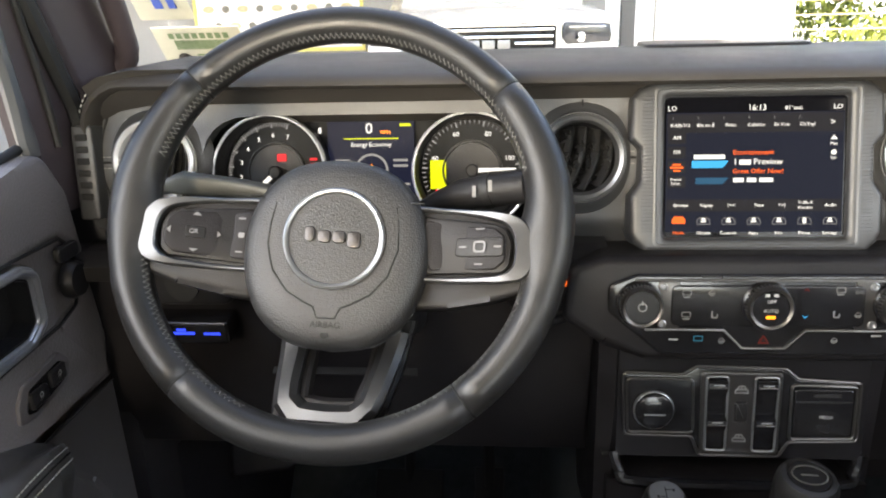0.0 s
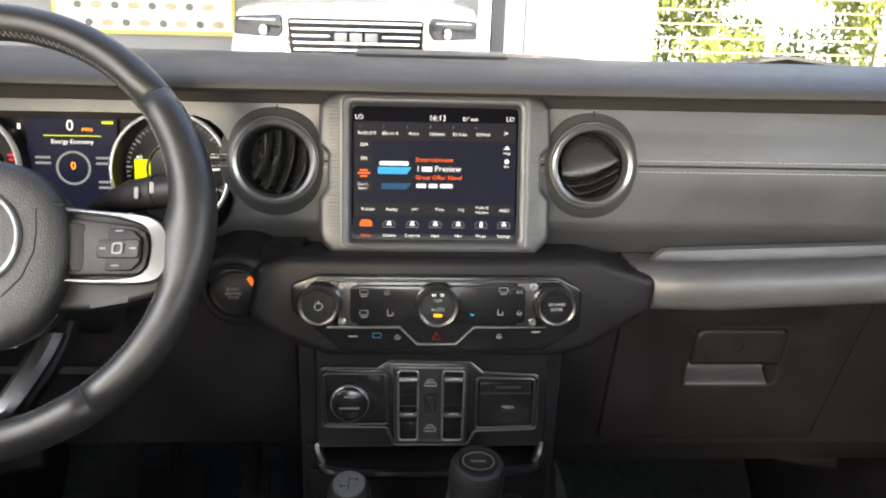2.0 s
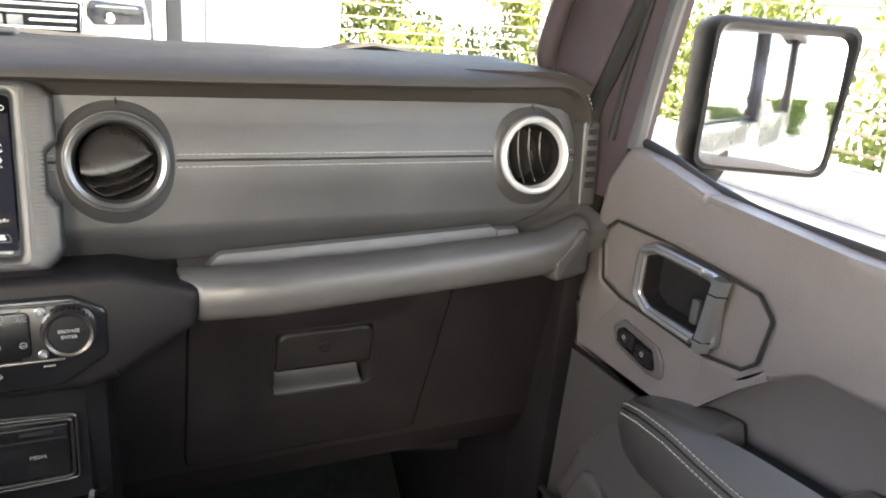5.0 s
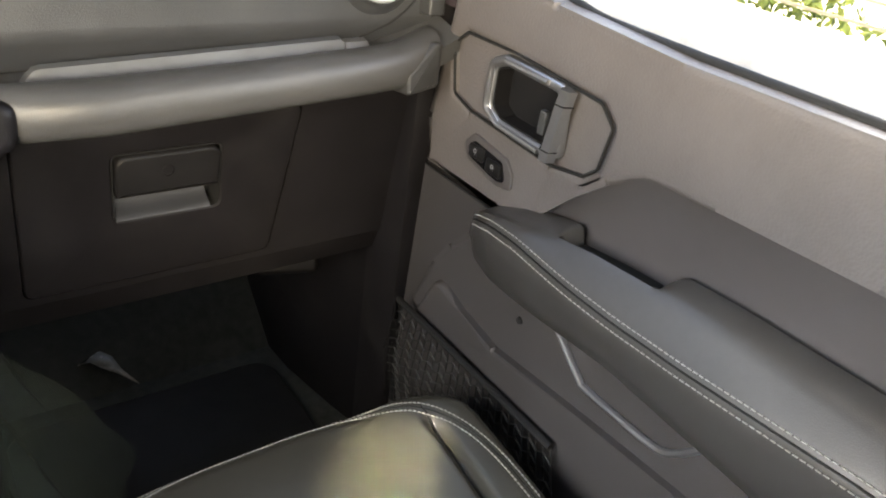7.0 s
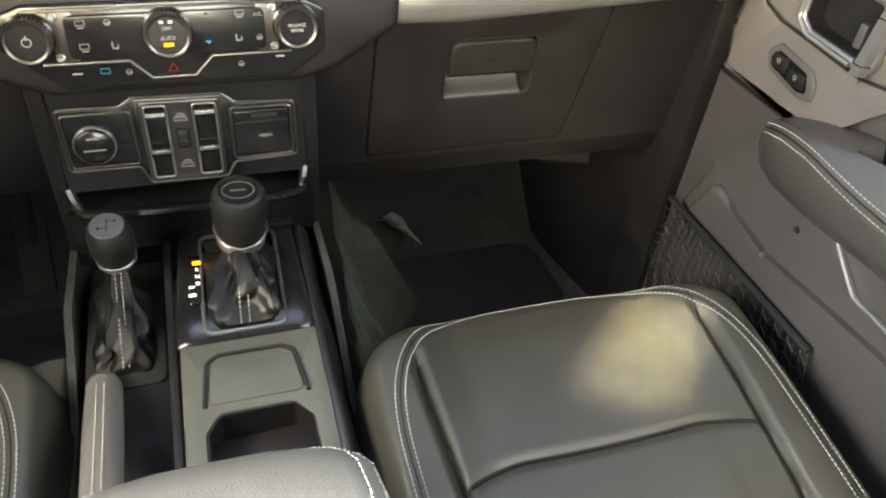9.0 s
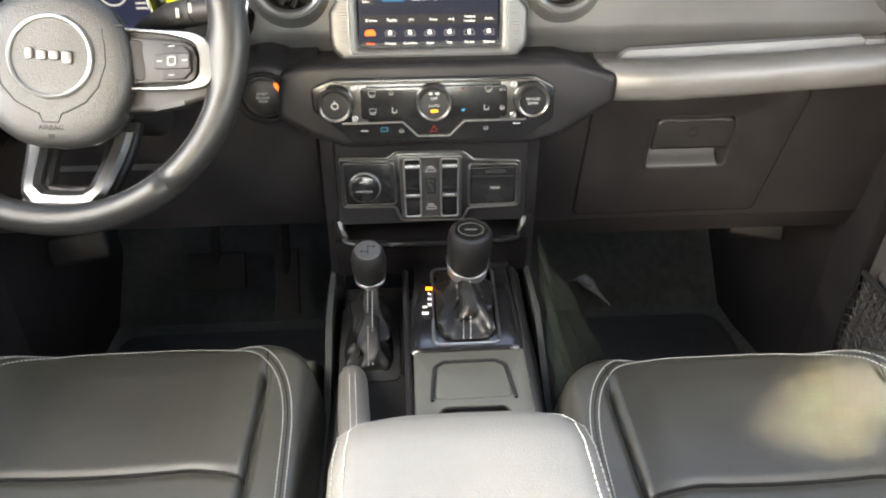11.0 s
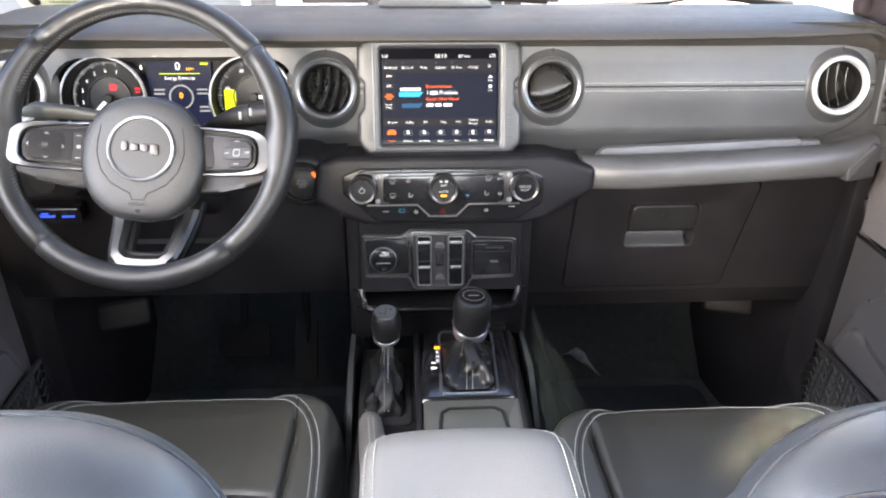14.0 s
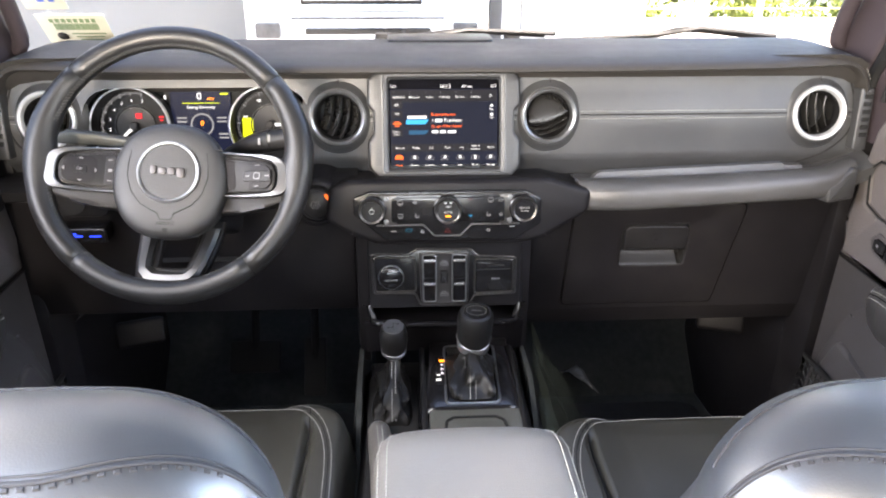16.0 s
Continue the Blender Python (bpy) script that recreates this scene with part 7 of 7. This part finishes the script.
t, m, w, h = sticker("paper_tag", -0.712, -0.640, 1.548, 1.600, PAPER, "pale paper tag with blue lettering bars")
part("blue_bars", merge(mark(m, -0.004, -0.006, 0.012, 0.020), mark(m, 0.014, -0.006, 0.010, 0.020)), PAPER_BLUE, t)

# ---- footwells ----
for s in (-1, 1):
    t = thing("kick_panel", (0.66 * s, 0.98, 0.66), "dark plastic kick panel at the footwell's side", "trim panel")
    part("panel", loft([[V((x * s, y, z)) for x, y in ((0.690, 0.82), (0.672, 0.90), (0.650, 1.02), (0.640, 1.20), (0.70, 1.20))] for z in (0.62, 0.80, 1.00)]), STACK, t)
    part("vent_flap", prism(rounded(rect(-0.05, -0.028, 0.05, 0.028), 0.012), 0.02, look((0.615 * s, 0.965, 0.905), (0.30 * s, 0.0, 1.35)) @ pose(0, 0, 0, 0, 180, 0), 0.008), STACK, t)
pedals = thing("pedal_set", (-0.33, 1.0, 0.70), "black rubber pedals hanging in the dark footwell", "pedals")
for x, w, z in ((-0.40, 0.055, 0.80), (-0.27, 0.024, 0.77)):
    p = part("pedal", box((0, 0, 0), (w * 2, 0.07 if w > 0.03 else 0.13, 0.012), 0.004, 2, pose(x, 1.03, z, 55, 0, 0)), MATTE, pedals)
    part("pedal_arm", tube([(x, 1.04, z + 0.01), (x, 1.12, z + 0.2), (x, 1.20, z + 0.34)], 0.009, 8), MATTE, pedals)
for s in (-1, 1):
    mt = part("floor_mat", prism(rounded(rect(-0.22, 0.0, 0.22, 0.50), 0.05), 0.012, flat_frame(0.40 * s, 0.55, FLOOR_Z + 0.014), 0.004), RUBBER)
    tagged(mt, "black rubber floor mat in the footwell", "floor mat", "floor mats")
film = part("plastic_film", loft([[V(p) for p in r] for r in (((0.314, 1.137, 0.664), (0.326, 1.141, 0.667)), ((0.330, 1.114, 0.682), (0.349, 1.124, 0.693)), ((0.346, 1.100, 0.674), (0.364, 1.106, 0.690)), ((0.364, 1.080, 0.672), (0.372, 1.084, 0.676)), ((0.391, 1.052, 0.659), (0.392, 1.053, 0.660)))], cap=False, closed=False), PLASTIC_BAG)
sol = film.modifiers.new("thick", "SOLIDIFY")
sol.thickness = 0.0008
tagged(film, "crumpled scrap of clear plastic film on the floor", "plastic film")

# clear protective film hanging in folds over the tunnel's side
CLEAR = mat("clear protective film", (0.088, 0.108, 0.086), 0.42, vary=0.4, scale=30, big=0.3, spec=0.35)
CLEAR.node_tree.nodes["Principled BSDF"].inputs["Alpha"].default_value = 0.36
sheet = []
for i in range(25):
    t = i / 24
    row = []
    for j in range(31):
        k = j / 30
        y = lerp(0.46, 0.90, k)
        w = noise.noise(V((t * 3.0 + 7, k * 6.5, 0.3)))
        fold = 0.010 * math.sin(k * 23 + 4 * t + 2 * w) + 0.016 * w
        x = 0.150 + 0.028 * k + (0.085 + 0.07 * k) * t ** 1.4 + fold * smooth(0.0, 0.25, t)
        z = lerp(0.945 + 0.050 * k, FLOOR_Z + 0.03, t) + 0.02 * noise.noise(V((k * 5, t * 2, 4)))
        row.append(V((x, y + 0.05 * t * (k - 0.3), z)))
    sheet.append(row)
cover = part("floor_film", loft(sheet, cap=False, closed=False), CLEAR, None, "", 80)
tagged(cover, "clear crumpled protective film hanging over the tunnel carpet", "plastic film")

# ---- outside: ground, walls, fence, hedge ----
CONCRETE = mat("pale concrete", (0.33, 0.32, 0.30), 0.85, vary=0.12, scale=1.5, fine=60, bump=0.3)
STUCCO = mat("grey wall paint", (0.27, 0.265, 0.262), 0.8, vary=0.08, scale=2, fine=80, bump=0.2)
ROUGH_WALL = mat("weathered concrete", (0.50, 0.48, 0.45), 0.9, vary=0.3, scale=3, fine=40, bump=0.5)
WHITE_PAINT = mat("white paint", (0.80, 0.80, 0.79), 0.6, vary=0.05, scale=4)
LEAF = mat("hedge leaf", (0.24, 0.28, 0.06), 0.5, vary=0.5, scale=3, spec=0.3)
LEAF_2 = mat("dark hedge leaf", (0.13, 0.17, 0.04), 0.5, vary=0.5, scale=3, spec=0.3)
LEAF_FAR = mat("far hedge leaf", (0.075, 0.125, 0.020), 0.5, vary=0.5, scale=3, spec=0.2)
SLAT = mat("weathered slat", (0.30, 0.25, 0.16), 0.8, vary=0.2)
YELLOW = mat("yellow board frame", (0.62, 0.52, 0.15), 0.6, vary=0.08)
BOARD = mat("white board", (0.74, 0.72, 0.68), 0.6, vary=0.05)
DOT = mat("grey print spots", (0.16, 0.15, 0.13), 0.7, vary=0.2)
DOT_2 = mat("tan print spots", (0.45, 0.38, 0.24), 0.7, vary=0.2)

ground = part("ground", prism(rect(-300, -300, 300, 300), 0.05, Matrix.Identity(4)), CONCRETE)
tagged(ground, "pale concrete yard around the parked cars", "ground", kind="structure")
# unseen slab, added to keep sun and sky off the pickup
canopy = part("canopy", box((-3.4, 6.4, 3.35), (11.0, 5.8, 0.2), 0.0), WHITE_PAINT)
tagged(canopy, "pale unseen roof slab added to shade the pickup's bay", "canopy", kind="structure")
wall = part("wall_ahead", box((-4.0, 8.3, 1.7), (9.6, 0.2, 3.4), 0.0), STUCCO)
tagged(wall, "plain grey building wall behind the pickup", "wall", kind="structure")
wall2 = part("wall_side", box((-7.5, 1.0, 1.7), (0.2, 15.0, 3.4), 0.0), STUCCO)
tagged(wall2, "plain grey building wall beside the bays", "wall", kind="structure")
post = part("column_1", box((0.93, 7.6, 1.7), (0.13, 0.13, 3.4), 0.01), GREY_PLASTIC)
tagged(post, "slim grey metal post", "post", kind="structure")
post = part("column_2", box((1.12, 8.3, 1.7), (0.32, 0.3, 3.4), 0.01), WHITE_PAINT)
tagged(post, "white painted column", "column", kind="structure")
post = part("wall_end", box((1.66, 8.3, 1.7), (0.74, 0.3, 3.4), 0.015), ROUGH_WALL)
tagged(post, "weathered concrete end of the wall", "wall", kind="structure")
post = part("wall_white", box((2.42, 8.6, 1.7), (0.75, 0.2, 3.4), 0.01), WHITE_PAINT)
tagged(post, "white painted wall panel in the sun", "wall", kind="structure")
board = thing("sample_board", (-2.6, 8.15, 1.0), "white board with rows of printed spots in a yellow frame", "board")
part("sheet", box((-2.62, 8.17, 1.75), (1.75, 0.04, 1.30), 0.004), BOARD, board)
part("edge", rim(rect(-3.53, 1.06, -1.71, 2.43), 0.05, 0.05, Matrix(((1, 0, 0, 0), (0, 0, -1, 8.145), (0, 1, 0, 0), (0, 0, 0, 1)))), YELLOW, board, "yellow frame")
B = Matrix(((1, 0, 0, 0), (0, 0, -1, 8.145), (0, 1, 0, 0), (0, 0, 0, 1)))
for i in range(9):
    for j in range(7):
        u, v = -3.36 + i * 0.185 + (0.09 if j % 2 else 0), 1.17 + j * 0.17
        if u < -1.85:
            part("spot", prism(ring_pts(u, v, 0.040 if (i + j) % 2 else 0.062, 0.036, n=14), 0.004, on(B, 0, 0, 0.006)), DOT if (i + j) % 2 else DOT_2, board)

# slatted fence and planted hedge behind it
fence = thing("slat_fence", (6.2, 5.0, 0.0), "thin slatted fence on white posts with a hedge behind it", "fence", kind="structure")
kerb = part("kerb_wall", merge(box((6.15, 1.0, 0.22), (0.3, 17.6, 0.44), 0.03), box((4.6, 9.75, 0.22), (3.4, 0.3, 0.44), 0.03)), ROUGH_WALL, fence, "low blotchy concrete kerb wall")
for i in range(16):
    z = 0.58 + i * 0.17
    part("slat", box((6.1, 1.0, z), (0.02, 17.4, 0.024), 0.0), SLAT, fence)
    part("slat", box((4.6, 9.65, z), (3.2, 0.02, 0.018), 0.0), SLAT, fence)
for y in (-6, -4, -2, 0, 2, 4, 6, 8, 9.6):
    part("post", box((6.14, y, 1.9), (0.07, 0.07, 3.0), 0.005), WHITE_PAINT, fence)
for x in (3.1, 4.7):
    part("post", box((x, 9.69, 1.9), (0.07, 0.07, 3.0), 0.005), WHITE_PAINT, fence)


def hedge(name, x0, x1, y0, y1, z0, z1, count, seed, material):
    rnd = random.Random(seed)
    verts, faces = [], []
    for _ in range(count):
        x, y, z = rnd.uniform(x0, x1), rnd.uniform(y0, y1), z0 + (z1 - z0) * rnd.random() ** 0.85
        if noise.noise(V((x * 0.8, y * 0.8, z * 1.1))) < -0.10:
            continue
        s = rnd.uniform(0.035, 0.085)
        r = Euler((rnd.uniform(0, 6.28), rnd.uniform(0, 6.28), rnd.uniform(0, 6.28))).to_matrix()
        k = len(verts)
        for q in ((-s, 0, 0), (0, -s * 0.45, 0.01), (s, 0, 0), (0, s * 0.45, 0.01)):
            verts.append(r @ V(q) + V((x, y, z)))
        faces.append((k, k + 1, k + 2, k + 3))
    me = bpy.data.meshes.new(name)
    me.from_pydata([tuple(v) for v in verts], [], faces)
    me.materials.append(material)
    return tagged(new(name, me), "leafy green hedge beyond the fence", "hedge", kind="stuff")


hedge("hedge", 6.5, 7.6, -8, 10.5, 0.2, 3.3, 34000, 3, LEAF)
hedge("hedge", 2.9, 6.6, 10.0, 11.0, 0.2, 3.0, 15000, 4, LEAF)
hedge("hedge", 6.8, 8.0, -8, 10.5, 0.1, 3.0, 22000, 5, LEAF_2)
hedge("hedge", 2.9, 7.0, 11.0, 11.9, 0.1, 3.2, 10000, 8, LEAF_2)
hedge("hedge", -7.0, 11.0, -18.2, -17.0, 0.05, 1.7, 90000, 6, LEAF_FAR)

# ---- white pickup parked ahead ----
truck = thing("pickup_truck", (-0.37, 7.4, 0.0), "white pickup truck with a chrome grille, parked facing", "truck")
TX = -0.36
TRUCK = mat("white truck paint", (0.60, 0.60, 0.60), 0.25, vary=0.03, scale=3, coat=0.8)
LENS = mat("headlight lens", (0.035, 0.037, 0.042), 0.12, vary=0.5, scale=14, spec=0.5)
rows = []
for y, w, z0, z1, e in ((6.02, 0.90, 0.55, 1.04, 0.10), (6.06, 0.96, 0.48, 1.38, 0.08), (6.25, 0.99, 0.45, 1.44, 0.07), (6.7, 1.00, 0.42, 1.49, 0.07), (7.4, 1.01, 0.42, 1.52, 0.07), (7.6, 1.01, 0.42, 1.53, 0.05)):
    rows.append([V((TX + u, y, z)) for u, z in ((-w + e, z0), (-w, z0 + 0.1), (-w, z1 - 0.25), (-w + e * 0.6, z1 - 0.07), (-w + 0.22, z1 - 0.02), (0, z1 + 0.02), (w - 0.22, z1 - 0.02), (w - e * 0.6, z1 - 0.07), (w, z1 - 0.25), (w, z0 + 0.1), (w - e, z0))])
body = part("body", loft(rows), TRUCK, truck, smooth=45)
part("cab", loft([[V((TX + u, y, z)) for u, z in ((-w, 1.40), (-w * 0.86, zt), (w * 0.86, zt), (w, 1.40))] for y, w, zt in ((7.3, 0.98, 1.45), (8.05, 0.92, 1.95), (8.12, 0.92, 1.98))]), TRUCK, truck)
part("windshield", loft([[V((TX + u, y, z)) for u in (-w, w)] + [V((TX + u, y + 0.02, z)) for u in (w, -w)] for y, z, w in ((7.36, 1.485, 0.84), (7.98, 1.90, 0.74))]), GLOSS, truck)
G = Matrix(((1, 0, 0, TX), (0, 0, -1, 6.0), (0, 1.1, 0, 1.235), (0, 0, 0, 1)))
gp = rounded([(-0.56, 0.12), (-0.50, 0.145), (0.50, 0.145), (0.56, 0.12), (0.55, -0.10), (0.52, -0.235), (-0.52, -0.235), (-0.55, -0.10)], 0.03, 3)
gr = part("grille", prism(gp, 0.04, on(G, 0, 0, 0.0)), GLOSS, truck)
part("surround", rim(gp, 0.045, 0.05, on(G, 0, 0, 0.025), 0.01), CHROME, gr, "chrome surround")
for i in range(7):
    v = 0.078 - i * 0.046
    w2 = 0.50 - 0.006 * i
    if i in (2,):
        for s in (-1, 1):
            part("bar", box((s * (w2 + 0.20) / 2, v, 0.018), (w2 - 0.20, 0.016, 0.03), 0.005, 2, G), CHROME, gr)
    else:
        part("bar", box((0, v, 0.018), (w2 * 2, 0.016, 0.03), 0.005, 2, G), CHROME, gr)
part("badge", merge(*[prism(rounded(rect(u, -0.048, u + 0.095, 0.010), 0.012), 0.01, on(G, 0, 0, 0.036), 0.003) for u in (-0.165, -0.05, 0.068)]), SATIN, gr)
for s in (-1, 1):
    hl = part("headlight", prism(rounded([(s * 0.585, 0.12), (s * 0.93, 0.10), (s * 0.94, -0.02), (s * 0.60, -0.03), (s * 0.55, 0.04)], 0.02, 3), 0.09, on(G, 0, 0, 0.035) @ pose(0, 0, 0, 0, 5 * s, 0), 0.012), LENS, truck)
    part("lamp_strip", box((s * 0.75, 0.085, 0.042), (0.28, 0.012, 0.012), 0.004, 1, G @ pose(0, 0, 0, 0, 5 * s, 0)), CHROME, hl)
    part("projector", lathe([(0.035, 0), (0.03, 0.012), (0, 0.016)], on(G, s * 0.70, 0.02, 0.036) @ pose(0, 0, 0, 0, 5 * s, 0), 18), CHROME, hl)
bump = part("bumper", loft([[V((TX + u, y + 0.08 * (abs(u) / 1.0) ** 2, z)) for y, z in ((6.02, 0.62), (5.93, 0.66), (5.90, 0.80), (5.92, 0.93), (6.02, 0.965))] for u in (-0.93, -0.8, -0.5, 0, 0.5, 0.8, 0.93)]), TRUCK, truck)
part("bumper_line", merge(box((TX + 0.05, 5.912, 0.925), (1.24, 0.02, 0.020), 0.004)), LENS, bump)
part("air_slot", prism(rounded(rect(-0.46, 0.800, 0.56, 0.850), 0.02), 0.01, Matrix(((1, 0, 0, TX), (0, 0, -1, 5.895), (0, 1, 0, 0), (0, 0, 0, 1))), 0.003), GLOSS, bump)
for s in (-1, 1):
    part("fog_lamp", prism(rounded(rect(s * 0.80 - 0.06, 0.77, s * 0.80 + 0.14, 0.89), 0.02), 0.03, Matrix(((1, 0, 0, TX), (0, 0, -1, 5.905), (0, 1, 0, 0), (0, 0, 0, 1))), 0.004), LENS, bump)
    whl = part("wheel", lathe([(0, -0.12), (0.36, -0.12), (0.40, -0.08), (0.40, 0.08), (0.36, 0.12), (0, 0.12)], Matrix.Translation((TX + s * 0.86, 6.95, 0.40)) @ pose(0, 0, 0, 0, 90, 0), 32), RUBBER, truck)
